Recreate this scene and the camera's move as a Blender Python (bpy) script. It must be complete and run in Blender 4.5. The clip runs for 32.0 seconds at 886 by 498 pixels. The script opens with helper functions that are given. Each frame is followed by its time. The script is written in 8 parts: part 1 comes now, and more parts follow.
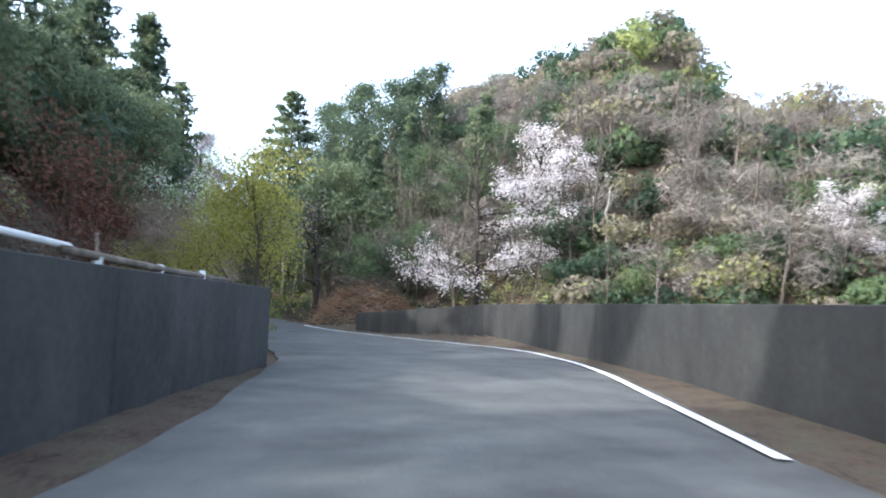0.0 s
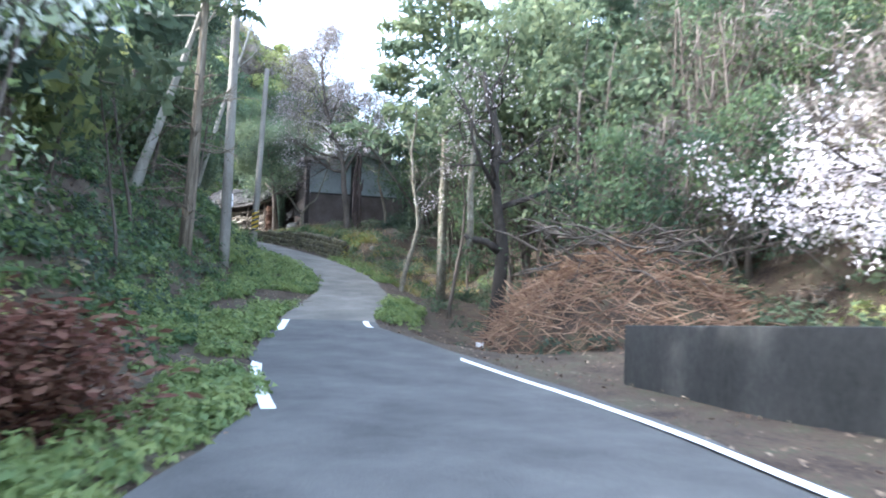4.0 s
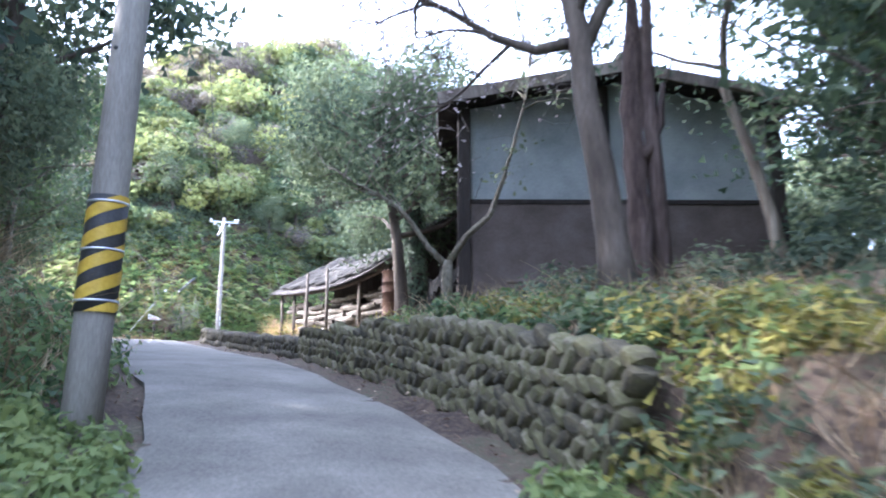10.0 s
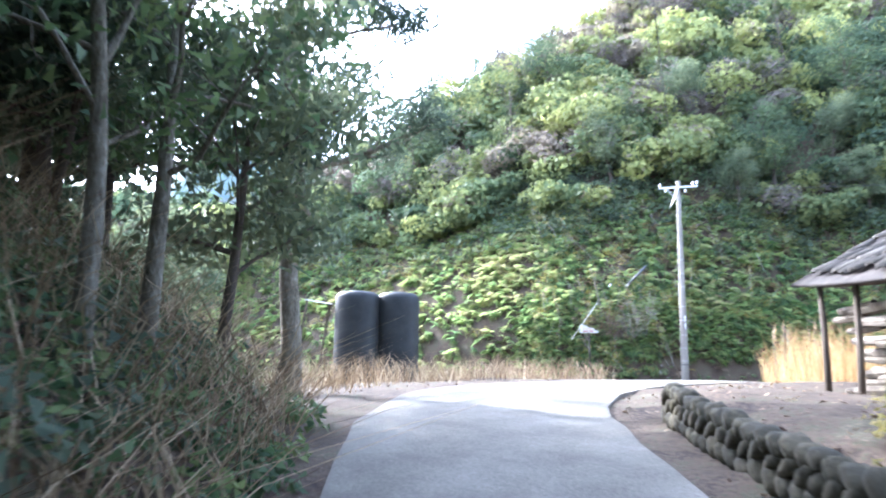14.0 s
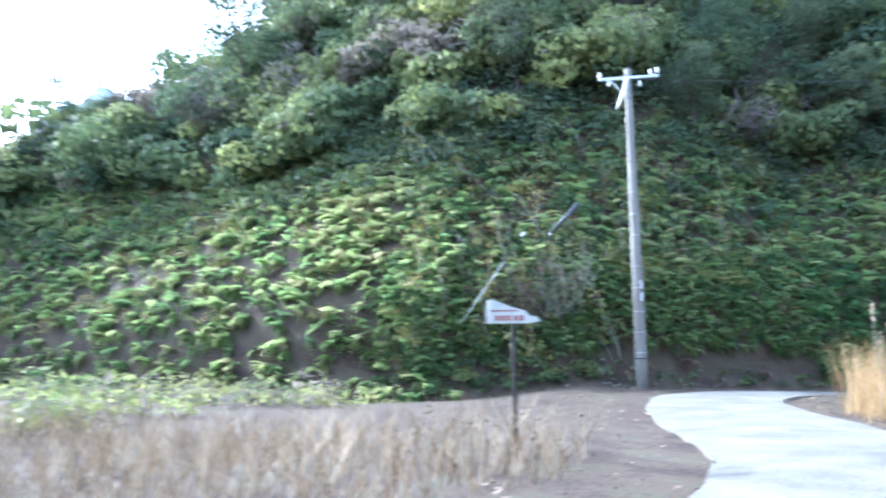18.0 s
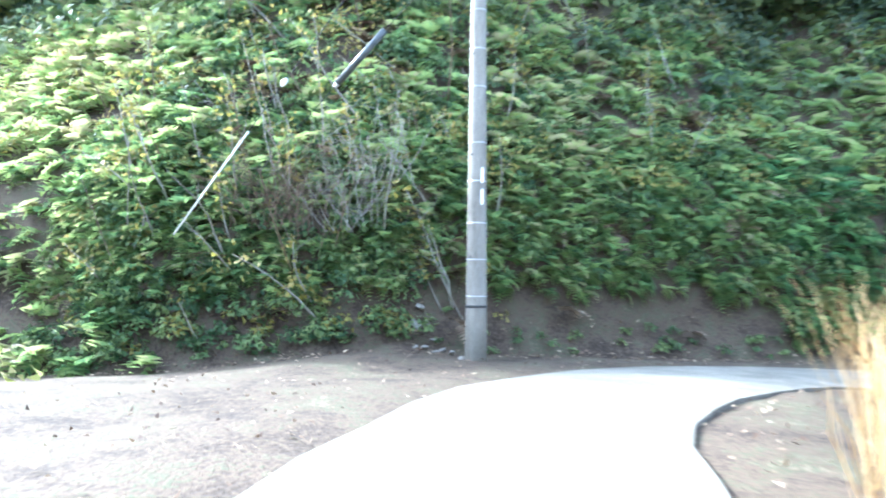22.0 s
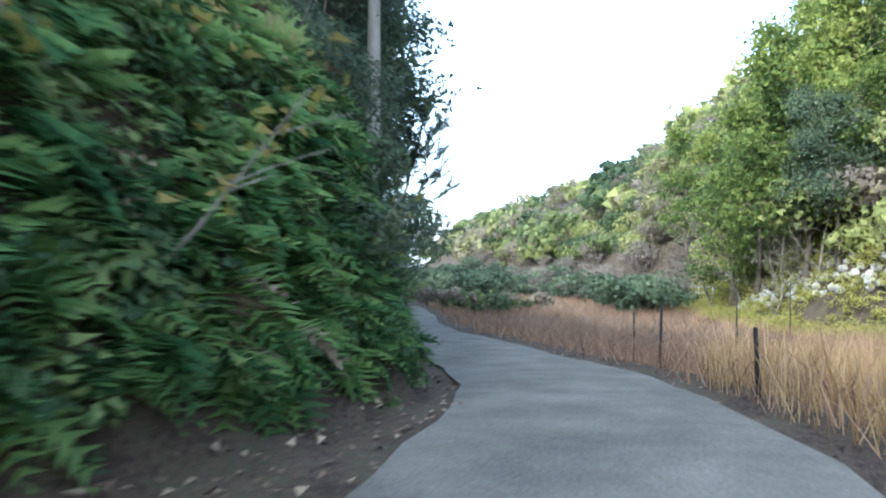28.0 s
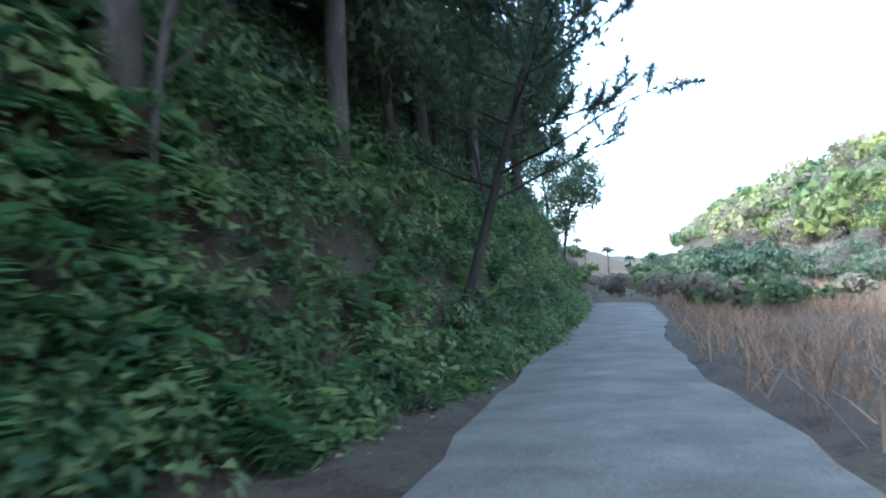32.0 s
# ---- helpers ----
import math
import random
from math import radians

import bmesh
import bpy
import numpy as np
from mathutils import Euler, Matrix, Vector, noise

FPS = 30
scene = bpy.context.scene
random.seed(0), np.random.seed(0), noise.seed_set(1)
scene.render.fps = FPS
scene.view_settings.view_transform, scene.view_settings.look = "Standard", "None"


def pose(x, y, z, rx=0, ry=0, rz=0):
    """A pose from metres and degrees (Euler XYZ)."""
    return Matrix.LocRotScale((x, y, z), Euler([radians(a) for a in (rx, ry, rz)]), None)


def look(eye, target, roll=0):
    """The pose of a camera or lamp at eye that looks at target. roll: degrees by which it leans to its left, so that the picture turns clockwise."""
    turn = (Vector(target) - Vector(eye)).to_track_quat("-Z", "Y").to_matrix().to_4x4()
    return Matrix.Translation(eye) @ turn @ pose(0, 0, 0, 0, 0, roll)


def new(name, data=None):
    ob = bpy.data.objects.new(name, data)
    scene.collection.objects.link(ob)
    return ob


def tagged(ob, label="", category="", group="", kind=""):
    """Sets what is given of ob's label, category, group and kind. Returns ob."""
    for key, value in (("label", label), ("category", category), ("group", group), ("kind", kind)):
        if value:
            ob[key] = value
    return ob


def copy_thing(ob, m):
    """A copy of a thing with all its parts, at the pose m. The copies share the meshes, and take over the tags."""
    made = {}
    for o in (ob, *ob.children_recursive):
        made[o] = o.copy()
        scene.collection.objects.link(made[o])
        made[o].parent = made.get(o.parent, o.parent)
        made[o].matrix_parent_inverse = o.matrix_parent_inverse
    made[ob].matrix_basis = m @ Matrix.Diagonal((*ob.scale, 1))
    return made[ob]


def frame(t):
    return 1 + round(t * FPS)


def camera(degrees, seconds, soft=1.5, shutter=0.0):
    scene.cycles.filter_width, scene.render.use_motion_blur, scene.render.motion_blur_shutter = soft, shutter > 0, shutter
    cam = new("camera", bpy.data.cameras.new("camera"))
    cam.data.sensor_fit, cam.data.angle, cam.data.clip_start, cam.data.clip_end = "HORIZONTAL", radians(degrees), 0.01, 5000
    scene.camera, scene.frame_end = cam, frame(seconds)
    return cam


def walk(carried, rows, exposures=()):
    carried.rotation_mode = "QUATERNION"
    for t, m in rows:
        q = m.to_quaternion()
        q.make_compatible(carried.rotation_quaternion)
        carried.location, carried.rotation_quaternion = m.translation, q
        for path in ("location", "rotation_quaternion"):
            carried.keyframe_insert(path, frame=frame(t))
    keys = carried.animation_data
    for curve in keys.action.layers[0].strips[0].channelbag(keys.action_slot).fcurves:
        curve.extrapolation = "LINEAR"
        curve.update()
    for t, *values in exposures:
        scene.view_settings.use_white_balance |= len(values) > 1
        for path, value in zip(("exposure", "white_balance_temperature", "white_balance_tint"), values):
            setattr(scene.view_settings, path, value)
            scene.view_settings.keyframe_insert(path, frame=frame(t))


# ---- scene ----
cam = camera(62.1, 32.0, soft=1.9, shutter=0.45)
PATH = [
    (0.0, pose(-8.456, -35.432, 1.253, 94.24, -2.12, -24.98)),
    (0.5, pose(-7.086, -32.176, 1.259, 94.22, -2.18, -23.62)),
    (1.0, pose(-5.714, -28.900, 1.239, 94.24, -2.08, -22.19)),
    (1.5, pose(-4.504, -25.620, 1.264, 94.12, -2.08, -20.76)),
    (2.0, pose(-3.450, -22.336, 1.331, 94.01, -1.98, -19.08)),
    (2.5, pose(-2.708, -19.070, 1.339, 93.90, -2.14, -17.18)),
    (3.0, pose(-2.167, -15.878, 1.359, 93.61, -2.56, -14.90)),
    (3.5, pose(-1.764, -12.829, 1.267, 92.90, -2.50, -12.47)),
    (5.5, pose(0.185, -0.848, 0.884, 94.63, 0.18, 0.29)),
    (6.0, pose(0.183, 2.356, 1.092, 95.86, -0.13, 4.22)),
    (6.5, pose(0.097, 5.538, 1.255, 96.41, -1.11, 5.16)),
    (7.0, pose(0.080, 8.567, 1.505, 96.43, -1.70, 4.11)),
    (7.5, pose(-0.004, 11.492, 1.792, 97.22, -2.60, 2.05)),
    (8.0, pose(0.016, 14.119, 2.123, 100.10, -1.45, 0.44)),
    (8.5, pose(0.009, 16.564, 2.357, 99.90, 0.03, 0.48)),
    (9.0, pose(-0.036, 18.686, 2.530, 99.69, 0.73, 1.89)),
    (9.5, pose(-0.183, 20.589, 2.713, 100.86, 0.04, 3.65)),
    (10.0, pose(-0.435, 22.529, 2.949, 101.00, -0.08, 7.15)),
    (10.5, pose(-0.879, 24.416, 3.210, 101.49, -0.64, 11.24)),
    (11.0, pose(-1.442, 26.157, 3.435, 101.92, -0.12, 14.86)),
    (11.5, pose(-2.090, 27.868, 3.724, 102.35, -0.13, 18.11)),
    (12.0, pose(-2.818, 29.384, 4.009, 102.92, -0.10, 21.52)),
    (12.5, pose(-3.668, 30.870, 4.260, 102.09, -1.46, 25.12)),
    (13.0, pose(-4.563, 32.254, 4.531, 101.78, 0.12, 28.64)),
    (13.5, pose(-5.552, 33.733, 4.699, 100.92, -1.57, 35.99)),
    (14.0, pose(-6.443, 35.230, 4.906, 99.77, -0.88, 41.69)),
    (14.5, pose(-7.515, 36.810, 5.081, 99.26, -2.51, 44.40)),
    (16.5, pose(-12.276, 43.039, 5.658, 98.91, -0.99, 50.12)),
    (17.0, pose(-13.365, 44.735, 5.896, 98.91, -0.96, 46.52)),
    (17.5, pose(-14.128, 46.529, 5.958, 98.70, 1.27, 40.80)),
    (18.0, pose(-14.453, 48.099, 6.010, 97.71, 0.80, 33.44)),
    (18.5, pose(-14.444, 49.358, 6.004, 96.70, 0.65, 22.93)),
    (19.0, pose(-14.450, 50.481, 6.033, 93.75, 0.13, 12.43)),
    (19.5, pose(-14.256, 51.515, 6.002, 94.05, 1.10, 6.34)),
    (20.0, pose(-14.131, 52.726, 6.047, 93.14, -1.03, 6.42)),
    (20.5, pose(-14.023, 54.130, 6.091, 91.99, -1.11, 9.42)),
    (21.0, pose(-14.274, 55.786, 6.100, 91.90, -0.80, 14.69)),
    (21.5, pose(-14.947, 57.616, 6.069, 92.16, -0.68, 23.13)),
    (22.0, pose(-15.821, 59.441, 6.039, 92.58, -0.50, 31.40)),
    (22.5, pose(-16.683, 61.068, 5.938, 92.88, -0.59, 37.30)),
    (23.0, pose(-17.475, 62.614, 5.949, 92.70, -1.05, 40.34)),
    (23.5, pose(-18.125, 64.195, 5.960, 92.49, -1.14, 40.70)),
    (24.0, pose(-18.677, 65.807, 6.003, 91.96, -0.82, 38.43)),
    (24.5, pose(-18.922, 67.271, 5.964, 91.77, -0.25, 33.08)),
    (26.5, pose(-16.597, 74.066, 5.651, 90.18, -0.76, -26.28)),
    (27.0, pose(-14.883, 75.036, 5.572, 90.59, -1.03, -38.87)),
    (27.5, pose(-13.040, 75.870, 5.507, 90.79, -0.61, -46.82)),
    (28.0, pose(-11.001, 76.733, 5.459, 91.17, -0.31, -51.43)),
    (28.5, pose(-8.940, 77.708, 5.393, 91.39, -0.86, -52.16)),
    (29.0, pose(-6.937, 78.646, 5.345, 91.42, -1.00, -52.51)),
    (29.5, pose(-4.991, 79.685, 5.258, 91.37, -0.89, -50.81)),
    (30.0, pose(-3.079, 80.950, 5.138, 91.18, -0.38, -46.96)),
    (30.5, pose(-1.179, 82.432, 4.973, 90.83, 0.30, -41.57)),
    (31.0, pose(0.747, 84.287, 4.784, 90.76, 2.00, -36.54)),
    (31.5, pose(2.640, 86.270, 4.626, 91.15, 2.31, -33.50)),
    (32.0, pose(4.637, 88.269, 4.484, 91.18, 2.47, -32.22)),
]
walk(cam, PATH, exposures=[(0.0, 1.05, 5700, 8), (2.0, 1.5, 5650, 8), (3.0, 1.8, 5500, 8), (6.0, 2.6, 5400, 18), (8.0, 2.6, 5350, 20), (9.0, 2.65, 5350, 20), (12.0, 2.5, 5300, 15), (14.0, 2.45, 5250, 15),
    (17.0, 1.65, 4950, 12), (18.0, 1.8, 4800, 10), (19.0, 2.25, 5100, 3), (20.0, 2.25, 5150, 2), (21.0, 2.2, 5150, 2), (22.0, 2.55, 5050, 3), (23.0, 2.65, 5150, 12), (24.5, 2.65, 5350, 20), (26.5, 2.6, 5000, 4), (27.0, 2.35, 5000, 3), (28.0, 1.0, 5250, 3), (29.0, 0.05, 5050, 3), (30.0, -0.1, 4700, 2), (31.0, 0.75, 4850, 2), (32.0, 1.45, 4950, 3)])

# ---- light ----
world = bpy.data.worlds.new("sky")
scene.world = world
world.use_nodes = True
wn = world.node_tree
sky = wn.nodes.new("ShaderNodeTexSky")
sky.sky_type, sky.sun_disc = "NISHITA", False
SUN_ELEV, SUN_AZ = 35.0, 270.0        # degrees above the horizon; compass bearing from +y, clockwise
sky.sun_elevation, sky.sun_rotation = radians(SUN_ELEV), radians(SUN_AZ)
sky.air_density, sky.dust_density, sky.ozone_density = 1.0, 3.0, 1.0
wn.nodes["Background"].inputs["Strength"].default_value = 0.38
veil = wn.nodes.new("ShaderNodeHueSaturation")       # thin high cloud pales the blue
veil.inputs["Saturation"].default_value = 0.6
wn.links.new(sky.outputs[0], veil.inputs["Color"])
wn.links.new(veil.outputs[0], wn.nodes["Background"].inputs["Color"])
sun = new("sun", bpy.data.lights.new("sun", "SUN"))
sun.data.energy, sun.data.angle, sun.data.color = 3.2, radians(1.0), (1.0, 0.93, 0.82)
_e, _a = radians(SUN_ELEV), radians(SUN_AZ)
SUN_DIR = Vector((math.sin(_a) * math.cos(_e), math.cos(_a) * math.cos(_e), math.sin(_e)))
sun.matrix_world = look((0, 0, 60), Vector((0, 0, 60)) - SUN_DIR)


# ---- materials ----
def nodes_of(name):
    m = bpy.data.materials.new(name)
    m.use_nodes = True
    t = m.node_tree
    return m, t, t.nodes["Principled BSDF"]


def ramp_node(t, stops):
    r = t.nodes.new("ShaderNodeValToRGB")
    e = r.color_ramp.elements
    while len(e) > 1:
        e.remove(e[-1])
    e[0].position, e[0].color = stops[0][0], (*stops[0][1], 1)
    for p, c in stops[1:]:
        k = e.new(p)
        k.color = (*c, 1)
    return r


def noise_node(t, scale, detail=4.0, rough=0.6, coords="Object", stretch=None):
    tc = t.nodes.new("ShaderNodeTexCoord")
    n = t.nodes.new("ShaderNodeTexNoise")
    n.inputs["Scale"].default_value, n.inputs["Detail"].default_value, n.inputs["Roughness"].default_value = scale, detail, rough
    if stretch:
        mp = t.nodes.new("ShaderNodeMapping")
        mp.inputs["Scale"].default_value = stretch
        t.links.new(tc.outputs[coords], mp.inputs[0])
        t.links.new(mp.outputs[0], n.inputs["Vector"])
    else:
        t.links.new(tc.outputs[coords], n.inputs["Vector"])
    return n


def surface(name, stops, scale=3.0, rough=0.8, bump=0.3, fine=40.0, metallic=0.0, stretch=None, vary=0.0, spec=0.3, grain=0.35):
    """Two scales of noise through a colour ramp, with fine relief; vary: change from piece to piece."""
    m, t, b = nodes_of(name)
    n1 = noise_node(t, scale, 5.0, 0.62, stretch=stretch)
    n2 = noise_node(t, fine, 3.0, 0.6, stretch=stretch)
    mix = t.nodes.new("ShaderNodeMath")
    mix.operation = "MULTIPLY_ADD"
    mix.inputs[1].default_value, mix.inputs[2].default_value = grain, -grain / 2
    t.links.new(n2.outputs[0], mix.inputs[0])
    add = t.nodes.new("ShaderNodeMath")
    t.links.new(n1.outputs[0], add.inputs[0])
    t.links.new(mix.outputs[0], add.inputs[1])
    last = add
    if vary:
        oi = t.nodes.new("ShaderNodeObjectInfo")
        v = t.nodes.new("ShaderNodeMath")
        v.operation = "MULTIPLY_ADD"
        v.inputs[1].default_value, v.inputs[2].default_value = vary, -vary / 2
        t.links.new(oi.outputs["Random"], v.inputs[0])
        a2 = t.nodes.new("ShaderNodeMath")
        t.links.new(last.outputs[0], a2.inputs[0])
        t.links.new(v.outputs[0], a2.inputs[1])
        last = a2
    r = ramp_node(t, stops)
    t.links.new(last.outputs[0], r.inputs[0])
    t.links.new(r.outputs[0], b.inputs["Base Color"])
    b.inputs["Roughness"].default_value, b.inputs["Metallic"].default_value = rough, metallic
    b.inputs["Specular IOR Level"].default_value = spec
    if bump:
        bp = t.nodes.new("ShaderNodeBump")
        bp.inputs["Strength"].default_value, bp.inputs["Distance"].default_value = bump, 0.03
        t.links.new(last.outputs[0], bp.inputs["Height"])
        t.links.new(bp.outputs[0], b.inputs["Normal"])
    return m


def leafy(name, stops, glow=0.35, rough=0.55, spread=0.25):
    """Leaves: the colour runs from clump to clump (tint) and from leaf to leaf, and light comes through them."""
    m, t, b = nodes_of(name)
    at = t.nodes.new("ShaderNodeAttribute")
    at.attribute_name = "tint"
    geo = t.nodes.new("ShaderNodeNewGeometry")
    ma = t.nodes.new("ShaderNodeMath")
    ma.operation = "MULTIPLY_ADD"
    ma.inputs[1].default_value, ma.inputs[2].default_value = spread, -spread / 2
    t.links.new(geo.outputs["Random Per Island"], ma.inputs[0])
    ad = t.nodes.new("ShaderNodeMath")
    t.links.new(at.outputs["Fac"], ad.inputs[0])
    t.links.new(ma.outputs[0], ad.inputs[1])
    r = ramp_node(t, stops)
    t.links.new(ad.outputs[0], r.inputs[0])
    t.links.new(r.outputs[0], b.inputs["Base Color"])
    b.inputs["Roughness"].default_value = rough
    b.inputs["Specular IOR Level"].default_value = 0.16
    tr = t.nodes.new("ShaderNodeBsdfTranslucent")
    t.links.new(r.outputs[0], tr.inputs["Color"])
    mx = t.nodes.new("ShaderNodeMixShader")
    mx.inputs[0].default_value = glow
    t.links.new(b.outputs[0], mx.inputs[1])
    t.links.new(tr.outputs[0], mx.inputs[2])
    t.links.new(mx.outputs[0], t.nodes["Material Output"].inputs["Surface"])
    return m


M_GROUND = surface("leaf_litter_soil", [(0.22, (0.02, 0.014, 0.009)), (0.42, (0.052, 0.036, 0.024)), (0.55, (0.085, 0.06, 0.039)), (0.64, (0.045, 0.05, 0.025)), (0.8, (0.145, 0.108, 0.074))], 1.4, 0.95, 1.0, 17.0, grain=0.9)
M_CONCRETE = surface("road_concrete", [(0.25, (0.085, 0.078, 0.063)), (0.5, (0.14, 0.13, 0.106)), (0.62, (0.17, 0.158, 0.13)), (0.85, (0.24, 0.226, 0.19))], 0.9, 0.9, 0.35, 30.0, grain=0.8)
M_ASPHALT = surface("old_asphalt", [(0.25, (0.05, 0.05, 0.046)), (0.5, (0.085, 0.084, 0.077)), (0.85, (0.145, 0.142, 0.128))], 0.8, 0.9, 0.4, 60.0, grain=0.7)
M_WHITE_LINE = surface("worn_white_paint", [(0.25, (0.45, 0.45, 0.44)), (0.5, (0.75, 0.75, 0.73)), (0.8, (0.82, 0.82, 0.8))], 4.0, 0.7, 0.1, 50.0)
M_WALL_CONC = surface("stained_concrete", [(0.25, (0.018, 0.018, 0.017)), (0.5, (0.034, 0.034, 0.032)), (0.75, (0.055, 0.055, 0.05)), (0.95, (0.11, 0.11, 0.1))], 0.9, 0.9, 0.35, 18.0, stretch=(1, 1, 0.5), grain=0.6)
M_POLE = surface("pole_concrete", [(0.22, (0.12, 0.106, 0.086)), (0.5, (0.22, 0.2, 0.168)), (0.62, (0.26, 0.24, 0.205)), (0.8, (0.34, 0.32, 0.285))], 2.6, 0.8, 0.2, 60.0, stretch=(1, 1, 0.2), grain=0.5)
M_STEEL = surface("galvanised_steel", [(0.3, (0.42, 0.43, 0.44)), (0.7, (0.62, 0.63, 0.63))], 6.0, 0.45, 0.1, 40.0, metallic=0.7)
M_CERAMIC = surface("white_porcelain", [(0.3, (0.75, 0.75, 0.73)), (0.7, (0.85, 0.85, 0.84))], 3.0, 0.25, 0.0)
M_CABLE = surface("black_cable", [(0.3, (0.015, 0.015, 0.016)), (0.7, (0.04, 0.04, 0.042))], 5.0, 0.5, 0.0)
M_SLEEVE = surface("grey_plastic_sleeve", [(0.3, (0.05, 0.056, 0.058)), (0.7, (0.11, 0.12, 0.12))], 5.0, 0.4, 0.1)
M_YELLOW = surface("yellow_band", [(0.3, (0.42, 0.27, 0.03)), (0.7, (0.58, 0.4, 0.06))], 5.0, 0.5, 0.1)
M_BLACK = surface("black_band", [(0.3, (0.02, 0.02, 0.02)), (0.7, (0.05, 0.05, 0.048))], 5.0, 0.6, 0.1)
M_BARK = surface("grey_brown_bark", [(0.25, (0.04, 0.032, 0.025)), (0.5, (0.088, 0.071, 0.055)), (0.8, (0.17, 0.143, 0.115))], 3.5, 0.95, 1.0, 26.0, stretch=(1, 1, 0.22))
M_BARK_PALE = surface("pale_lichen_bark", [(0.25, (0.16, 0.145, 0.115)), (0.5, (0.27, 0.25, 0.205)), (0.8, (0.42, 0.4, 0.35))], 3.5, 0.9, 0.7, 22.0, stretch=(1, 1, 0.35))
M_BARK_DARK = surface("dark_bark", [(0.25, (0.014, 0.012, 0.01)), (0.55, (0.04, 0.033, 0.026)), (0.85, (0.09, 0.075, 0.06))], 3.5, 0.95, 0.9, 22.0, stretch=(1, 1, 0.3))
M_CEDAR_BARK = surface("shaggy_cedar_bark", [(0.25, (0.05, 0.038, 0.026)), (0.45, (0.13, 0.104, 0.074)), (0.6, (0.19, 0.158, 0.115)), (0.82, (0.33, 0.29, 0.22))], 6.0, 0.95, 1.6, 30.0, stretch=(1, 1, 0.08), grain=0.6)
M_TIMBER = surface("weathered_timber", [(0.25, (0.06, 0.05, 0.04)), (0.5, (0.14, 0.115, 0.09)), (0.8, (0.27, 0.24, 0.2))], 3.0, 0.9, 0.5, 30.0, stretch=(1, 1, 0.15), vary=0.3)
M_DARK_TIMBER = surface("dark_stained_timber", [(0.25, (0.012, 0.01, 0.009)), (0.55, (0.032, 0.026, 0.022)), (0.85, (0.07, 0.058, 0.05))], 3.0, 0.85, 0.4, 26.0, stretch=(1, 1, 0.15))
M_LOG = surface("split_logs", [(0.25, (0.05, 0.04, 0.028)), (0.5, (0.105, 0.088, 0.066)), (0.8, (0.21, 0.187, 0.155))], 4.0, 0.9, 0.5, 30.0, vary=0.4)
M_TILE = surface("weathered_roof_tile", [(0.25, (0.022, 0.021, 0.02)), (0.5, (0.045, 0.042, 0.038)), (0.8, (0.09, 0.084, 0.075))], 3.0, 0.88, 0.4, 24.0, vary=0.5, spec=0.12)
M_PLASTER = surface("blue_grey_plaster", [(0.3, (0.2, 0.222, 0.215)), (0.55, (0.3, 0.324, 0.312)), (0.8, (0.38, 0.4, 0.38))], 0.9, 0.85, 0.15, 20.0)
M_MUD = surface("brown_clay_plaster", [(0.3, (0.075, 0.06, 0.05)), (0.55, (0.12, 0.098, 0.085)), (0.8, (0.17, 0.145, 0.13))], 1.1, 0.95, 0.4, 20.0)
M_STONE = surface("mossy_field_stone", [(0.25, (0.035, 0.032, 0.02)), (0.45, (0.085, 0.074, 0.046)), (0.62, (0.095, 0.092, 0.042)), (0.85, (0.17, 0.148, 0.105))], 2.2, 0.92, 0.8, 16.0, vary=0.45)
M_RUST = surface("rusty_drum", [(0.25, (0.05, 0.024, 0.014)), (0.5, (0.1, 0.05, 0.028)), (0.8, (0.155, 0.092, 0.052))], 2.5, 0.8, 0.3, 20.0)
M_TANK = surface("black_plastic_tank", [(0.3, (0.012, 0.014, 0.014)), (0.7, (0.03, 0.034, 0.033))], 2.0, 0.6, 0.1)
M_SHEET = surface("dull_black_sheeting", [(0.3, (0.008, 0.008, 0.008)), (0.7, (0.022, 0.021, 0.02))], 2.0, 0.95, 0.2, spec=0.05)
M_SIGN = surface("faded_white_board", [(0.3, (0.5, 0.52, 0.45)), (0.7, (0.74, 0.75, 0.68))], 3.0, 0.6, 0.05)
M_RED_PAINT = surface("faded_red_paint", [(0.3, (0.32, 0.1, 0.09)), (0.7, (0.42, 0.18, 0.15))], 5.0, 0.6, 0.0)
M_STRAW = leafy("dry_straw", [(0.0, (0.11, 0.07, 0.04)), (0.5, (0.3, 0.22, 0.13)), (1.0, (0.5, 0.4, 0.26))], 0.15, 0.8, 0.5)
M_REED = leafy("golden_reed", [(0.0, (0.24, 0.145, 0.06)), (0.5, (0.42, 0.275, 0.12)), (1.0, (0.56, 0.42, 0.23))], 0.4, 0.7, 0.5)
M_REED_RED = leafy("reddish_dry_reed", [(0.0, (0.15, 0.088, 0.058)), (0.5, (0.27, 0.168, 0.108)), (1.0, (0.41, 0.28, 0.18))], 0.3, 0.8, 0.5)
M_WOOD_LEAF = leafy("hill_foliage", [(0.0, (0.05, 0.08, 0.05)), (0.3, (0.105, 0.145, 0.07)), (0.5, (0.205, 0.235, 0.092)), (0.7, (0.35, 0.365, 0.125)), (0.82, (0.235, 0.205, 0.14)), (1.0, (0.2, 0.17, 0.14))], 0.5, 0.6, 0.16)
M_DARK_LEAF = leafy("dark_evergreen_foliage", [(0.0, (0.05, 0.073, 0.049)), (0.5, (0.1, 0.134, 0.08)), (1.0, (0.185, 0.212, 0.112))], 0.45, 0.65, 0.4)
M_FERN = leafy("fern_green", [(0.0, (0.075, 0.14, 0.062)), (0.35, (0.165, 0.262, 0.1)), (0.75, (0.34, 0.425, 0.14)), (1.0, (0.36, 0.33, 0.17))], 0.7, 0.5, 0.5)
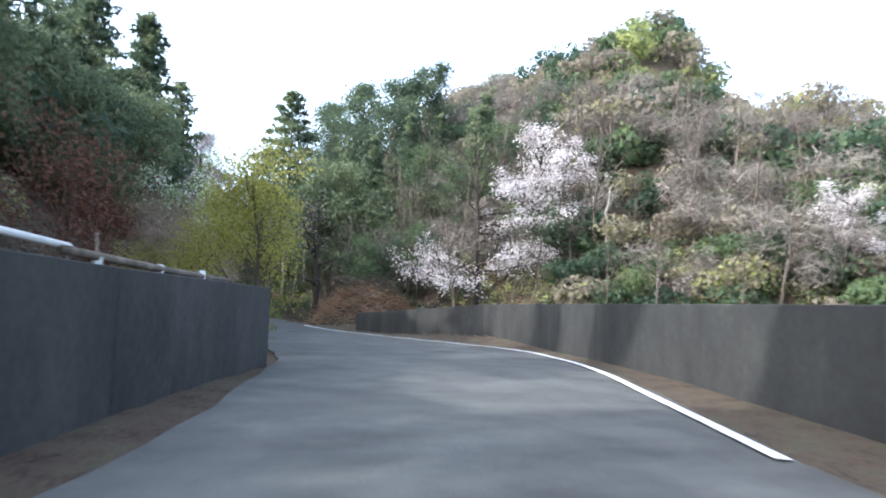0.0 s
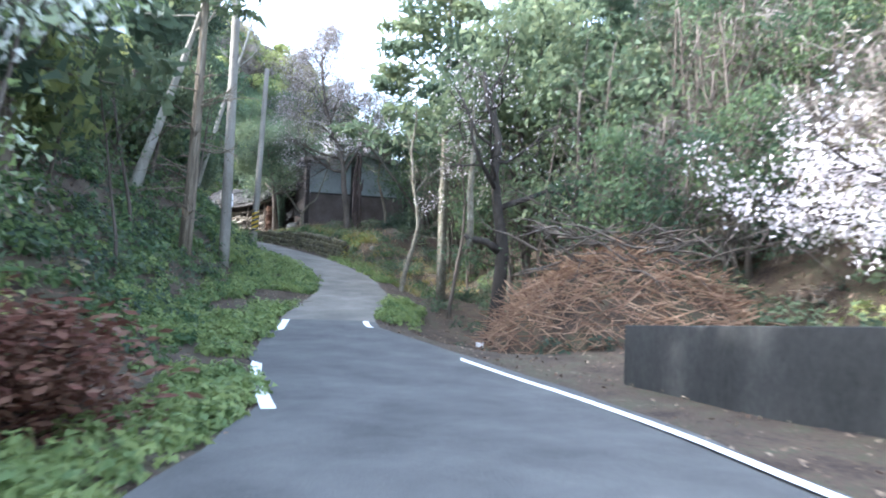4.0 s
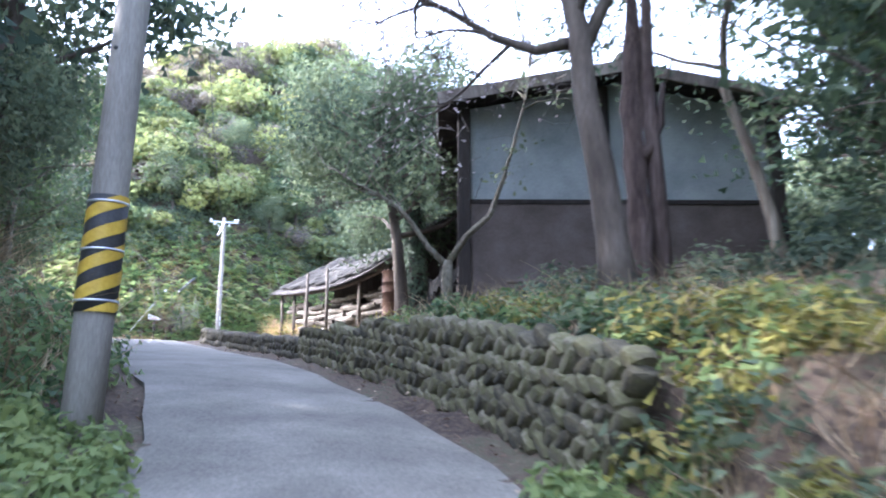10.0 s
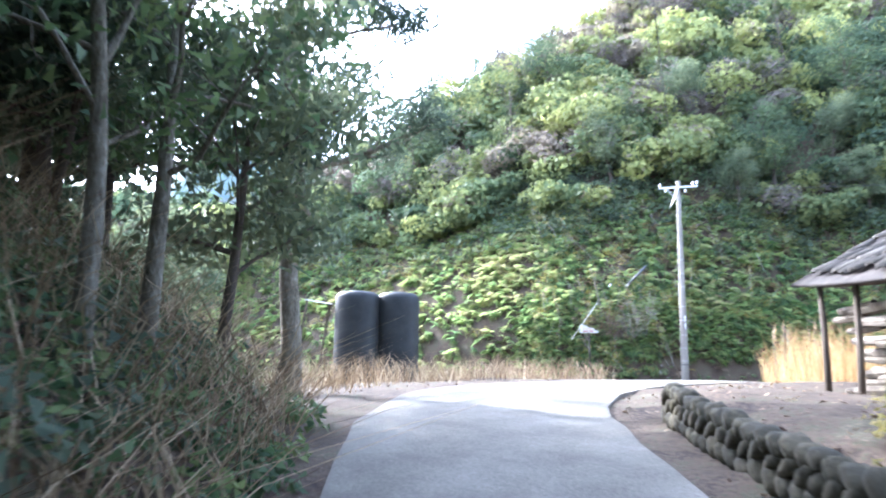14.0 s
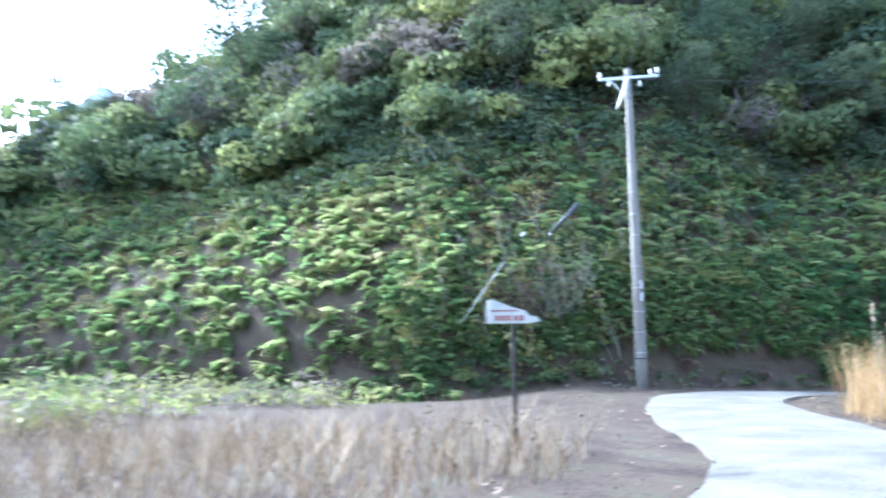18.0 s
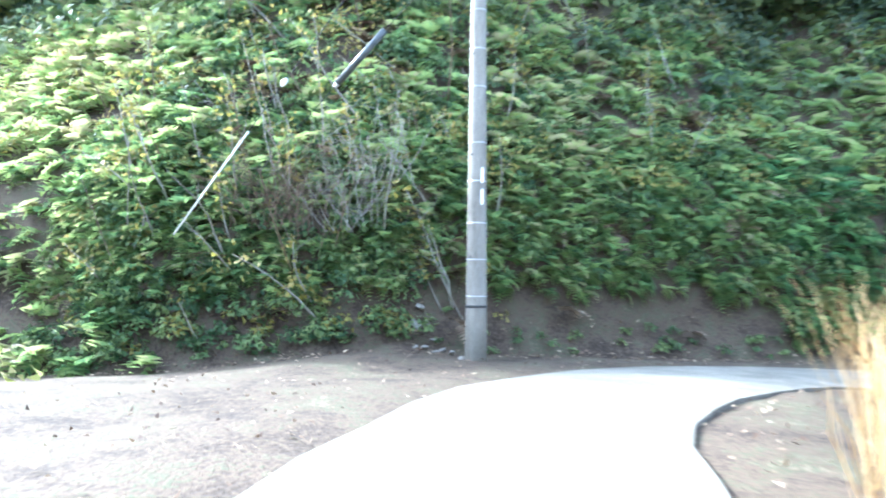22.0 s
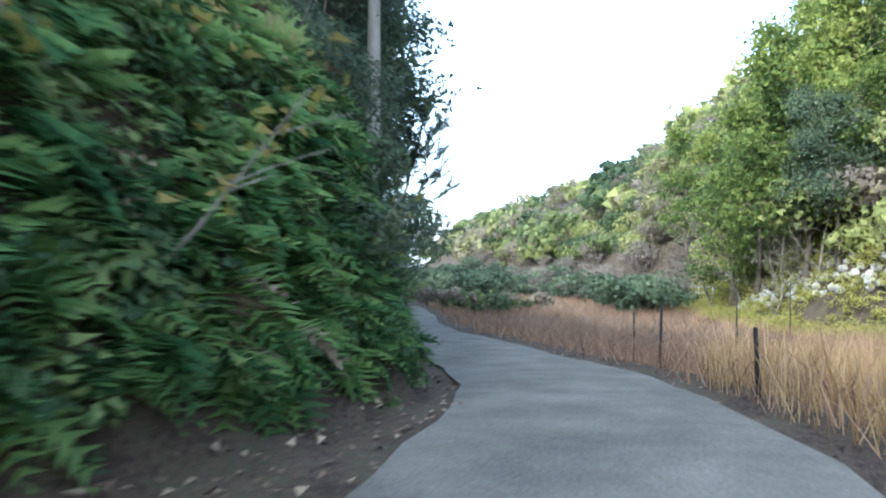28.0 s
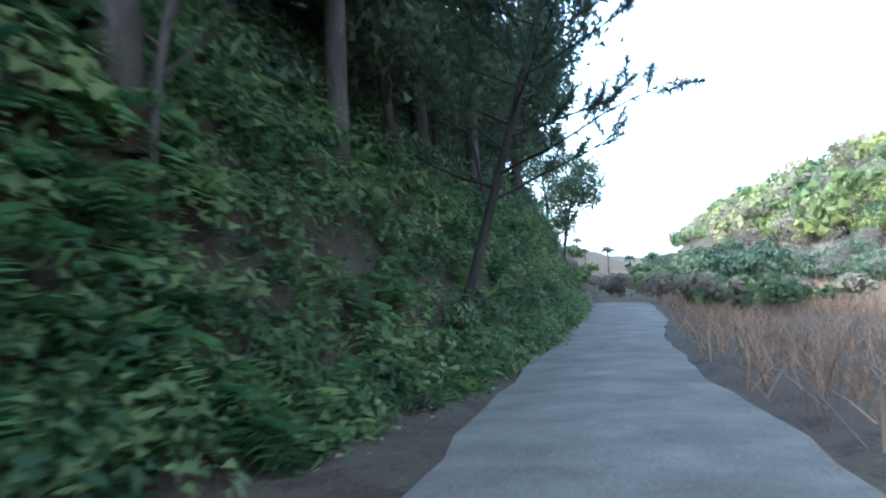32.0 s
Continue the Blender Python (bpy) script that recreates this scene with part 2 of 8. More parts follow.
M_FERN_COOL = leafy("cool_fern_green", [(0.0, (0.05, 0.11, 0.05)), (0.4, (0.125, 0.24, 0.09)), (1.0, (0.27, 0.39, 0.13))], 0.7, 0.5, 0.5)
M_BROWN_TWIG = leafy("brown_dry_twigs", [(0.0, (0.14, 0.1, 0.07)), (0.5, (0.25, 0.19, 0.14)), (1.0, (0.38, 0.31, 0.24))], 0.2, 0.9, 0.6)
# brighter hill foliage: sunlight on the far slope's trees put into the colour
M_SUNLIT_LEAF = leafy("sunlit_broadleaf", [(0.0, (0.055, 0.09, 0.03)), (0.5, (0.165, 0.215, 0.055)), (1.0, (0.32, 0.34, 0.095))], 0.55, 0.6, 0.4)
M_TWIG = leafy("bare_twigs", [(0.0, (0.085, 0.07, 0.06)), (0.5, (0.15, 0.128, 0.112)), (1.0, (0.24, 0.21, 0.18))], 0.1, 0.9, 0.6)
M_BARK_OLIVE = surface("smooth_olive_bark", [(0.25, (0.06, 0.052, 0.036)), (0.45, (0.13, 0.115, 0.08)), (0.62, (0.18, 0.165, 0.125)), (0.8, (0.3, 0.29, 0.24))], 6.0, 0.9, 0.9, 24.0, stretch=(1, 1, 0.45), grain=0.6)
M_LITTER = leafy("fallen_leaves", [(0.0, (0.06, 0.04, 0.028)), (0.5, (0.16, 0.11, 0.075)), (1.0, (0.32, 0.25, 0.17))], 0.1, 0.8, 0.9)
M_RED_BARK = surface("torn_reddish_bark", [(0.25, (0.03, 0.02, 0.016)), (0.5, (0.085, 0.06, 0.05)), (0.8, (0.17, 0.13, 0.11))], 3.5, 0.95, 1.0, 26.0, stretch=(1, 1, 0.15), grain=0.7)
M_STRAW_STEM = surface("dry_brown_stem", [(0.3, (0.1, 0.07, 0.045)), (0.7, (0.22, 0.165, 0.11))], 4.0, 0.9, 0.3, 30.0)
M_GREEN = leafy("ground_cover_green", [(0.0, (0.055, 0.1, 0.045)), (0.5, (0.15, 0.21, 0.08)), (1.0, (0.26, 0.31, 0.11))], 0.5, 0.5, 0.5)
M_BLOSSOM = leafy("pale_cherry_blossom", [(0.0, (0.43, 0.365, 0.36)), (0.5, (0.58, 0.525, 0.515)), (1.0, (0.73, 0.685, 0.675))], 0.35, 0.7, 0.6)
M_WHITE_FLOWER = leafy("white_blossom", [(0.0, (0.25, 0.32, 0.12)), (0.3, (0.55, 0.6, 0.45)), (0.5, (0.75, 0.76, 0.68)), (1.0, (0.8, 0.8, 0.76))], 0.3, 0.7, 0.8)
M_YELLOW_LEAF = leafy("young_yellow_leaf", [(0.0, (0.13, 0.12, 0.03)), (0.5, (0.24, 0.22, 0.05)), (1.0, (0.3, 0.24, 0.08))], 0.4, 0.6, 0.8)
M_FRESH_LEAF = leafy("fresh_spring_leaf", [(0.0, (0.17, 0.17, 0.04)), (0.5, (0.31, 0.31, 0.075)), (1.0, (0.4, 0.37, 0.11))], 0.6, 0.6, 0.6)
M_RED_LEAF = leafy("red_brown_leaf", [(0.0, (0.075, 0.032, 0.022)), (0.5, (0.135, 0.058, 0.04)), (1.0, (0.17, 0.095, 0.06))], 0.3, 0.6, 0.8)



# ---- mesh helpers ----
def mesh_from(name, verts, faces, mats, tint=None, smooth=False, mat_ids=None):
    """A mesh from arrays: verts (n, 3), faces (m, 3 or 4); tint: a value a face."""
    verts, faces = np.asarray(verts, np.float32), np.asarray(faces, np.int32)
    me = bpy.data.meshes.new(name)
    m, k = faces.shape
    me.vertices.add(len(verts))
    me.vertices.foreach_set("co", verts.ravel())
    me.loops.add(m * k)
    me.loops.foreach_set("vertex_index", faces.ravel())
    me.polygons.add(m)
    me.polygons.foreach_set("loop_start", np.arange(0, m * k, k, dtype=np.int32))
    me.polygons.foreach_set("loop_total", np.full(m, k, np.int32))
    if smooth:
        me.polygons.foreach_set("use_smooth", np.ones(m, bool))
    for mt in mats if isinstance(mats, (list, tuple)) else [mats]:
        me.materials.append(mt)
    if mat_ids is not None:
        me.polygons.foreach_set("material_index", np.asarray(mat_ids, np.int32))
    me.update(calc_edges=True)
    if tint is not None:
        a = me.attributes.new("tint", "FLOAT", "FACE")
        a.data.foreach_set("value", np.asarray(tint, np.float32))
    return me


def bm_mesh(name, bm, mat, smooth=False):
    me = bpy.data.meshes.new(name)
    bm.normal_update()
    bm.to_mesh(me)
    bm.free()
    for mt in mat if isinstance(mat, (list, tuple)) else [mat]:
        me.materials.append(mt)
    if smooth:
        me.polygons.foreach_set("use_smooth", np.ones(len(me.polygons), bool))
    return me


def put(ob, parent):
    if parent is not None:
        ob.parent = parent
    return ob


def part(name, me, parent, label="", m=None):
    """One mesh object under a thing or under a part; m: its pose in the parent."""
    ob = put(new(name, me), parent)
    if m is not None:
        ob.matrix_basis = m
    return tagged(ob, label) if label else ob


def thing(name, label, category, m=None, group="", kind=""):
    ob = new(name)
    ob.empty_display_size = 0.2
    if m is not None:
        ob.matrix_basis = m
    return tagged(ob, label, category, group, kind)


def box_bm(sx, sy, sz, bevel=0.0, z0=0.0, at=(0, 0, 0), turn=None, bm=None):
    own = bm or bmesh.new()
    r = bmesh.ops.create_cube(own, size=1.0)
    vs = r["verts"]
    bmesh.ops.scale(own, vec=(sx, sy, sz), verts=vs)
    bmesh.ops.translate(own, vec=(0, 0, z0 + sz / 2), verts=vs)
    if bevel:
        es = list({e for v in vs for e in v.link_edges})
        r2 = bmesh.ops.bevel(own, geom=es, offset=bevel, segments=1, affect="EDGES")
        vs = list({v for f in r2["faces"] for v in f.verts} | {v for v in vs if v.is_valid})
    if turn is not None:
        bmesh.ops.transform(own, matrix=turn, verts=vs)
    bmesh.ops.translate(own, vec=at, verts=vs)
    return own


def tube(points, radii, sides=7, cap=True):
    """Verts and quad faces of a tapered tube along a polyline."""
    p = np.asarray(points, float)
    r = np.asarray(radii, float)
    d = np.gradient(p, axis=0)
    d /= np.linalg.norm(d, axis=1)[:, None] + 1e-9
    ref = np.where(np.abs(d[:, 2:3]) > 0.9, np.array([[1.0, 0, 0]]), np.array([[0, 0, 1.0]]))
    if np.abs(d[:, 2]).mean() > 0.6:
        ref = np.tile(np.array([[1.0, 0.1, 0]]), (len(p), 1))
    u = np.cross(d, ref)
    u /= np.linalg.norm(u, axis=1)[:, None] + 1e-9
    w = np.cross(d, u)
    a = np.linspace(0, 2 * np.pi, sides, endpoint=False)
    v = p[:, None] + r[:, None, None] * (np.cos(a)[None, :, None] * u[:, None] + np.sin(a)[None, :, None] * w[:, None])
    v = v.reshape(-1, 3)
    f = []
    for i in range(len(p) - 1):
        for k in range(sides):
            k2 = (k + 1) % sides
            f.append((i * sides + k, i * sides + k2, (i + 1) * sides + k2, (i + 1) * sides + k))
    if cap:
        n = len(v)
        v = np.vstack([v, p[-1:], p[:1]])
        e = (len(p) - 1) * sides
        for k in range(sides):
            k2 = (k + 1) % sides
            f.append((e + k, e + k2, n, n))
            f.append((k2, k, n + 1, n + 1))
    return v, np.array(f)


def join(pieces):
    vs, fs, n = [], [], 0
    for v, f in pieces:
        vs.append(v)
        fs.append(f + n)
        n += len(v)
    return np.vstack(vs), np.vstack(fs)


def tubes_mesh(name, pieces, mat, smooth=True):
    v, f = join(pieces)
    bad = f[:, 2] == f[:, 3]
    me = bpy.data.meshes.new(name)
    quads, tris = f[~bad], f[bad][:, :3]
    loops = np.concatenate([quads.ravel(), tris.ravel()]).astype(np.int32)
    totals = np.concatenate([np.full(len(quads), 4), np.full(len(tris), 3)]).astype(np.int32)
    starts = np.concatenate([[0], np.cumsum(totals)[:-1]]).astype(np.int32)
    me.vertices.add(len(v))
    me.vertices.foreach_set("co", np.asarray(v, np.float32).ravel())
    me.loops.add(len(loops))
    me.loops.foreach_set("vertex_index", loops)
    me.polygons.add(len(totals))
    me.polygons.foreach_set("loop_start", starts)
    me.polygons.foreach_set("loop_total", totals)
    me.polygons.foreach_set("use_smooth", np.full(len(totals), smooth))
    me.materials.append(mat)
    me.update(calc_edges=True)
    return me


def rot_to(n, rng):
    """Frames whose third axis is n, turned at random about it."""
    n = n / (np.linalg.norm(n, axis=1)[:, None] + 1e-9)
    ref = np.where(np.abs(n[:, 2:3]) > 0.9, np.array([[1.0, 0, 0]]), np.array([[0, 0, 1.0]]))
    u = np.cross(ref, n)
    u /= np.linalg.norm(u, axis=1)[:, None] + 1e-9
    w = np.cross(n, u)
    a = rng.uniform(0, 2 * np.pi, len(n))[:, None]
    return np.cos(a) * u + np.sin(a) * w, -np.sin(a) * u + np.cos(a) * w, n


def leaf_quads(centres, normals, size, rng, slim=0.5):
    """A diamond leaf at each centre."""
    u, w, n = rot_to(normals, rng)
    s = (np.asarray(size) * rng.uniform(0.65, 1.35, len(centres)))[:, None]
    a = centres - u * s * 0.5
    c = centres + u * s * 0.5
    b = centres + w * s * slim * 0.5 + n * s * 0.08
    d = centres - w * s * slim * 0.5 + n * s * 0.08
    v = np.stack([a, b, c, d], 1).reshape(-1, 3)
    return v, np.arange(len(v)).reshape(-1, 4)


def leaf_tris(centres, normals, size, rng, slim=0.5):
    """A pointed three-cornered leaf at each centre."""
    u, w, n = rot_to(normals, rng)
    s = (np.asarray(size) * rng.uniform(0.7, 1.5, len(centres)))[:, None]
    a = centres - u * s * 0.4 - w * s * slim * 0.55
    b = centres - u * s * 0.4 + w * s * slim * 0.55
    c = centres + u * s * 0.6 + n * s * 0.1
    v = np.stack([a, b, c], 1).reshape(-1, 3)
    return v, np.arange(len(v)).reshape(-1, 3)


# ---- the lie of the land ----
def fade(x, a, b):
    q = np.clip((x - a) / (b - a), 0, 1)
    return q * q * (3 - 2 * q)


def lumps(x, y, scale, seed=0):
    """Smooth value noise, -1 to 1."""
    g = np.random.RandomState(900 + seed).uniform(-1, 1, (64, 64))
    fx, fy = np.asarray(x) / scale, np.asarray(y) / scale
    ix, iy = np.floor(fx).astype(int), np.floor(fy).astype(int)
    tx, ty = fx - ix, fy - iy
    tx, ty = tx * tx * (3 - 2 * tx), ty * ty * (3 - 2 * ty)
    a, b = g[ix % 64, iy % 64], g[(ix + 1) % 64, iy % 64]
    c, d = g[ix % 64, (iy + 1) % 64], g[(ix + 1) % 64, (iy + 1) % 64]
    return (a * (1 - tx) + b * tx) * (1 - ty) + (c * (1 - tx) + d * tx) * ty


ROAD = [(-30, -88, 0.00), (-21.5, -67.2, 0.0), (-15.0, -51.6, 0.01), (-10.9, -41.7, 0.015), (-8.3, -35.4, 0.02), (-5.6, -28.9, 0.03), (-3.3, -22.3, 0.05), (-2.1, -15.9, -0.05), (-1.1, -9, -0.15), (-0.1, -1, -0.28), (-0.45, 4, -0.12), (-0.8, 8.4, 0.19),
        (-0.4, 11.5, 0.46), (0.05, 14.4, 0.78), (0.1, 16.6, 1.02), (-0.1, 20.6, 1.40), (-0.8, 24.4, 1.90), (-2, 27.9, 2.40), (-3.6, 30.9, 2.90), (-5.5, 33.7, 3.36), (-8.6, 38.3, 3.85),
        (-12.3, 43, 4.43), (-14.1, 47, 4.70), (-14.2, 51, 4.83), (-14.2, 55, 4.86), (-16.7, 61, 4.74), (-18.1, 64.2, 4.73), (-18.9, 67.6, 4.72), (-18.2, 71.4, 4.62),
        (-16.2, 74.2, 4.44), (-13, 75.9, 4.28), (-8.9, 77.7, 4.18), (-5, 79.7, 4.03), (-1.2, 82.4, 3.75), (2.6, 86.2, 3.43), (8.0, 91.5, 3.0), (13.4, 97.2, 2.55), (19.4, 103.2, 2.3), (29.0, 112.0, 2.1), (62, 146, 1.68)]


def smooth_line(points, step=1.0):
    """Catmull-Rom through the points, one sample about every step metres."""
    p = np.array(points, float)
    p = np.vstack([2 * p[0] - p[1], p, 2 * p[-1] - p[-2]])
    out = []
    for i in range(1, len(p) - 2):
        n = max(2, int(np.linalg.norm(p[i + 1] - p[i]) / step))
        for s in np.arange(n) / n:
            out.append(0.5 * (2 * p[i] + (p[i + 1] - p[i - 1]) * s + (2 * p[i - 1] - 5 * p[i] + 4 * p[i + 1] - p[i + 2]) * s * s
                              + (3 * p[i] - p[i - 1] - 3 * p[i + 1] + p[i + 2]) * s ** 3))
    out.append(p[-2])
    return np.array(out)


ROAD_LINE = smooth_line(ROAD)
RD = np.gradient(ROAD_LINE[:, :2], axis=0)
RD /= np.linalg.norm(RD, axis=1)[:, None]
ROAD_RIGHT = np.stack([RD[:, 1], -RD[:, 0]], 1)


def road_half(y):
    """Half widths of the road, left and right of its middle, by the way along."""
    left = np.interp(y, [-30, -14, -2, 3, 8, 20, 40, 46, 52, 58, 75, 200], [2.3, 2.2, 1.6, 1.85, 1.2, 1.15, 1.4, 2.2, 2.2, 1.7, 1.5, 1.5])
    right = np.interp(y, [-30, -25, -16, -10, -6, 0, 2, 4.7, 7, 9, 20, 40, 52, 60, 75, 200], [3.2, 3.7, 5.2, 3.9, 3.2, 2.6, 2.35, 1.8, 1.25, 1.15, 1.15, 1.4, 1.4, 1.3, 1.5, 1.5])
    return left, right


def nearest_road(x, y):
    """Distance to the road's middle, which side (right positive), its height and its place along it."""
    x, y = np.asarray(x, float).ravel(), np.asarray(y, float).ravel()
    best, idx = np.full(len(x), 1e18), np.zeros(len(x), int)
    for i in range(len(ROAD_LINE)):
        d = (x - ROAD_LINE[i, 0]) ** 2 + (y - ROAD_LINE[i, 1]) ** 2
        k = d < best
        best[k], idx[k] = d[k], i
    off = (x - ROAD_LINE[idx, 0]) * ROAD_RIGHT[idx, 0] + (y - ROAD_LINE[idx, 1]) * ROAD_RIGHT[idx, 1]
    return np.sqrt(best), off, ROAD_LINE[idx, 2], ROAD_LINE[idx, 1]


def side_of(x, y, line):
    """Signed distance to a polyline, positive on its left."""
    x, y = np.asarray(x, float), np.asarray(y, float)
    best, sign = np.full(x.shape, 1e18), np.ones(x.shape)
    for (ax, ay), (bx, by) in zip(line[:-1], line[1:]):
        dx, dy = bx - ax, by - ay
        q = np.clip(((x - ax) * dx + (y - ay) * dy) / (dx * dx + dy * dy), 0, 1)
        ex, ey = x - ax - q * dx, y - ay - q * dy
        d = ex * ex + ey * ey
        k = d < best
        best = np.where(k, d, best)
        sign = np.where(k, np.where(dx * ey - dy * ex > 0, 1.0, -1.0), sign)
    return np.sqrt(best) * sign


FOOT_NORTH = [(-200, 55), (-80, 60), (-45, 65.3), (-34, 66.2), (-28, 67.6), (-23.6, 70.4), (-20, 74.4), (-15.5, 78.4), (-9, 80.4), (-4.4, 82.2), (-1.4, 85.6), (0.6, 88.8), (4.6, 92.4), (9.4, 96.4), (16.4, 102.6), (26.5, 112), (60, 148), (150, 235), (330, 400)]
FOOT_WEST = [(-60, -110), (-15, -40), (-10.5, -26), (-8, -16), (-5.2, -6), (-3.8, 2), (-4.1, 9), (-4.1, 13), (-3.6, 17), (-3.4, 22), (-4.9, 27.8), (-7.6, 33), (-10.8, 37.6), (-14, 40.6), (-18, 42.5), (-26, 44), (-70, 46), (-200, 40)]
FOOT_EAST = [(150, -60), (40, -28), (22, -12), (11, 1), (7, 8), (5.8, 15), (5.8, 23), (6.4, 30), (7.8, 38), (11, 48), (19, 58), (25, 70), (29.5, 82), (38, 88.5), (64, 105), (102.5, 145), (145, 192), (320, 358), (700, 600), (2600, 1500)]


def hill(d, slope, cap):
    d = np.maximum(d, 0)
    return cap * np.tanh(slope * d / cap)


def land(x, y):
    """Height of the ground."""
    shape = np.shape(x)
    x, y = np.asarray(x, float).ravel(), np.asarray(y, float).ravel()
    dist, off, rz, ry = nearest_road(x, y)
    # far from the road the height comes from a broad mean of it
    wsum, zsum = np.zeros(len(x)), np.zeros(len(x))
    for px, py, pz in ROAD_LINE[::4]:
        w = 1.0 / ((x - px) ** 2 + (y - py) ** 2 + 9.0) ** 1.5
        wsum += w
        zsum += w * pz
    broad = zsum / wsum
    broad = broad * (1 - fade(np.hypot(x - 40, y - 60), 200, 900)) 
    left, right = road_half(ry)
    edge = np.where(off > 0, right, left)
    k = fade(dist, edge + 0.3, edge + 5.0)
    z = rz * (1 - k) + broad * k
    away = dist - edge
    # verges: a drop to the wood east of the lane, the raised yard by the barn, the low field in the bend
    drop = fade(ry, 3, 9) * (1 - fade(ry, 20, 25)) * (off > 0)
    z -= drop * 0.85 * fade(away, 0.2, 2.2)
    yard = fade(ry, 24.5, 27.5) * (1 - fade(ry, 44, 50)) * (off > 0)
    z += yard * (1.0 * fade(away, 0.95, 1.55) + 0.6 * fade(away, 2.0, 5.0)) * (1 - 0.72 * fade(ry, 30, 38))
    field = fade(ry, 54, 60) * (off > 0)
    z -= field * 0.75 * fade(away, 0.5, 4.0)
    bump = 0.12 * lumps(x, y, 1.7, 1) + 0.35 * lumps(x, y, 6.0, 2)
    z += bump * fade(away, 0.3, 3.0) * np.where(field > 0.5, 0.3, 0.7)
    dn = side_of(x, y, FOOT_NORTH)
    cap_n = np.interp(x, [-200, -110, -70, -62, -56, -50, -45, -33, -20, -8, 0, 10, 30, 60], [6, 6, 9, 15, 20, 27, 36, 56, 53, 46, 39, 27, 5, 1.5])
    hn = hill(dn - 0.6, 1.4, cap_n) + 2.6 * fade(dn, 0, 1.3)
    dw = side_of(x, y, FOOT_WEST)
    hw = hill(dw, 0.95, np.interp(y, [-60, -20, 0, 25, 40, 46], [9, 10, 14, 13, 8, 4]))
    de = -side_of(x, y, FOOT_EAST)
    he = hill(de, np.interp(y, [20, 40, 55, 72, 100, 130], [0.95, 1.1, 1.0, 1.5, 1.5, 1.25]), np.interp(y, [-30, 0, 20, 45, 60, 80, 102, 116, 132, 180, 240, 330, 600], [15, 30, 36, 34, 30, 38, 38, 35, 25, 18, 22, 30, 14]) * (1 - 0.5 * fade(x - y, 18, 30)))
    rough = lumps(x, y, 9.0, 3) + 0.5 * lumps(x, y, 4.0, 4)
    hv = hill(-66 - x, 0.4, 9) * fade(y, -20, 30) * (1 - fade(y, 140, 260))  # the head of the valley
    tall = hn + hw + he + hv
    z += tall + rough * np.clip(tall * 0.12, 0, 1.3)
    on = dist < edge + 0.3
    z = np.where(on, np.minimum(z, rz - 0.06), z)
    return z.reshape(shape)


def axis_steps(fine0, fine1, step, far0, far1):
    a = list(np.arange(fine0, fine1 + 1e-6, step))
    g, s = [], step
    q = fine0
    while q > far0:
        s *= 1.13
        q -= s
        g.append(q)
    lo = g[::-1]
    g, s, q = [], step, fine1
    while q < far1:
        s *= 1.13
        q += s
        g.append(q)
    return np.array(lo + a + g)


gx = axis_steps(-36, 32, 0.62, -2200, 2600)
gy = axis_steps(-44, 106, 0.62, -2200, 2600)
GX, GY = np.meshgrid(gx, gy, indexing="ij")
GZ = land(GX, GY)
nxg, nyg = len(gx), len(gy)
ii = np.arange(nxg * nyg).reshape(nxg, nyg)
ground_faces = np.stack([ii[:-1, :-1], ii[1:, :-1], ii[1:, 1:], ii[:-1, 1:]], -1).reshape(-1, 4)
ground = new("ground", mesh_from("ground", np.stack([GX, GY, GZ], -1).reshape(-1, 3), ground_faces, M_GROUND, smooth=True))
tagged(ground, "brown leaf-littered soil of a wooded valley with steep banks", "ground", kind="structure")


def height(x, y):
    """Height of the ground sheet itself, read between its corners."""
    x, y = np.asarray(x, float), np.asarray(y, float)
    i = np.clip(np.searchsorted(gx, x) - 1, 0, nxg - 2)
    j = np.clip(np.searchsorted(gy, y) - 1, 0, nyg - 2)
    tx, ty = (x - gx[i]) / (gx[i + 1] - gx[i]), (y - gy[j]) / (gy[j + 1] - gy[j])
    return (GZ[i, j] * (1 - tx) + GZ[i + 1, j] * tx) * (1 - ty) + (GZ[i, j + 1] * (1 - tx) + GZ[i + 1, j + 1] * tx) * ty


def hz(x, y):
    return float(height(np.array([x]), np.array([y]))[0])


# ---- the road ----
def road_strip(i0, i1, name, mat, label):
    across = 9
    v, f = [], []
    for i in range(i0, i1 + 1):
        l, r = (float(q) for q in road_half(ROAD_LINE[i, 1]))
        wob = 0.05 * math.sin(i * 0.9) + 0.04 * math.sin(i * 2.3)
        for k in range(across):
            q = -l - wob + (l + r + wob * 2) * k / (across - 1)
            c = 0.03 * (1 - (2 * k / (across - 1) - 1) ** 2)
            v.append((*(ROAD_LINE[i, :2] + ROAD_RIGHT[i] * q), ROAD_LINE[i, 2] + c))
    for i in range(i1 - i0):
        for k in range(across - 1):
            a = i * across + k
            f.append((a, a + 1, a + across + 1, a + across))
    for k in (0, across - 1):  # the sides of the slab
        n = len(v)
        for i in range(i1 - i0 + 1):
            x, y, z = v[i * across + k]
            v += [(x, y, z), (x, y, z - 0.22)]
        for i in range(i1 - i0):
            a = n + 2 * i
            f.append((a, a + 2, a + 3, a + 1) if k == 0 else (a + 2, a, a + 1, a + 3))
    ob = new(name, mesh_from(name, v, f, mat, smooth=True))
    return tagged(ob, label, "road", kind="structure")


i_join = int(np.argmin(np.abs(ROAD_LINE[:, 1] - 8.4) + 100 * (ROAD_LINE[:, 0] < -3)))
road_strip(0, i_join, "road", M_ASPHALT, "grey asphalt road with worn white edge lines")
road_strip(i_join, int(np.argmax(ROAD_LINE[:, 1] > 116)), "lane", M_CONCRETE, "narrow pale concrete lane winding through the wood")


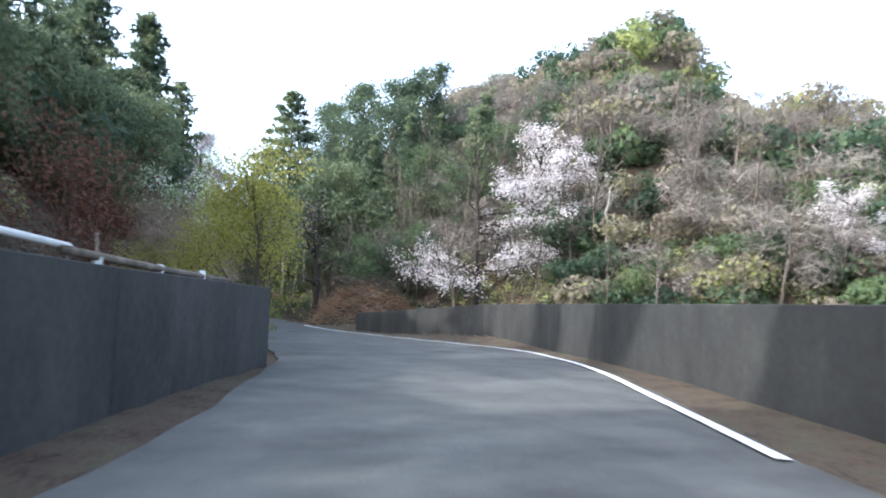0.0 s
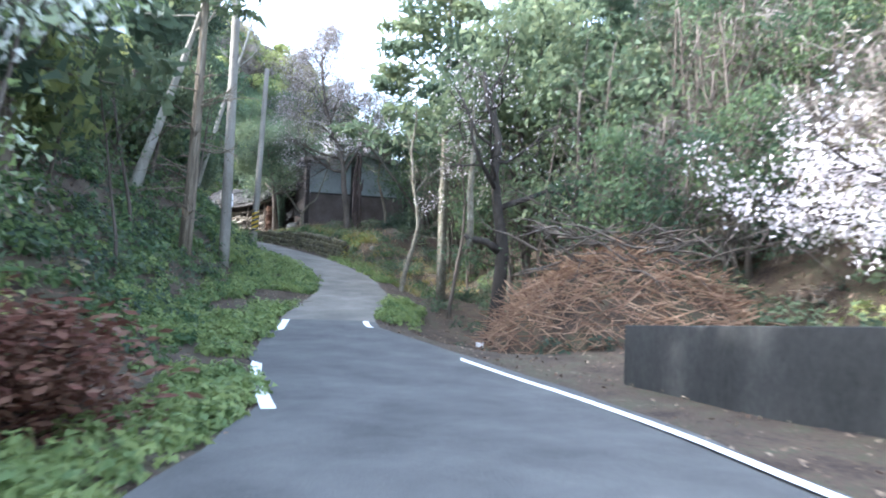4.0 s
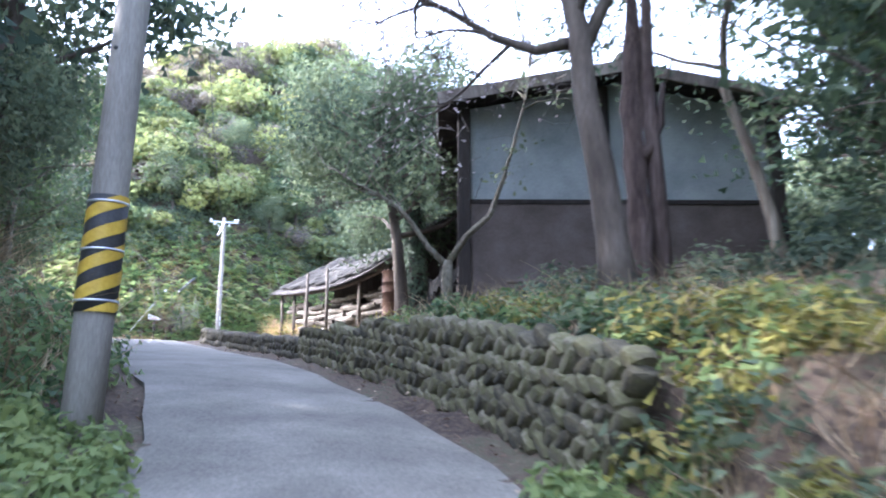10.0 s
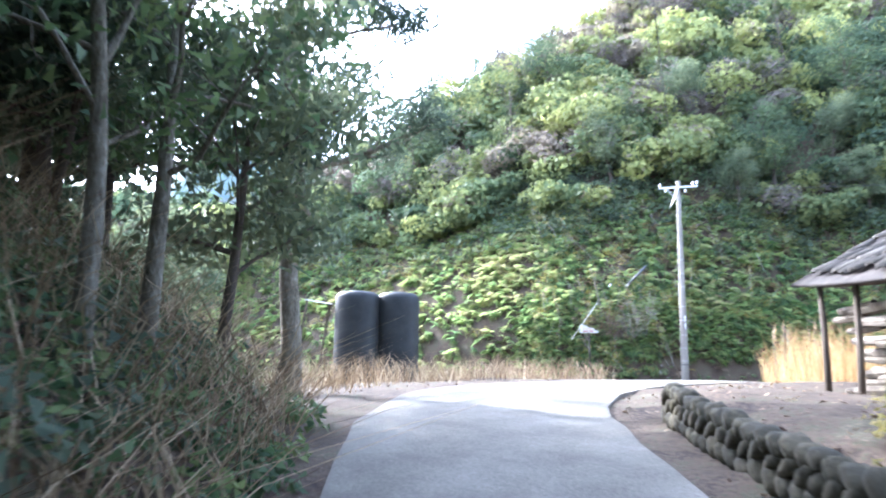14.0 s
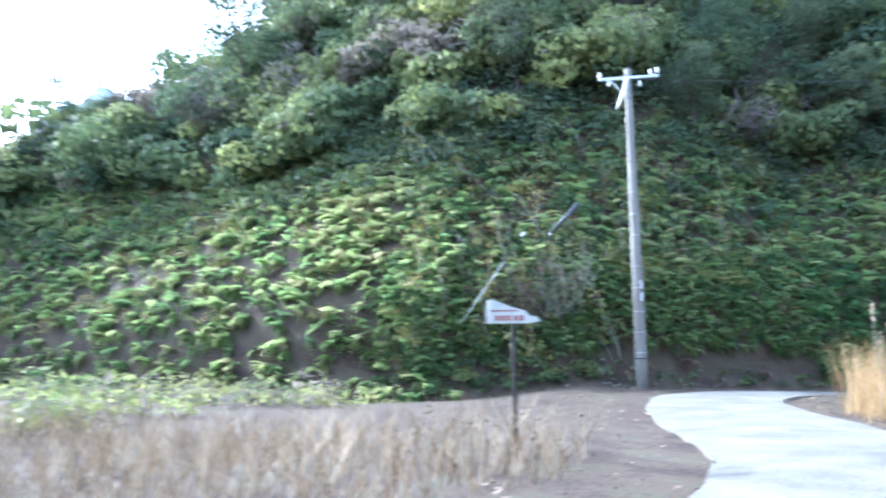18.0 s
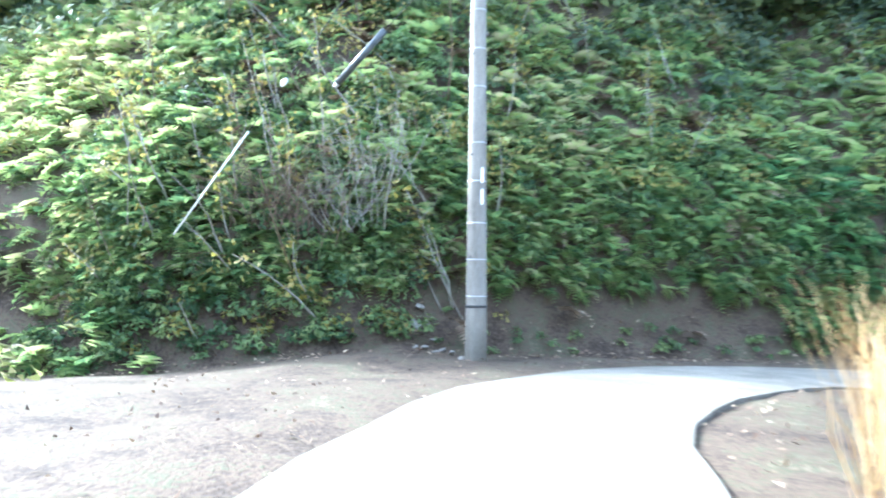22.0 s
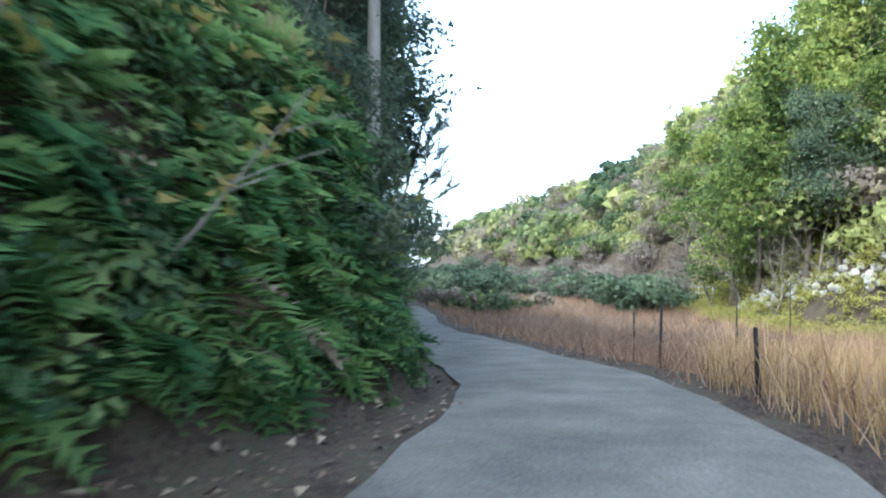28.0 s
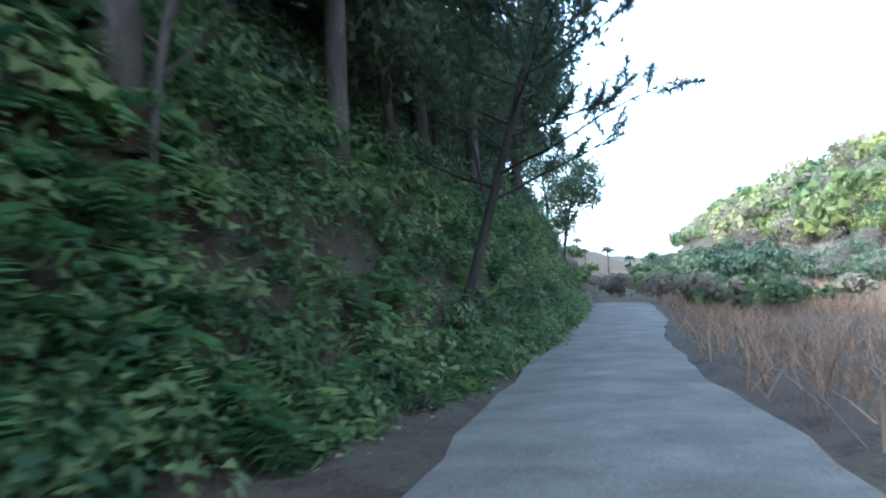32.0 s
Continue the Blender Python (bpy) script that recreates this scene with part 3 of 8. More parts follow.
def painted_line(points, width=0.14):
    p = smooth_line(points, 0.5)
    d = np.gradient(p[:, :2], axis=0)
    d /= np.linalg.norm(d, axis=1)[:, None]
    n = np.stack([d[:, 1], -d[:, 0]], 1) * width / 2
    v = np.vstack([np.column_stack([p[:, :2] - n, p[:, 2]]), np.column_stack([p[:, :2] + n, p[:, 2]])])
    m = len(p)
    ob = new("road_line", mesh_from("road_line", v, [(i, i + m, i + m + 1, i + 1) for i in range(m - 1)], M_WHITE_LINE))
    return tagged(ob, "worn white painted line along the road's edge", "road line", kind="structure")


def edge_points(y0, y1, side, inset=0.25, n=12):
    out = []
    for y in np.linspace(y0, y1, n):
        i = int(np.argmin(np.abs(ROAD_LINE[:130, 1] - y)))
        if out and i == last:
            continue
        last = i
        l, r = road_half(ROAD_LINE[i, 1])
        q = (float(r) - inset) if side > 0 else -(float(l) - inset)
        out.append((*(ROAD_LINE[i, :2] + ROAD_RIGHT[i] * q), ROAD_LINE[i, 2] + 0.03))
    return out



def flat_line(pts):
    """Lifts a line of ground points to just above the road."""
    out = []
    for x, y in pts:
        d, off, rz, ry = nearest_road([x], [y])
        l, r = road_half(ry)
        q = float(np.clip(off[0] / (r[0] if off[0] > 0 else l[0]), -1, 1))
        out.append((x, y, float(rz[0]) + 0.03 * (1 - q * q) + 0.012))
    return out


painted_line(edge_points(-30, -3.0, 1, 0.2, 13) + flat_line([(2.25, -0.6), (1.85, 1.4), (1.1, 4.7), (0.38, 6.9), (0.12, 7.5), (0.1, 8.2)]))
painted_line(flat_line([(-1.62, -1.6), (-1.9, 0.6), (-2.03, 2.2), (-2.05, 4.3), (-1.9, 6.4), (-1.8, 8.2)]), 0.17)
painted_line([(-6.6, -12.4, hz(-6.6, -12.4) + 0.03), (-5.6, -12.2, 0.06), (-4.8, -11.4, 0.05), (-4.3, -9.8, 0.02), (-4.0, -8.4, 0.0)])



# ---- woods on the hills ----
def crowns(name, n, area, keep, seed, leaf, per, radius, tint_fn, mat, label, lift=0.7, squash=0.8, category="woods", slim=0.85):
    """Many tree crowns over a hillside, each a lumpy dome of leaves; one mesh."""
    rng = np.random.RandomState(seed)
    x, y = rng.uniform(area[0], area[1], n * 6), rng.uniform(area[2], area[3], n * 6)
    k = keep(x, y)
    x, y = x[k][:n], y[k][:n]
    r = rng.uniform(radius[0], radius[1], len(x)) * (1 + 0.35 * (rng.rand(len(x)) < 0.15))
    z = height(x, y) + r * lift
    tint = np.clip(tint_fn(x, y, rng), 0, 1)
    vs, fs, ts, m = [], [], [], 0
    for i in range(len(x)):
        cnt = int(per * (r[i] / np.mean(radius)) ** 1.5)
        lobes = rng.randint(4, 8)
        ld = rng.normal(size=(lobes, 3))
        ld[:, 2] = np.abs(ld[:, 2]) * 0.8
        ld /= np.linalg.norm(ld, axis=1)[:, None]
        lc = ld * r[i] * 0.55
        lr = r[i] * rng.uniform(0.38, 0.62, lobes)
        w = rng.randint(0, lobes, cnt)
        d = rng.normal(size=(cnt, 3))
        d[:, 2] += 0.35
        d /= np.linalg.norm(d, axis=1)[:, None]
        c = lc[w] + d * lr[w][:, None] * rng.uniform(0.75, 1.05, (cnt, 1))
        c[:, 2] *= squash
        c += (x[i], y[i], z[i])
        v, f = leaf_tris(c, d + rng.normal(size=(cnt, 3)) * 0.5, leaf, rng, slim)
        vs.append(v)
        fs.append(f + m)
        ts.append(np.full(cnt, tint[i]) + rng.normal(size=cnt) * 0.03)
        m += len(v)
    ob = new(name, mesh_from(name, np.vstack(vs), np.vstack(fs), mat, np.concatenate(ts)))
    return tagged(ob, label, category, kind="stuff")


def hill_tint(x, y, rng):
    t = 0.46 + 0.32 * lumps(x, y, 13, 21) + rng.normal(size=len(x)) * 0.16
    return np.where(rng.rand(len(x)) < 0.1, rng.uniform(0.82, 1.0, len(x)), t)


# darker tint towards the east: evergreens, with the hillside's shade painted in
def east_shade_tint(x, y, rng):
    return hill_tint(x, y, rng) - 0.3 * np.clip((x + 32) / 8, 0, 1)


crowns("hill_woods", 620, (-62, 14, 68, 112), lambda x, y: (side_of(x, y, FOOT_NORTH) > 6) & (side_of(x, y, FOOT_NORTH) < 19), 11, 0.26, 360, (1.1, 2.3), east_shade_tint, M_WOOD_LEAF,
       "mixed woods on the steep hillside, tinted light on the sunlit side and dark on the shaded one")
crowns("hill_woods", 800, (-85, 45, 66, 125), lambda x, y: (side_of(x, y, FOOT_NORTH) > 17), 19, 0.42, 170, (1.2, 2.6), hill_tint, M_WOOD_LEAF,
       "sunlit green woods on the upper hillside")
crowns("hill_woods", 620, (6, 60, -34, 18), lambda x, y: (-side_of(x, y, FOOT_EAST) > -1) & (-side_of(x, y, FOOT_EAST) < 24) & ((x > 15) | (y < -3)), 22, 0.21, 300, (0.8, 1.9),
       lambda x, y, r: np.where(r.rand(len(x)) < 0.16, r.uniform(0.85, 1.0, len(x)), hill_tint(x, y, r) - 0.1), M_WOOD_LEAF, "brown and green brushwood on the lower eastern slope")
crowns("hill_woods", 760, (6, 90, -30, 75), lambda x, y: (-side_of(x, y, FOOT_EAST) > 9) & (-side_of(x, y, FOOT_EAST) < 46), 12, 0.4, 150, (1.3, 2.6),
       lambda x, y, r: np.where(r.rand(len(x)) < 0.3, r.uniform(0.85, 1.0, len(x)), hill_tint(x, y, r) - 0.1), M_WOOD_LEAF, "mixed evergreen and bare woods on the eastern slope")
crowns("hill_woods", 780, (26, 130, 62, 175), lambda x, y: (-side_of(x, y, FOOT_EAST) > 2) & (-side_of(x, y, FOOT_EAST) < 60), 13, 0.34, 340, (1.5, 3.2), lambda x, y, r: hill_tint(x, y, r) + 0.02, M_WOOD_LEAF,
       "sunlit green woods on the slope across the field")
crowns("hill_woods", 1000, (95, 420, 110, 420), lambda x, y: (-side_of(x, y, FOOT_EAST) > 2) & (-side_of(x, y, FOOT_EAST) < 110), 14, 1.3, 70, (3.0, 5.5), lambda x, y, r: hill_tint(x, y, r) - 0.05, M_WOOD_LEAF,
       "distant wooded ridge running down towards the sea")
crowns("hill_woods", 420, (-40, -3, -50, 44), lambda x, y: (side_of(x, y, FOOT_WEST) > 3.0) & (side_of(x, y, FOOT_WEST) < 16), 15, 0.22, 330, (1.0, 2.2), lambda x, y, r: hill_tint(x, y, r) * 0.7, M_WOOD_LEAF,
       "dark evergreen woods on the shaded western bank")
crowns("hill_woods", 460, (-140, -58, 25, 110), lambda x, y: (side_of(x, y, FOOT_NORTH) > 3) | (side_of(x, y, FOOT_WEST) > 3) | (x < -66), 16, 0.7, 110, (2.0, 3.8), hill_tint, M_WOOD_LEAF,
       "hazy green woods closing the head of the valley")



def twig_tint(x, y, rng):
    return 0.5 + 0.3 * lumps(x, y, 7, 22) + rng.normal(size=len(x)) * 0.15


crowns("hill_woods", 22, (6, 20, 12, 48), lambda x, y: (-side_of(x, y, FOOT_EAST) > 1.0) & (-side_of(x, y, FOOT_EAST) < 8), 27, 0.2, 330, (1.2, 2.2), lambda x, y, r: 0.35 * r.rand(len(x)), M_DARK_LEAF, "dark evergreen wood on the bank behind the barn", 1.7, 0.8)
crowns("hill_woods", 24, (-22, -6, 27, 44), lambda x, y: (side_of(x, y, FOOT_WEST) > 1.6) & (side_of(x, y, FOOT_WEST) < 6), 28, 0.19, 330, (1.0, 1.9), lambda x, y, r: 0.4 * r.rand(len(x)), M_DARK_LEAF, "dark evergreen bushes crowding the end of the western bank", 1.3, 0.9)
crowns("bare_woods", 300, (7, 46, -22, 34), lambda x, y: (-side_of(x, y, FOOT_EAST) > 0.5) & (-side_of(x, y, FOOT_EAST) < 22), 24, 0.75, 240, (1.1, 2.3), twig_tint, M_TWIG, "grey-brown leafless twigs of the bare woods on the eastern slope", 1.1, 0.9, slim=0.045)
crowns("bare_woods", 120, (-70, 10, 68, 112), lambda x, y: (side_of(x, y, FOOT_NORTH) > 6) & (side_of(x, y, FOOT_NORTH) < 34), 25, 0.9, 200, (1.2, 2.4), twig_tint, M_TWIG, "pale leafless twigs among the green crowns of the hillside", 1.0, 0.8, slim=0.05)
crowns("bare_woods", 150, (28, 150, 74, 190), lambda x, y: (-side_of(x, y, FOOT_EAST) > 1) & (-side_of(x, y, FOOT_EAST) < 26), 26, 1.2, 200, (1.6, 3.0), twig_tint, M_TWIG, "pale leafless twigs on the slope across the field", 0.9, 0.8, slim=0.05)

# a far ridge behind the head of the valley
ridge_v, ridge_f = [], []
for _i in range(61):
    _a = radians(282 + 60 * _i / 60)
    _h = (50 + 92 * math.exp(-((_i - 20) / 9.0) ** 2)) * (1 + 0.02 * math.sin(_i * 1.7) + 0.012 * math.sin(_i * 4.1))
    for _r, _q in ((330, 0.0), (352, 0.5), (378, 0.86), (400, 1.0), (520, 0.6)):
        ridge_v.append((-13 + math.sin(_a) * _r, 45 + math.cos(_a) * _r, -4 + _h * _q + 1.2 * math.sin(_i * 2.9 + _r)))
for _i in range(60):
    for _k in range(4):
        _n = _i * 5 + _k
        ridge_f.append((_n, _n + 1, _n + 6, _n + 5))
# glowing strip added in the sky's colour, covering its dark band at the horizon
M_HORIZON_GLOW = bpy.data.materials.new("horizon_glow")
M_HORIZON_GLOW.use_nodes = True
M_HORIZON_GLOW.node_tree.nodes.clear()
_em, _out = M_HORIZON_GLOW.node_tree.nodes.new("ShaderNodeEmission"), M_HORIZON_GLOW.node_tree.nodes.new("ShaderNodeOutputMaterial")
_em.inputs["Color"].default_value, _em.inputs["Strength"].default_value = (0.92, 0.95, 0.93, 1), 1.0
M_HORIZON_GLOW.node_tree.links.new(_em.outputs[0], _out.inputs[0])
horizon_v = [(math.sin(radians(30 + a)) * 1500, 80 + math.cos(radians(30 + a)) * 1500, z) for a in range(41) for z in (-30, 62)]
tagged(new("backdrop", mesh_from("backdrop", horizon_v, [(2 * k, 2 * k + 1, 2 * k + 3, 2 * k + 2) for k in range(40)], M_HORIZON_GLOW)), "glowing sky-coloured band added to cover the dark sky at the horizon", "haze", kind="structure")
# the ridge's pale blue-green is haze painted into its base colour
M_FAR = surface("haze_tinted_woods", [(0.3, (0.1, 0.15, 0.145)), (0.6, (0.135, 0.185, 0.175)), (0.85, (0.17, 0.22, 0.205))], 0.05, 0.95, 0.0, 0.4, grain=0.6)
tagged(new("backdrop", mesh_from("backdrop", ridge_v, ridge_f, M_FAR, smooth=True)), "distant wooded mountain ridge with haze mixed into its colour", "mountain", kind="structure")


# ---- trees ----
def wander(rng, a, d, length, n, bend, up=0.0):
    """A crooked line from a in direction d."""
    p, q = [np.array(a, float)], np.array(d, float)
    q /= np.linalg.norm(q)
    for _ in range(n):
        q = q + rng.normal(size=3) * bend + np.array([0, 0, up])
        q /= np.linalg.norm(q)
        p.append(p[-1] + q * length / n)
    return np.array(p)


def at_part(line, q):
    k = q * (len(line) - 1)
    i = min(int(k), len(line) - 2)
    return line[i] + (line[i + 1] - line[i]) * (k - i), line[i + 1] - line[i]


def skeleton_of(seed, tall, r0, limbs=9, first=0.35, reach=0.4, rise=0.5, crook=0.1, lean=(0, 0), subs=4, twigs=3, taper=0.25, trunk=None, droop=0.05, lite=False):
    """Trunk and limbs as tubes, and the twig ends with their directions."""
    rng = np.random.RandomState(seed)
    if trunk is None:
        trunk = wander(rng, (0, 0, -0.3), (lean[0], lean[1], 1), tall + 0.3, 9, crook * 0.6, 0.05)
    trunk = np.array(trunk, float)
    n = len(trunk)
    rad = r0 * (1 - (1 - taper) * np.linspace(0, 1, n) ** 0.9)
    rad[0] *= 1.35
    pieces, tips = [tube(trunk, rad, 9)], []
    for k in range(limbs):
        q = first + (0.99 - first) * (k + rng.uniform(0, 0.7)) / limbs
        p, d = at_part(trunk, min(q, 0.995))
        a = k * 2.4 + rng.uniform(-0.5, 0.5)
        ln = tall * reach * (1.15 - 0.65 * (q - first) / (1 - first)) * rng.uniform(0.65, 1.1)
        line = wander(rng, p, (math.cos(a), math.sin(a), rise * rng.uniform(0.5, 1.5)), ln, 4 if lite else 6, crook * 1.6, droop)
        rr = r0 * (1 - q * (1 - taper)) * rng.uniform(0.38, 0.65)
        pieces.append(tube(line, np.linspace(rr, rr * 0.25, len(line)), 4 if lite else 5, not lite))
        for _ in range(subs):
            s = rng.uniform(0.25, 0.95)
            p2, d2 = at_part(line, s)
            dd = d2 / (np.linalg.norm(d2) + 1e-9) + rng.normal(size=3) * 0.75
            l2 = ln * rng.uniform(0.25, 0.5) * (1.1 - 0.5 * s)
            sub = wander(rng, p2, dd, l2, 2 if lite else 4, crook * 1.8, droop)
            r2 = rr * 0.5 * (1.1 - 0.6 * s)
            pieces.append(tube(sub, np.linspace(r2, r2 * 0.25, len(sub)), 3 if lite else 4, False))
            tips.append((sub[-1], sub[-1] - sub[-2]))
            for _ in range(twigs):
                p3, d3 = at_part(sub, rng.uniform(0.3, 1.0))
                d4 = d3 / (np.linalg.norm(d3) + 1e-9) + rng.normal(size=3) * 0.9
                tw = wander(rng, p3, d4, l2 * rng.uniform(0.3, 0.6), 1 if lite else 3, crook * 2, droop)
                pieces.append(tube(tw, np.linspace(max(r2 * 0.45, 0.009), 0.006, len(tw)), 3, False))
                tips.append((tw[-1], tw[-1] - tw[-2]))
        tips.append((line[-1], line[-1] - line[-2]))
    return pieces, tips


def foliage(seed, tips, per, spread, leaf, tint=(0.2, 0.8), slim=0.5, flat=0.0, tri=False):
    rng = np.random.RandomState(seed)
    c = np.repeat(np.array([t[0] for t in tips]), per, 0)
    p = np.array([t[0] for t in tips])
    mass = (np.sin(p[:, 0] * 1.9 + seed) + np.sin(p[:, 1] * 2.1 + seed * 2) + np.sin(p[:, 2] * 2.6 + seed * 3)) / 3   # whole boughs differ
    t = np.repeat(tint[0] + (tint[1] - tint[0]) * np.clip(0.25 + 0.5 * rng.rand(len(tips)) + 0.6 * mass, 0, 1), per)
    off = rng.normal(size=c.shape) * spread
    off[:, 2] *= 0.75
    nrm = rng.normal(size=c.shape)
    nrm[:, 2] = np.abs(nrm[:, 2]) + flat
    v, f = (leaf_tris if tri else leaf_quads)(c + off, nrm, leaf, rng, slim)
    return v, f, t


def tree(name, label, seed, tall, r0, bark, leaf_mat=None, per=26, spread=0.32, leaf=0.16, tint=(0.2, 0.8), slim=0.5, crown_label="", m=None, group="", category="tree", keep_tips=1.0, tri=False, **kw):
    pieces, tips = skeleton_of(seed, tall, r0, **kw)
    ob = thing(name, label, category, m, group)
    if leaf_mat is None:
        part("trunk", tubes_mesh("trunk", pieces[:1], bark), ob)
        part("branchwork", tubes_mesh("branchwork", pieces[1:], bark), ob)
    else:
        part("trunk", tubes_mesh("trunk", pieces, bark), ob)
    if leaf_mat is not None:
        if keep_tips < 1:
            rng = np.random.RandomState(seed + 1)
            tips = [t for t in tips if rng.rand() < keep_tips]
        v, f, t = foliage(seed + 5, tips, per, spread, leaf, tint, slim, 0.0, tri)
        part("crown", mesh_from("crown", v, f, leaf_mat, t), ob, crown_label)
    return ob


def conifer(name, label, seed, tall, r0, bark, leaf_mat, bare=0.25, reach=0.22, m=None, group="", dense=1.0, dead=0):
    """A cedar: whorls of drooping boughs, each fringed with slim sprays; dead: bare stubs below."""
    rng = np.random.RandomState(seed)
    trunk = wander(rng, (0, 0, -0.3), (0, 0, 1), tall + 0.3, 9, 0.012, 0.05)
    pieces = [tube(trunk, r0 * (1 - 0.85 * np.linspace(0, 1, 10)), 10)]
    cs, ns, ts = [], [], []
    q, k = bare, 0
    while q < 0.985:
        p, _ = at_part(trunk, q)
        ln = tall * reach * (1.05 - 0.95 * (q - bare) / (1 - bare)) * rng.uniform(0.7, 1.15)
        a = k * 2.4 + rng.uniform(-0.4, 0.4)
        line = wander(rng, p, (math.cos(a), math.sin(a), 0.25), ln, 5, 0.07, -0.07)
        rr = max(0.012, r0 * 0.22 * (1 - q))
        pieces.append(tube(line, np.linspace(rr, 0.006, 6), 4, False))
        n = int((14 + ln * 20) * dense)
        s = rng.uniform(0.12, 1.0, n) ** 0.8
        pp = np.array([at_part(line, x)[0] for x in s])
        side = rng.normal(size=(n, 3)) * (0.12 + 0.17 * ln * (1.1 - s))[:, None]
        side[:, 2] = side[:, 2] * 0.5 - 0.05
        cs.append(pp + side)
        nn = rng.normal(size=(n, 3)) * 0.7
        nn[:, 2] += 0.9
        ns.append(nn)
        ts.append(np.full(n, rng.uniform(0, 1)))
        q += rng.uniform(0.008, 0.016)
        k += 1
    for j in range(dead):
        p, _ = at_part(trunk, 0.1 + 0.34 * (j + rng.rand()) / dead)
        a = rng.uniform(0, 6.28)
        ln = rng.uniform(0.6, 1.8)
        line = wander(rng, p, (math.cos(a), math.sin(a), rng.uniform(-0.1, 0.3)), ln, 5, 0.16, -0.03)
        pieces.append(tube(line, np.linspace(0.035, 0.008, 6), 4, False))
        for _ in range(3):
            p2, d2 = at_part(line, rng.uniform(0.3, 0.9))
            l2 = wander(rng, p2, d2 / np.linalg.norm(d2) + rng.normal(size=3) * 0.7, ln * 0.4, 3, 0.2)
            pieces.append(tube(l2, np.linspace(0.014, 0.005, 4), 3, False))
    c, nrm = np.vstack(cs), np.vstack(ns)
    v, f = leaf_tris(c, nrm, 0.42, rng, 0.34)
    ob = thing(name, label, "tree", m, group)
    part("trunk", tubes_mesh("trunk", pieces, bark), ob)
    part("crown", mesh_from("crown", v, f, leaf_mat, np.concatenate(ts)), ob)
    return ob


def stand(x, y, rz=0.0, s=1.0, dz=0.0, tilt=(0, 0)):
    """The pose of a thing on the ground at x, y."""
    return pose(x, y, hz(x, y) + dz, tilt[0], tilt[1], rz) @ Matrix.Diagonal((s, s, s, 1))


def plant(proto, spots, seed=0, size=(0.8, 1.2), first=True):
    """The first spot takes the tree itself, the others copies of it."""
    rng = np.random.RandomState(seed)
    for i, (x, y) in enumerate(spots):
        m = stand(x, y, rng.uniform(0, 360), rng.uniform(*size), -0.05)
        if i == 0 and first:
            proto.matrix_basis = m
        else:
            copy_thing(proto, m)


def scatter(seed, n, area, keep, gap):
    """Random spots that keep a distance from one another."""
    rng = np.random.RandomState(seed)
    out = []
    for _ in range(n * 40):
        x, y = rng.uniform(area[0], area[1]), rng.uniform(area[2], area[3])
        if all((x - a) ** 2 + (y - b) ** 2 > gap * gap for a, b in out) and bool(keep(np.array([x]), np.array([y]))[0]):
            out.append((x, y))
        if len(out) >= n:
            break
    return out


def off_road(x, y):
    d, off, _, ry = nearest_road(x, y)
    l, r = road_half(ry)
    return d - np.where(off > 0, r, l)


WEST, EAST = "trees on the western bank", "trees in the wood east of the lane"
# the trunks beside the lane
conifer("cedar", "old shaggy-barked cedar with dead grey branches beside the lane", 31, 13, 0.215, M_CEDAR_BARK, M_DARK_LEAF, 0.6, 0.16, stand(-4.95, 12.6, 40, tilt=(0, 3.5)), WEST, dead=34)
conifer("cedar", "slim pale-trunked cedar with a pointed crown beside the lane", 32, 16.5, 0.2, M_BARK_OLIVE, M_DARK_LEAF, 0.4, 0.27, stand(3.72, 18.5, 10), EAST, 2.0, dead=8)
crooked_pieces, crooked_tips = skeleton_of(33, 8, 0.24, trunk=[(-0.1, 0, -0.4), (-0.05, 0, 0.6), (0.05, 0.05, 1.6), (0.1, 0, 2.6), (-0.05, 0.1, 3.6), (-0.2, 0, 4.6), (-0.1, 0, 5.6), (-0.4, 0.2, 6.6), (-0.5, 0.3, 7.5)],
    limbs=10, first=0.5, reach=0.4, crook=0.2)
crooked = thing("crooked_tree", "dark crooked tree with a thick trunk beside dry brush", "tree", stand(3.75, 9.6), EAST)
part("trunk", tubes_mesh("trunk", crooked_pieces, M_BARK_DARK), crooked)
part("limb", tubes_mesh("limb", [tube([(0.0, 0, 2.5), (-0.4, -0.05, 2.75), (-0.85, -0.1, 2.8), (-1.0, -0.12, 2.9)], [0.12, 0.1, 0.1, 0.06], 8)], M_BARK_DARK), crooked)
part("shoot", tubes_mesh("shoot", [tube([(-0.85, -0.1, 2.6), (-0.84, -0.1, 3.2), (-0.88, -0.1, 4.1), (-0.8, -0.05, 5.4), (-0.85, 0, 6.6)], [0.1, 0.095, 0.085, 0.06, 0.02], 8)], M_BARK_OLIVE), crooked, "pale upright shoot growing from the limb")
_v, _f, _t = foliage(38, [t for k, t in enumerate(crooked_tips) if k % 3 == 0], 12, 0.3, 0.075, (0.4, 1))
part("crown", mesh_from("crown", _v, _f, M_BLOSSOM, _t), crooked, "sparse pale blossom")
tree("blossom_tree", "small thin tree with sparse pale pink blossom over the lane's verge", 36, 6.4, 0.08, M_BARK, M_BLOSSOM, 7, 0.15, 0.065, (0.0, 0.7), tri=True, m=stand(3.3, 14.4), group=EAST,
     limbs=11, first=0.6, reach=0.3, rise=0.5, crook=0.16, subs=5, keep_tips=0.5)
rs34 = np.random.RandomState(34)
sap_stem = [(-0.05, 0, -0.3), (0, 0, 0.0), (0.12, 0, 0.7), (0.38, 0.02, 1.6), (0.55, 0, 2.4), (0.48, 0, 3.1), (0.34, 0.03, 3.7), (0.28, 0.05, 4.4), (0.2, 0.05, 5.1), (0.34, 0.05, 6.2), (0.3, 0.05, 7.2)]
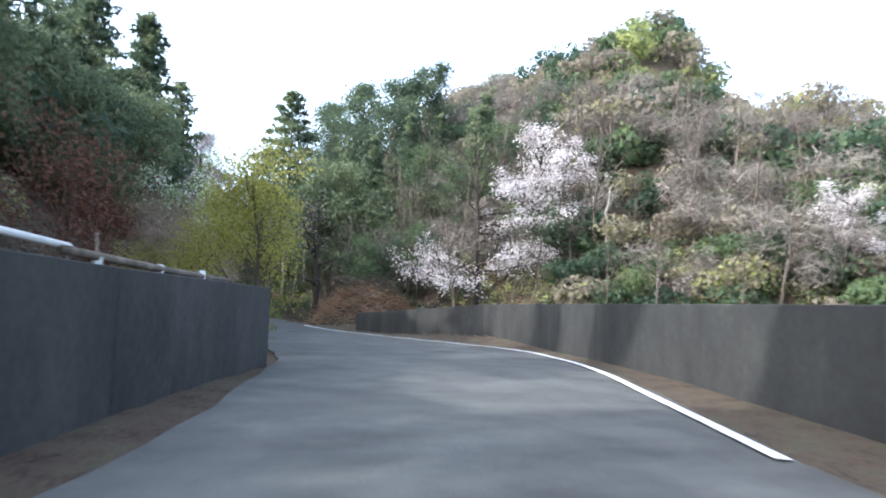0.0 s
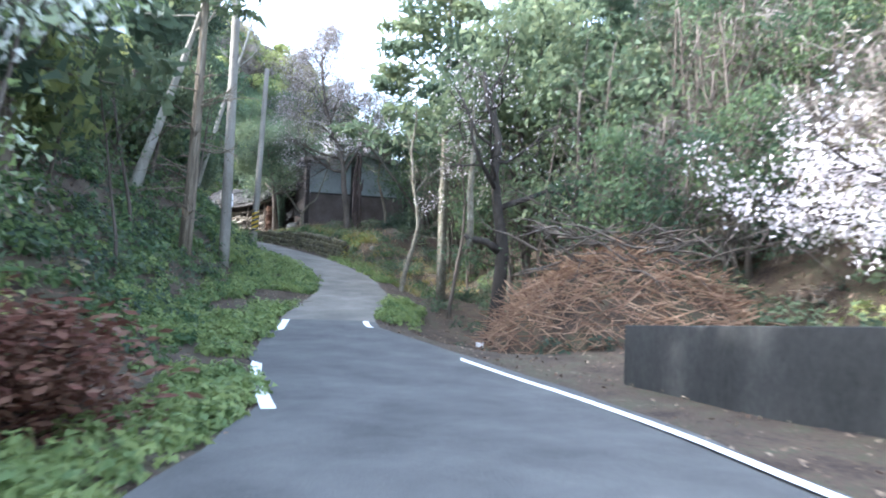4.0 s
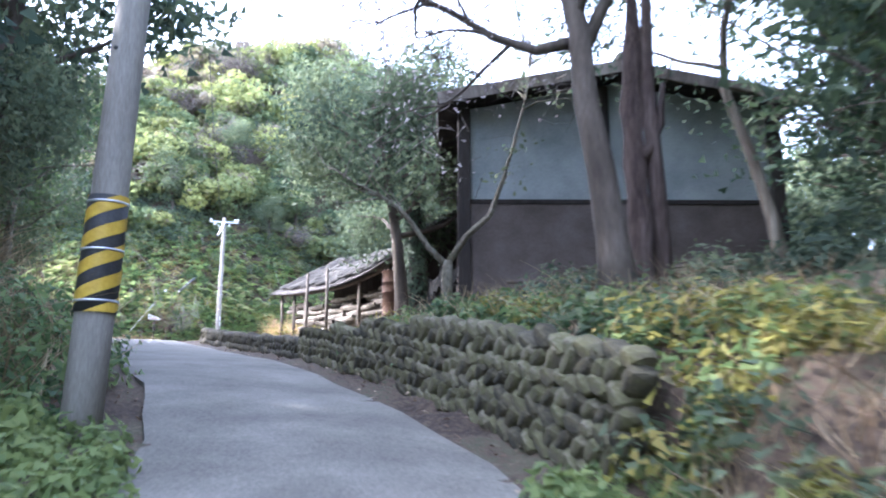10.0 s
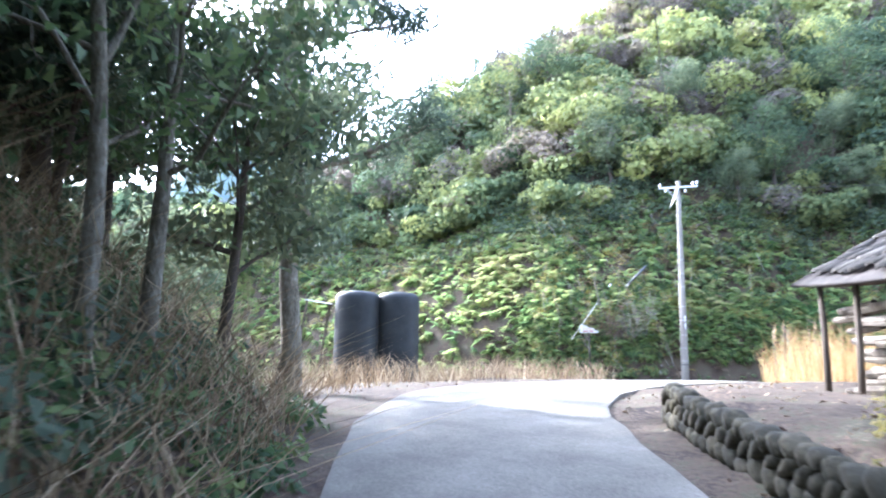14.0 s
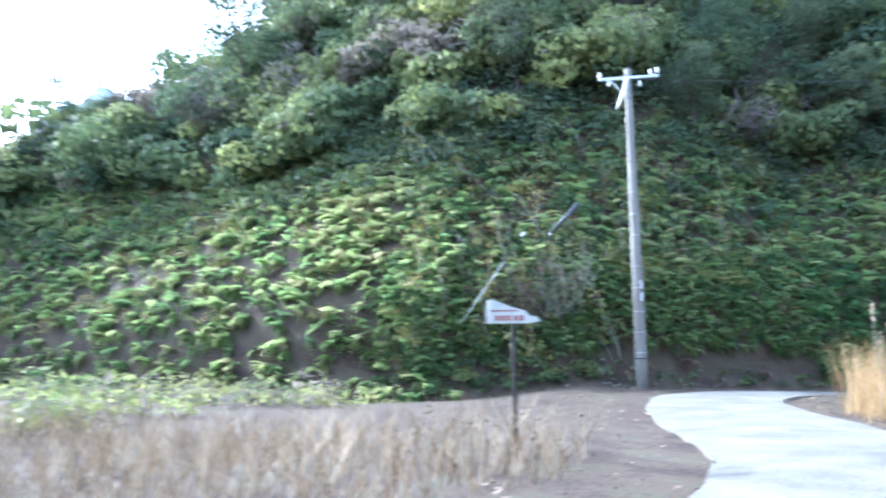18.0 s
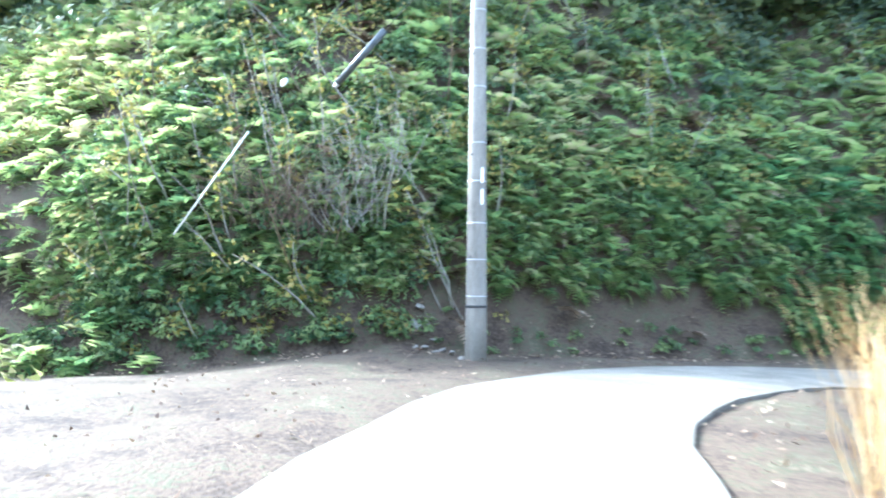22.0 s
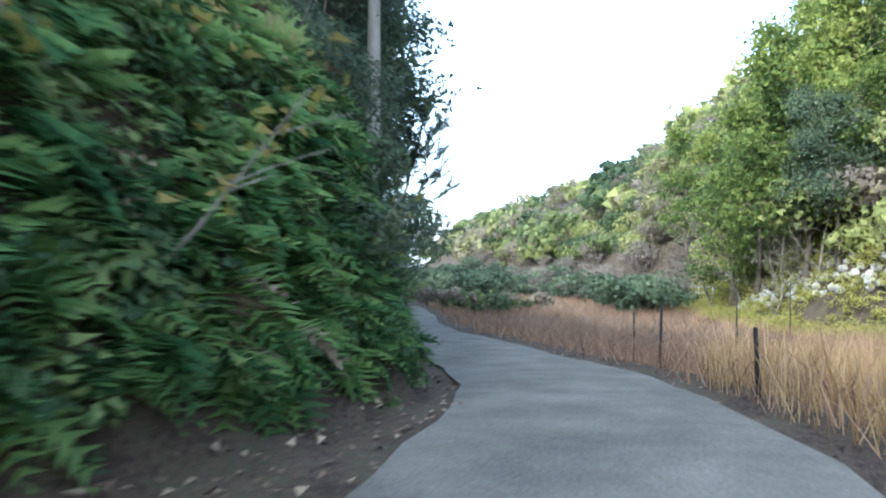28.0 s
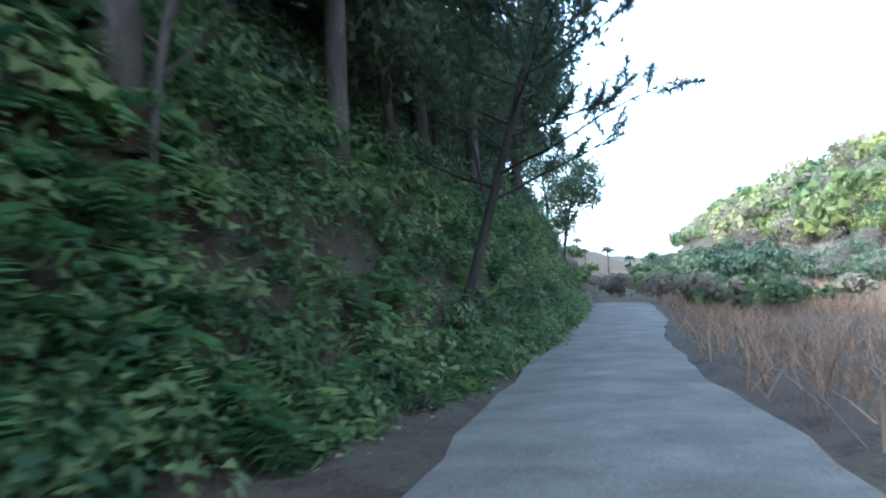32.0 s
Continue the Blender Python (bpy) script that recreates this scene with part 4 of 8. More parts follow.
sap_arm = [(0.36, 0.02, 3.55), (0.75, 0.05, 4.1), (1.35, 0.05, 4.6), (1.95, 0.1, 5.2), (2.4, 0.1, 5.75), (2.7, 0.1, 6.5)]
sap_pieces = [tube(sap_stem, np.linspace(0.11, 0.03, 11), 8), tube(sap_arm, np.linspace(0.06, 0.02, 6), 6)]
for _line, _n in ((sap_stem[5:], 13), (sap_arm, 11)):
    for _k in range(_n):
        _p, _d = at_part(np.array(_line), rs34.uniform(0.15, 1.0))
        _q = wander(rs34, _p, _d / np.linalg.norm(_d) + rs34.normal(size=3) * 0.8, rs34.uniform(0.5, 1.5), 4, 0.2, 0.04)
        sap_pieces.append(tube(_q, np.linspace(0.02, 0.005, 5), 4, False))
        for _j in range(3):
            _p2, _d2 = at_part(_q, rs34.uniform(0.3, 1.0))
            sap_pieces.append(tube(wander(rs34, _p2, _d2 / np.linalg.norm(_d2) + rs34.normal(size=3) * 0.8, rs34.uniform(0.2, 0.5), 3, 0.2), np.linspace(0.007, 0.003, 4), 3, False))
sapling = thing("sapling", "pale crooked forked sapling leaning over the lane's verge", "tree", stand(1.92, 16.5), EAST)
part("trunk", tubes_mesh("trunk", sap_pieces, M_BARK_OLIVE), sapling)
tree("bare_tree", "tall bare tree with a knotted trunk by the barn", 35, 10.5, 0.22, M_BARK, M_BLOSSOM, 18, 0.3, 0.07, (0.0, 0.5), keep_tips=0.9, tri=True, crown_label="sparse pale blossom", m=stand(0.35, 31.3), group=EAST,
     trunk=[(0.25, 0, -0.3), (0.15, 0, 0.8), (0.05, 0, 1.7), (-0.1, 0, 2.6), (-0.15, 0, 3.5), (-0.3, 0.05, 4.3), (-0.75, 0.1, 5.4), (-1.2, 0.2, 6.8), (-1.5, 0.1, 8.4), (-1.6, 0.1, 10.2)], limbs=19, first=0.4, reach=0.5, rise=0.9, crook=0.17, subs=7, twigs=5)
_pcs, _tps = skeleton_of(35, 10.5, 0.22, trunk=[(0.25, 0, -0.3), (0.15, 0, 0.8), (0.05, 0, 1.7), (-0.1, 0, 2.6), (-0.15, 0, 3.5), (-0.3, 0.05, 4.3), (-0.75, 0.1, 5.4), (-1.2, 0.2, 6.8), (-1.5, 0.1, 8.4), (-1.6, 0.1, 10.2)], limbs=19, first=0.4, reach=0.5, rise=0.9, crook=0.17, subs=7, twigs=5)
_v, _f, _t = foliage(140, _tps, 14, 0.35, 0.5, (0.2, 1.0), 0.03, 0.0, True)
part("twig_crown", mesh_from("twig_crown", _v, _f, M_TWIG, _t), bpy.data.objects["bare_tree"], "fine grey-brown twigs")
dead = thing("dead_tree", "broken reddish-brown dead trunk with torn bark", "tree trunk", stand(0.95, 32.2), EAST)
part("trunk", tubes_mesh("trunk", [tube(wander(np.random.RandomState(4), (0, 0, -0.3), (0, 0, 1), 4.9, 12, 0.04, 0.05), 0.15 * np.array([1.4, 1.05, 0.92, 1.15, 0.9, 1.1, 0.86, 1.2, 0.8, 1.0, 0.7, 0.55, 0.1]), 9),
     tube([(0.1, 0, 1.8), (0.35, 0.1, 2.3), (0.42, 0.1, 2.9)], [0.09, 0.07, 0.03], 6)], M_RED_BARK), dead)
part("side_stem", tubes_mesh("side_stem", [tube([(0.3, 0.1, -0.3), (0.26, 0.1, 1.5), (0.2, 0.05, 2.8), (0.24, 0.05, 4.0), (0.2, 0, 4.5)], [0.13, 0.12, 0.1, 0.08, 0.02], 7)], M_RED_BARK), dead)
_rf = np.random.RandomState(37)
fork = thing("fork_tree", "small grey-brown forked tree growing out of the stone wall", "tree", stand(-2.1, 36.0), EAST)
_stem = [(0.05, 0, -0.4), (0.08, 0, 0.3), (0.04, 0, 0.8), (0.06, 0, 1.25)]
_armR = [(0.06, 0, 1.2), (0.4, 0.02, 1.7), (0.85, 0.02, 2.1), (1.1, 0.0, 2.75), (1.3, 0, 3.4), (1.55, 0, 4.3), (1.7, 0.1, 5.2)]
_armL = [(0.05, 0, 1.15), (-0.3, -0.05, 1.5), (-0.6, -0.1, 1.95), (-0.9, -0.1, 2.3), (-1.3, -0.2, 2.55), (-1.7, -0.25, 2.75), (-2.2, -0.3, 3.1)]
_pc = [tube(_stem, [0.15, 0.115, 0.1, 0.095], 8), tube(_armR, np.linspace(0.075, 0.02, 7), 6), tube(_armL, np.linspace(0.07, 0.018, 7), 6)]
_tp = []
for _line in (_armR, _armL):
    for _k in range(9):
        _p, _d = at_part(np.array(_line), _rf.uniform(0.35, 1.0))
        _q = wander(_rf, _p, _d / np.linalg.norm(_d) + _rf.normal(size=3) * 0.7 + np.array([0, 0, 0.4]), _rf.uniform(0.5, 1.3), 4, 0.2, 0.05)
        _pc.append(tube(_q, np.linspace(0.022, 0.006, 5), 4, False))
        _tp += [(_q[-1], _q[-1] - _q[-2]), (_q[2], _q[-1] - _q[-2])]
part("trunk", tubes_mesh("trunk", _pc, M_BARK_OLIVE), fork)
_v, _f, _t = foliage(38, _tp, 12, 0.22, 0.12, (0.5, 1.0))
part("crown", mesh_from("crown", _v, _f, M_DARK_LEAF, _t), fork, "sparse green leaves")
tree("evergreen_tree", "broad evergreen tree with a leaning grey trunk beside the shed", 38, 7.2, 0.22, M_BARK, M_DARK_LEAF, 80, 0.4, 0.13, (0.1, 0.75), tri=True, m=stand(-3.9, 41.6), group=EAST,
     trunk=[(0.0, 0, -0.3), (-0.03, 0, 0.9), (-0.1, 0, 1.8), (-0.2, 0, 2.7), (-0.32, -0.15, 3.6), (-0.5, -0.3, 4.6), (-0.7, -0.4, 5.6), (-0.85, -0.4, 6.6)], limbs=15, first=0.42, reach=0.52, rise=0.35, crook=0.12, subs=5)
ivy = thing("ivy_tree", "dark ivy-clad trunk standing beside the shed", "tree trunk", stand(-3.55, 42.2), EAST)
_r = np.random.RandomState(8)
part("trunk", tubes_mesh("trunk", [tube(wander(_r, (0, 0, -0.3), (-0.05, 0, 1), 7, 9, 0.03, 0.05), np.linspace(0.24, 0.1, 10), 9)], M_BARK_DARK), ivy)
_n = 3600
_a, _h = _r.uniform(0, 6.28, _n), _r.uniform(0.1, 6.5, _n)
_c = np.stack([np.cos(_a) * 0.28 - 0.05 * _h, np.sin(_a) * 0.28, _h], 1) + _r.normal(size=(_n, 3)) * 0.05
_v, _f = leaf_quads(_c, np.stack([np.cos(_a), np.sin(_a), 0 * _a + 0.3], 1), 0.1, _r, 0.8)
part("ivy", mesh_from("ivy", _v, _f, M_DARK_LEAF, _r.uniform(0, 0.3, _n)), ivy, "dark green ivy leaves")
tree("slim_tree", "slim brown tree curving up beside the barn", 39, 7, 0.1, M_CEDAR_BARK, M_DARK_LEAF, 34, 0.36, 0.12, (0.2, 1.0), tri=True, m=stand(2.5, 32.6), group=EAST,
     trunk=[(0.35, 0, -0.2), (0.25, 0, 0.7), (0.05, 0, 1.6), (-0.25, 0, 2.6), (-0.2, 0, 3.5), (0.1, 0, 4.6), (0.3, 0.1, 5.8), (0.5, 0.1, 7)], limbs=14, first=0.42, reach=0.42, keep_tips=0.9)
tree("leaning_tree", "smooth pale bare trunk leaning out over the bank", 41, 9, 0.19, M_BARK_PALE, None, m=stand(-6.95, 14.7), group=WEST,
     trunk=[(-0.1, 0, -0.4), (0.25, 0, 0.8), (0.6, 0, 1.9), (0.9, 0, 2.9), (1.25, 0.1, 4.1), (1.6, 0.1, 5.3), (2.0, 0.1, 6.8), (2.4, 0.1, 8.4)], limbs=6, first=0.7, reach=0.25, crook=0.1)
# the pine at the end of the western bank
pine_p, pine_t = skeleton_of(44, 11, 0.21, limbs=16, first=0.22, reach=0.26, rise=0.1, crook=0.09, subs=4, twigs=1, taper=0.3, droop=0.03)
pine = thing("pine", "tall pine with tufts of long dark needles at the bank's end", "tree", stand(-17.2, 43.2), WEST)
part("trunk", tubes_mesh("trunk", pine_p, M_BARK_OLIVE), pine)
_v, _f, _t = foliage(45, pine_t, 80, 0.24, 0.34, (0.0, 0.5), 0.12)
part("crown", mesh_from("crown", _v, _f, M_DARK_LEAF, _t), pine)

tree("leaning_tree", "bare pale trunk leaning over the bank behind the pole", 42, 9, 0.15, M_BARK_PALE, None, m=stand(-6.6, 24.0), group=WEST,
     trunk=[(-0.1, 0, -0.4), (0.3, 0, 1.2), (0.75, 0, 2.8), (1.1, 0, 4.2), (1.5, 0.1, 5.6), (1.9, 0.1, 7.0), (2.3, 0.1, 8.6)], limbs=6, first=0.7, reach=0.25, crook=0.1)
# blossom trees and shrubs by the first wall
def cherry(label, seed, tall, r0, trunk, arms, top, m, per=22, spread=0.2, leaf=0.11):
    """A cherry with chosen arms (height, bearing, length, rise) in tiers of blossom, and top bare limbs above them."""
    rg = np.random.RandomState(seed)
    trunk = np.array(trunk, float)
    pieces, tips = [tube(trunk, r0 * (1 - 0.8 * np.linspace(0, 1, len(trunk))), 9)], []
    plan = [(h, a, ln, up, True) for h, a, ln, up in arms] + [(tall * (0.55 + 0.43 * k / top), k * 137.5, tall * 0.3 * rg.uniform(0.7, 1.2), 0.9, False) for k in range(top)]
    for h, a, ln, up, flowers in plan:
        p, _ = at_part(trunk, min(0.98, (h + 0.4) / (tall + 0.4)))
        line = wander(rg, p, (math.cos(radians(a)), math.sin(radians(a)), up), ln, 7, 0.13, -0.02 if flowers else 0.04)
        rr = r0 * 0.42 * (1 - 0.5 * h / tall)
        pieces.append(tube(line, np.linspace(rr, 0.012, 8), 5, False))
        for _ in range(int(ln * (4.2 if flowers else 3.0))):
            p2, d2 = at_part(line, rg.uniform(0.22, 1.0))
            d3 = d2 / np.linalg.norm(d2) + rg.normal(size=3) * (0.8, 0.8, 0.35)
            sub = wander(rg, p2, d3, rg.uniform(0.5, 1.5), 4, 0.16, 0.0 if flowers else 0.05)
            pieces.append(tube(sub, np.linspace(0.018, 0.005, 5), 4, False))
            for q in (0.4, 0.7, 1.0):
                p3, d4 = at_part(sub, q)
                tw = wander(rg, p3, d4 / np.linalg.norm(d4) + rg.normal(size=3) * 0.8, rg.uniform(0.2, 0.5), 2, 0.15)
                pieces.append(tube(tw, [0.006, 0.005, 0.003], 3, False))
                if flowers:
                    tips += [(tw[-1], tw[-1] - tw[-2]), (p3, d4)]
    ob = thing("cherry_tree", label, "tree", m, "flowering cherries")
    part("trunk", tubes_mesh("trunk", pieces, M_BARK_DARK), ob)
    v, f, t = foliage(seed + 5, tips, per, spread, leaf, (0.3, 1.0), 0.75, 0.0, True)
    part("crown", mesh_from("crown", v, f, M_BLOSSOM, t), ob, "pale pink-white blossom")
    return ob


cherry("flowering cherry tree with tiers of pale blossom above the dry brush", 51, 9.5, 0.2, [(0.05, 0, -0.4), (0, 0, 1.0), (-0.1, 0, 2.6), (0, 0.05, 4.2), (-0.15, 0, 5.8), (-0.1, 0.1, 7.4), (-0.2, 0.1, 9.5)],
       [(1.4, 150, 3.6, 0.25), (1.7, 175, 4.2, 0.12), (2.0, 200, 4.0, 0.2), (1.6, 235, 3.2, 0.15), (1.8, 110, 3.0, 0.25), (2.2, -25, 4.4, 0.15), (2.8, -5, 4.6, 0.2), (3.2, -50, 4.2, 0.2), (3.9, -15, 5.2, 0.25),
        (4.4, 20, 4.2, 0.35), (4.8, -35, 5.0, 0.3), (5.4, -10, 4.6, 0.4), (2.5, -80, 3.0, 0.2), (5.8, -25, 4.2, 0.6)], 9, stand(11.35, 2.6), 8, 0.17, 0.085)
cherry("tall cherry tree in dense white blossom on the slope", 52, 6.6, 0.2, [(0, 0, -0.4), (0.05, 0, 0.8), (-0.1, 0, 2.0), (0.1, 0, 3.2), (0, 0.1, 4.6), (0.2, 0.1, 6.6)],
       [(1.6, 10, 3.2, 0.5), (1.9, -35, 3.6, 0.45), (2.2, 190, 3.0, 0.5), (2.4, 60, 2.8, 0.5), (2.6, -80, 3.2, 0.5), (2.9, 150, 2.8, 0.6), (3.3, -10, 3.4, 0.6), (3.6, 230, 2.8, 0.6), (3.9, 100, 2.6, 0.7), (4.3, -50, 3.0, 0.7),
        (4.7, 30, 2.6, 0.8), (5.2, 180, 2.2, 0.9), (5.6, -20, 2.2, 1.0), (6.0, 90, 1.8, 1.2)], 3, stand(16.6, 4.2, dz=-0.6), 11, 0.2, 0.105)
for _x, _y, _s in ((25.0, -11.0, 0.7), (1.6, 49.5, 1.25), (40.0, 1.5, 0.6)):
    copy_thing(bpy.data.objects["cherry_tree.001"], stand(_x, _y, 77 * _s, _s))
tree("flowering_tree", "tree with white blossom and fresh green leaves beside the lane", 53, 7.2, 0.16, M_BARK, M_WHITE_FLOWER, 26, 0.22, 0.11, (-0.1, 0.44), tri=True, m=stand(-4.6, -2.3, 60), group="flowering trees",
     limbs=15, first=0.3, reach=0.55, rise=0.3, crook=0.17, subs=5)
tree("young_tree", "bushy young tree with fresh yellow-green leaves beside the wall", 54, 5.0, 0.08, M_BARK, M_FRESH_LEAF, 30, 0.26, 0.095, (0.2, 1.0), m=stand(-5.0, -17.2, 60, 0.84),
     limbs=14, first=0.08, reach=0.55, rise=1.4, crook=0.12, subs=5, droop=0.1)
copy_thing(bpy.data.objects["young_tree"], stand(-6.7, -16.0, 160, 0.76))
snag = thing("dead_snag", "white bleached dead tree stem on the slope behind the wall", "tree trunk", stand(18.0, -0.9))
part("trunk", tubes_mesh("trunk", [tube([(0.1, 0, -1.0), (0.06, 0, 0.5), (-0.12, 0, 1.3), (-0.02, 0, 2.1), (-0.16, 0.05, 2.8), (0.0, 0, 3.3), (0.12, 0, 4.4)], [0.1, 0.085, 0.075, 0.07, 0.06, 0.05, 0.02], 7),
     tube([(0, 0, 3.0), (0.3, 0, 3.6), (0.25, 0, 4.0)], [0.05, 0.04, 0.02], 5)], M_BARK_PALE), snag)
for _k, (_x, _y, _s, _mat, _lab) in enumerate([(-3.7, -2.6, 0.85, M_RED_LEAF, "low red-leaved bush on the verge"), (-4.4, -6.4, 0.9, M_GREEN, "low dark green bush on the verge"), (-9.2, -18.0, 2.2, M_RED_LEAF, "tall rusty brown shrub behind the wall"),
                                              (-8.2, -13.5, 1.7, M_RED_LEAF, "rusty brown shrub on the bank"), (-11.5, -22, 2.0, M_RED_LEAF, "rusty brown shrub behind the wall"), (-4.9, -9.4, 2.0, M_BROWN_TWIG, "dense brown twiggy shrub on the verge"), (-5.4, -7.0, 2.2, M_BROWN_TWIG, "dense brown twiggy shrub below the white blossom"), (-7.2, -12.0, 2.0, M_BROWN_TWIG, "dense brown twiggy shrub behind the wall")]):
    _sh = tree("shrub", _lab, 60 + _k, 1.5 * _s, 0.04, M_BARK, _mat, 100 if _mat is M_BROWN_TWIG else 24, 0.2 * _s ** 0.5, 0.24 if _mat is M_BROWN_TWIG else 0.09, (0.3, 1.0), 0.035 if _mat is M_BROWN_TWIG else 0.5, m=stand(_x, _y), category="bush", limbs=13, first=0.05, reach=0.6, rise=0.8, crook=0.15, subs=4, twigs=2)
    if _k == 0:
        _sh.matrix_basis = stand(_x, _y) @ Matrix.Diagonal((1.9, 1.9, 0.8, 1))

# the woods round about, tree by tree
proto_leaf = tree("evergreen_tree", "dark evergreen broadleaf tree in the wood", 71, 7.0, 0.14, M_BARK, M_DARK_LEAF, 34, 0.42, 0.18, (0.4, 1.0), 0.6, group=WEST, limbs=12, first=0.3, reach=0.36, rise=0.4, crook=0.1, subs=4, twigs=2, lite=True, tri=True)
proto_leaf2 = tree("evergreen_tree", "green broadleaf tree in the wood", 72, 6.5, 0.12, M_BARK, M_WOOD_LEAF, 24, 0.4, 0.15, (0.0, 0.34), 0.6, group=EAST, limbs=12, first=0.25, reach=0.4, rise=0.5, crook=0.12, subs=4, twigs=2, lite=True, tri=True)
proto_tall = tree("evergreen_tree", "tall dark round-crowned evergreen tree above the wood", 76, 14.0, 0.26, M_BARK, M_DARK_LEAF, 44, 0.55, 0.23, (0.0, 0.8), 0.6, group=EAST, limbs=14, first=0.3, reach=0.27, rise=0.45, crook=0.1, subs=5, twigs=2, lite=True, tri=True)
proto_bare = tree("bare_tree", "bare grey-branched tree in the wood", 73, 7.0, 0.1, M_BARK, None, group=EAST, limbs=13, first=0.3, reach=0.34, rise=0.9, crook=0.13, subs=5, twigs=3, lite=True)
proto_slim = tree("sapling", "thin leafless sapling in the wood", 74, 5.0, 0.05, M_BARK, M_WOOD_LEAF, 8, 0.25, 0.11, (0.1, 0.45), group=EAST, limbs=9, first=0.4, reach=0.25, rise=0.9, crook=0.14, subs=3, twigs=2, keep_tips=0.4, lite=True, tri=True)
proto_cedar = conifer("cedar", "dark green cedar in the wood", 75, 12.0, 0.17, M_CEDAR_BARK, M_DARK_LEAF, 0.18, 0.25, None, WEST, 1.1)
west = lambda lo, hi: (lambda x, y: (side_of(x, y, FOOT_WEST) > lo) & (side_of(x, y, FOOT_WEST) < hi) & (off_road(x, y) > 1.6))
east = lambda lo, hi: (lambda x, y: (-side_of(x, y, FOOT_EAST) > lo) & (-side_of(x, y, FOOT_EAST) < hi) & (off_road(x, y) > np.where(y < 26, 3.6, 1.8)))
plant(proto_cedar, [(-6.8, 4.5), (-7.4, 0.4), (-9.5, -3.0), (-12.5, -9.0), (-15.5, -16), (-18, -22), (-10.5, 8.5), (-20, -30)], 1, (0.8, 1.15))
# the four west of the lane are placed to shade the barn and lane
plant(proto_tall, [(13, 31), (12.5, 37), (12.4, 21.5), (17, 26), (-10.4, 28.2), (-11.8, 31.2), (-13, 25), (-14.5, 33)], 12, (0.82, 1.0))
# two more tall trees added to cast shade on the barn
plant(proto_tall, [(-9.6, 33.4), (-16.4, 38.6)], 21, (0.8, 0.95), first=False)
plant(proto_leaf, [(6.2, 15.0), (6.6, 12.4)], 25, (1.2, 1.4), first=False)
plant(proto_cedar, [(7.4, 17.6), (8.0, 20.4), (8.6, 14.2)], 35, (0.8, 0.95), first=False)
plant(proto_tall, [(0.9, 92.8), (-1.4, 92.0)], 34, (0.66, 0.75), first=False)
plant(proto_tall, [(2.2, 91.8), (5.6, 94.6), (8.8, 97.6), (12.2, 100.8), (15.8, 104.2), (20.5, 108.6)], 13, (0.66, 0.85), first=False)
plant(proto_leaf, [(-7.6, 24.5), (-9.8, 29.5), (-9.9, 33.6), (-14.8, 40.4), (-15.4, 38.4), (-16.8, 39.6), (-15, 36.6), (-12.4, 34.4), (-8.2, 9.0), (-12.5, -4)] + scatter(82, 12, (-20, -5, -20, 43), west(1.5, 9), 2.6), 2, (0.7, 1.1))
proto_open = tree("evergreen_tree", "open-crowned evergreen tree with light showing through its leaves", 78, 6.6, 0.11, M_BARK_OLIVE, M_GREEN, 9, 0.34, 0.13, (0.0, 0.7), 0.5, group=WEST, limbs=13, first=0.3, reach=0.38, rise=0.5, crook=0.14, subs=4, twigs=3, lite=True, tri=True)
plant(proto_open, [(-11.2, 36.2), (-13.2, 38.6), (-12.3, 37.6)], 29, (0.85, 1.1))
plant(proto_open, [(4.6, 30.0), (6.4, 30.8), (8.6, 31.6)], 30, (0.9, 1.2), first=False)
plant(proto_leaf2, [(5.0, 31.2), (6.2, 33.8), (5.2, 33.2), (6.6, 35.8), (7.8, 33.4), (7.5, 31), (9.0, 34.5), (8.8, 39), (10.5, 29)] + scatter(83, 20, (3, 20, 6, 48), east(-2.5, 8), 2.4), 3, (0.7, 1.15))
plant(proto_bare, scatter(84, 26, (3, 26, -6, 44), east(-1, 12), 2.2), 4, (0.7, 1.2))
plant(proto_slim, scatter(95, 10, (4, 9, 18, 31), lambda x, y: off_road(x, y) > 2.5, 0.9) + scatter(85, 30, (3.5, 14, 6, 36), east(-3, 6), 1.5) + scatter(86, 18, (-16, -4, -2, 40), west(0.8, 8), 1.6), 5, (0.7, 1.3))

plant(proto_bare, scatter(96, 44, (8, 40, -24, 14), east(-2, 16), 1.7) + [(13.5, 10.5), (12.2, 8.4), (15.2, 12.0), (16.5, 14.5), (14.6, 15.6)], 19, (0.6, 1.05), first=False)
plant(proto_leaf, [(13.0, 12.0), (17.4, 12.8)], 22, (0.9, 1.3), first=False)
plant(proto_cedar, [(15.8, 10.4), (11.6, 14.6), (13.8, 14.2)], 26, (0.62, 0.8), first=False)
plant(proto_leaf, [(-7.9, 31.0), (-7.2, 27.6)], 33, (0.55, 0.7), first=False)
plant(proto_leaf, [(-9.4, -9.6), (-11.2, -13.6), (-8.4, -6.4)], 23, (0.9, 1.15), first=False)
plant(proto_leaf, [(-35.5, 50.2), (-38.5, 52.6), (-34, 47.6), (-41, 50), (-44, 54)], 14, (0.95, 1.35), first=False)
plant(proto_bare, [(15, 7.5), (18.5, 9), (13, 14), (20.5, 5), (23, 8.5), (26, 3), (17.5, 0), (22, -3)], 15, (1.0, 1.4), first=False)
plant(proto_bare, [(5.6, 26.4), (6.4, 28.0), (7.0, 24.8), (4.9, 24.0), (5.8, 22.6), (7.6, 27.0), (8.4, 23.4)] + scatter(94, 12, (5, 12, 6, 20), lambda x, y: off_road(x, y) > 3, 1.6), 18, (0.7, 1.1), first=False)



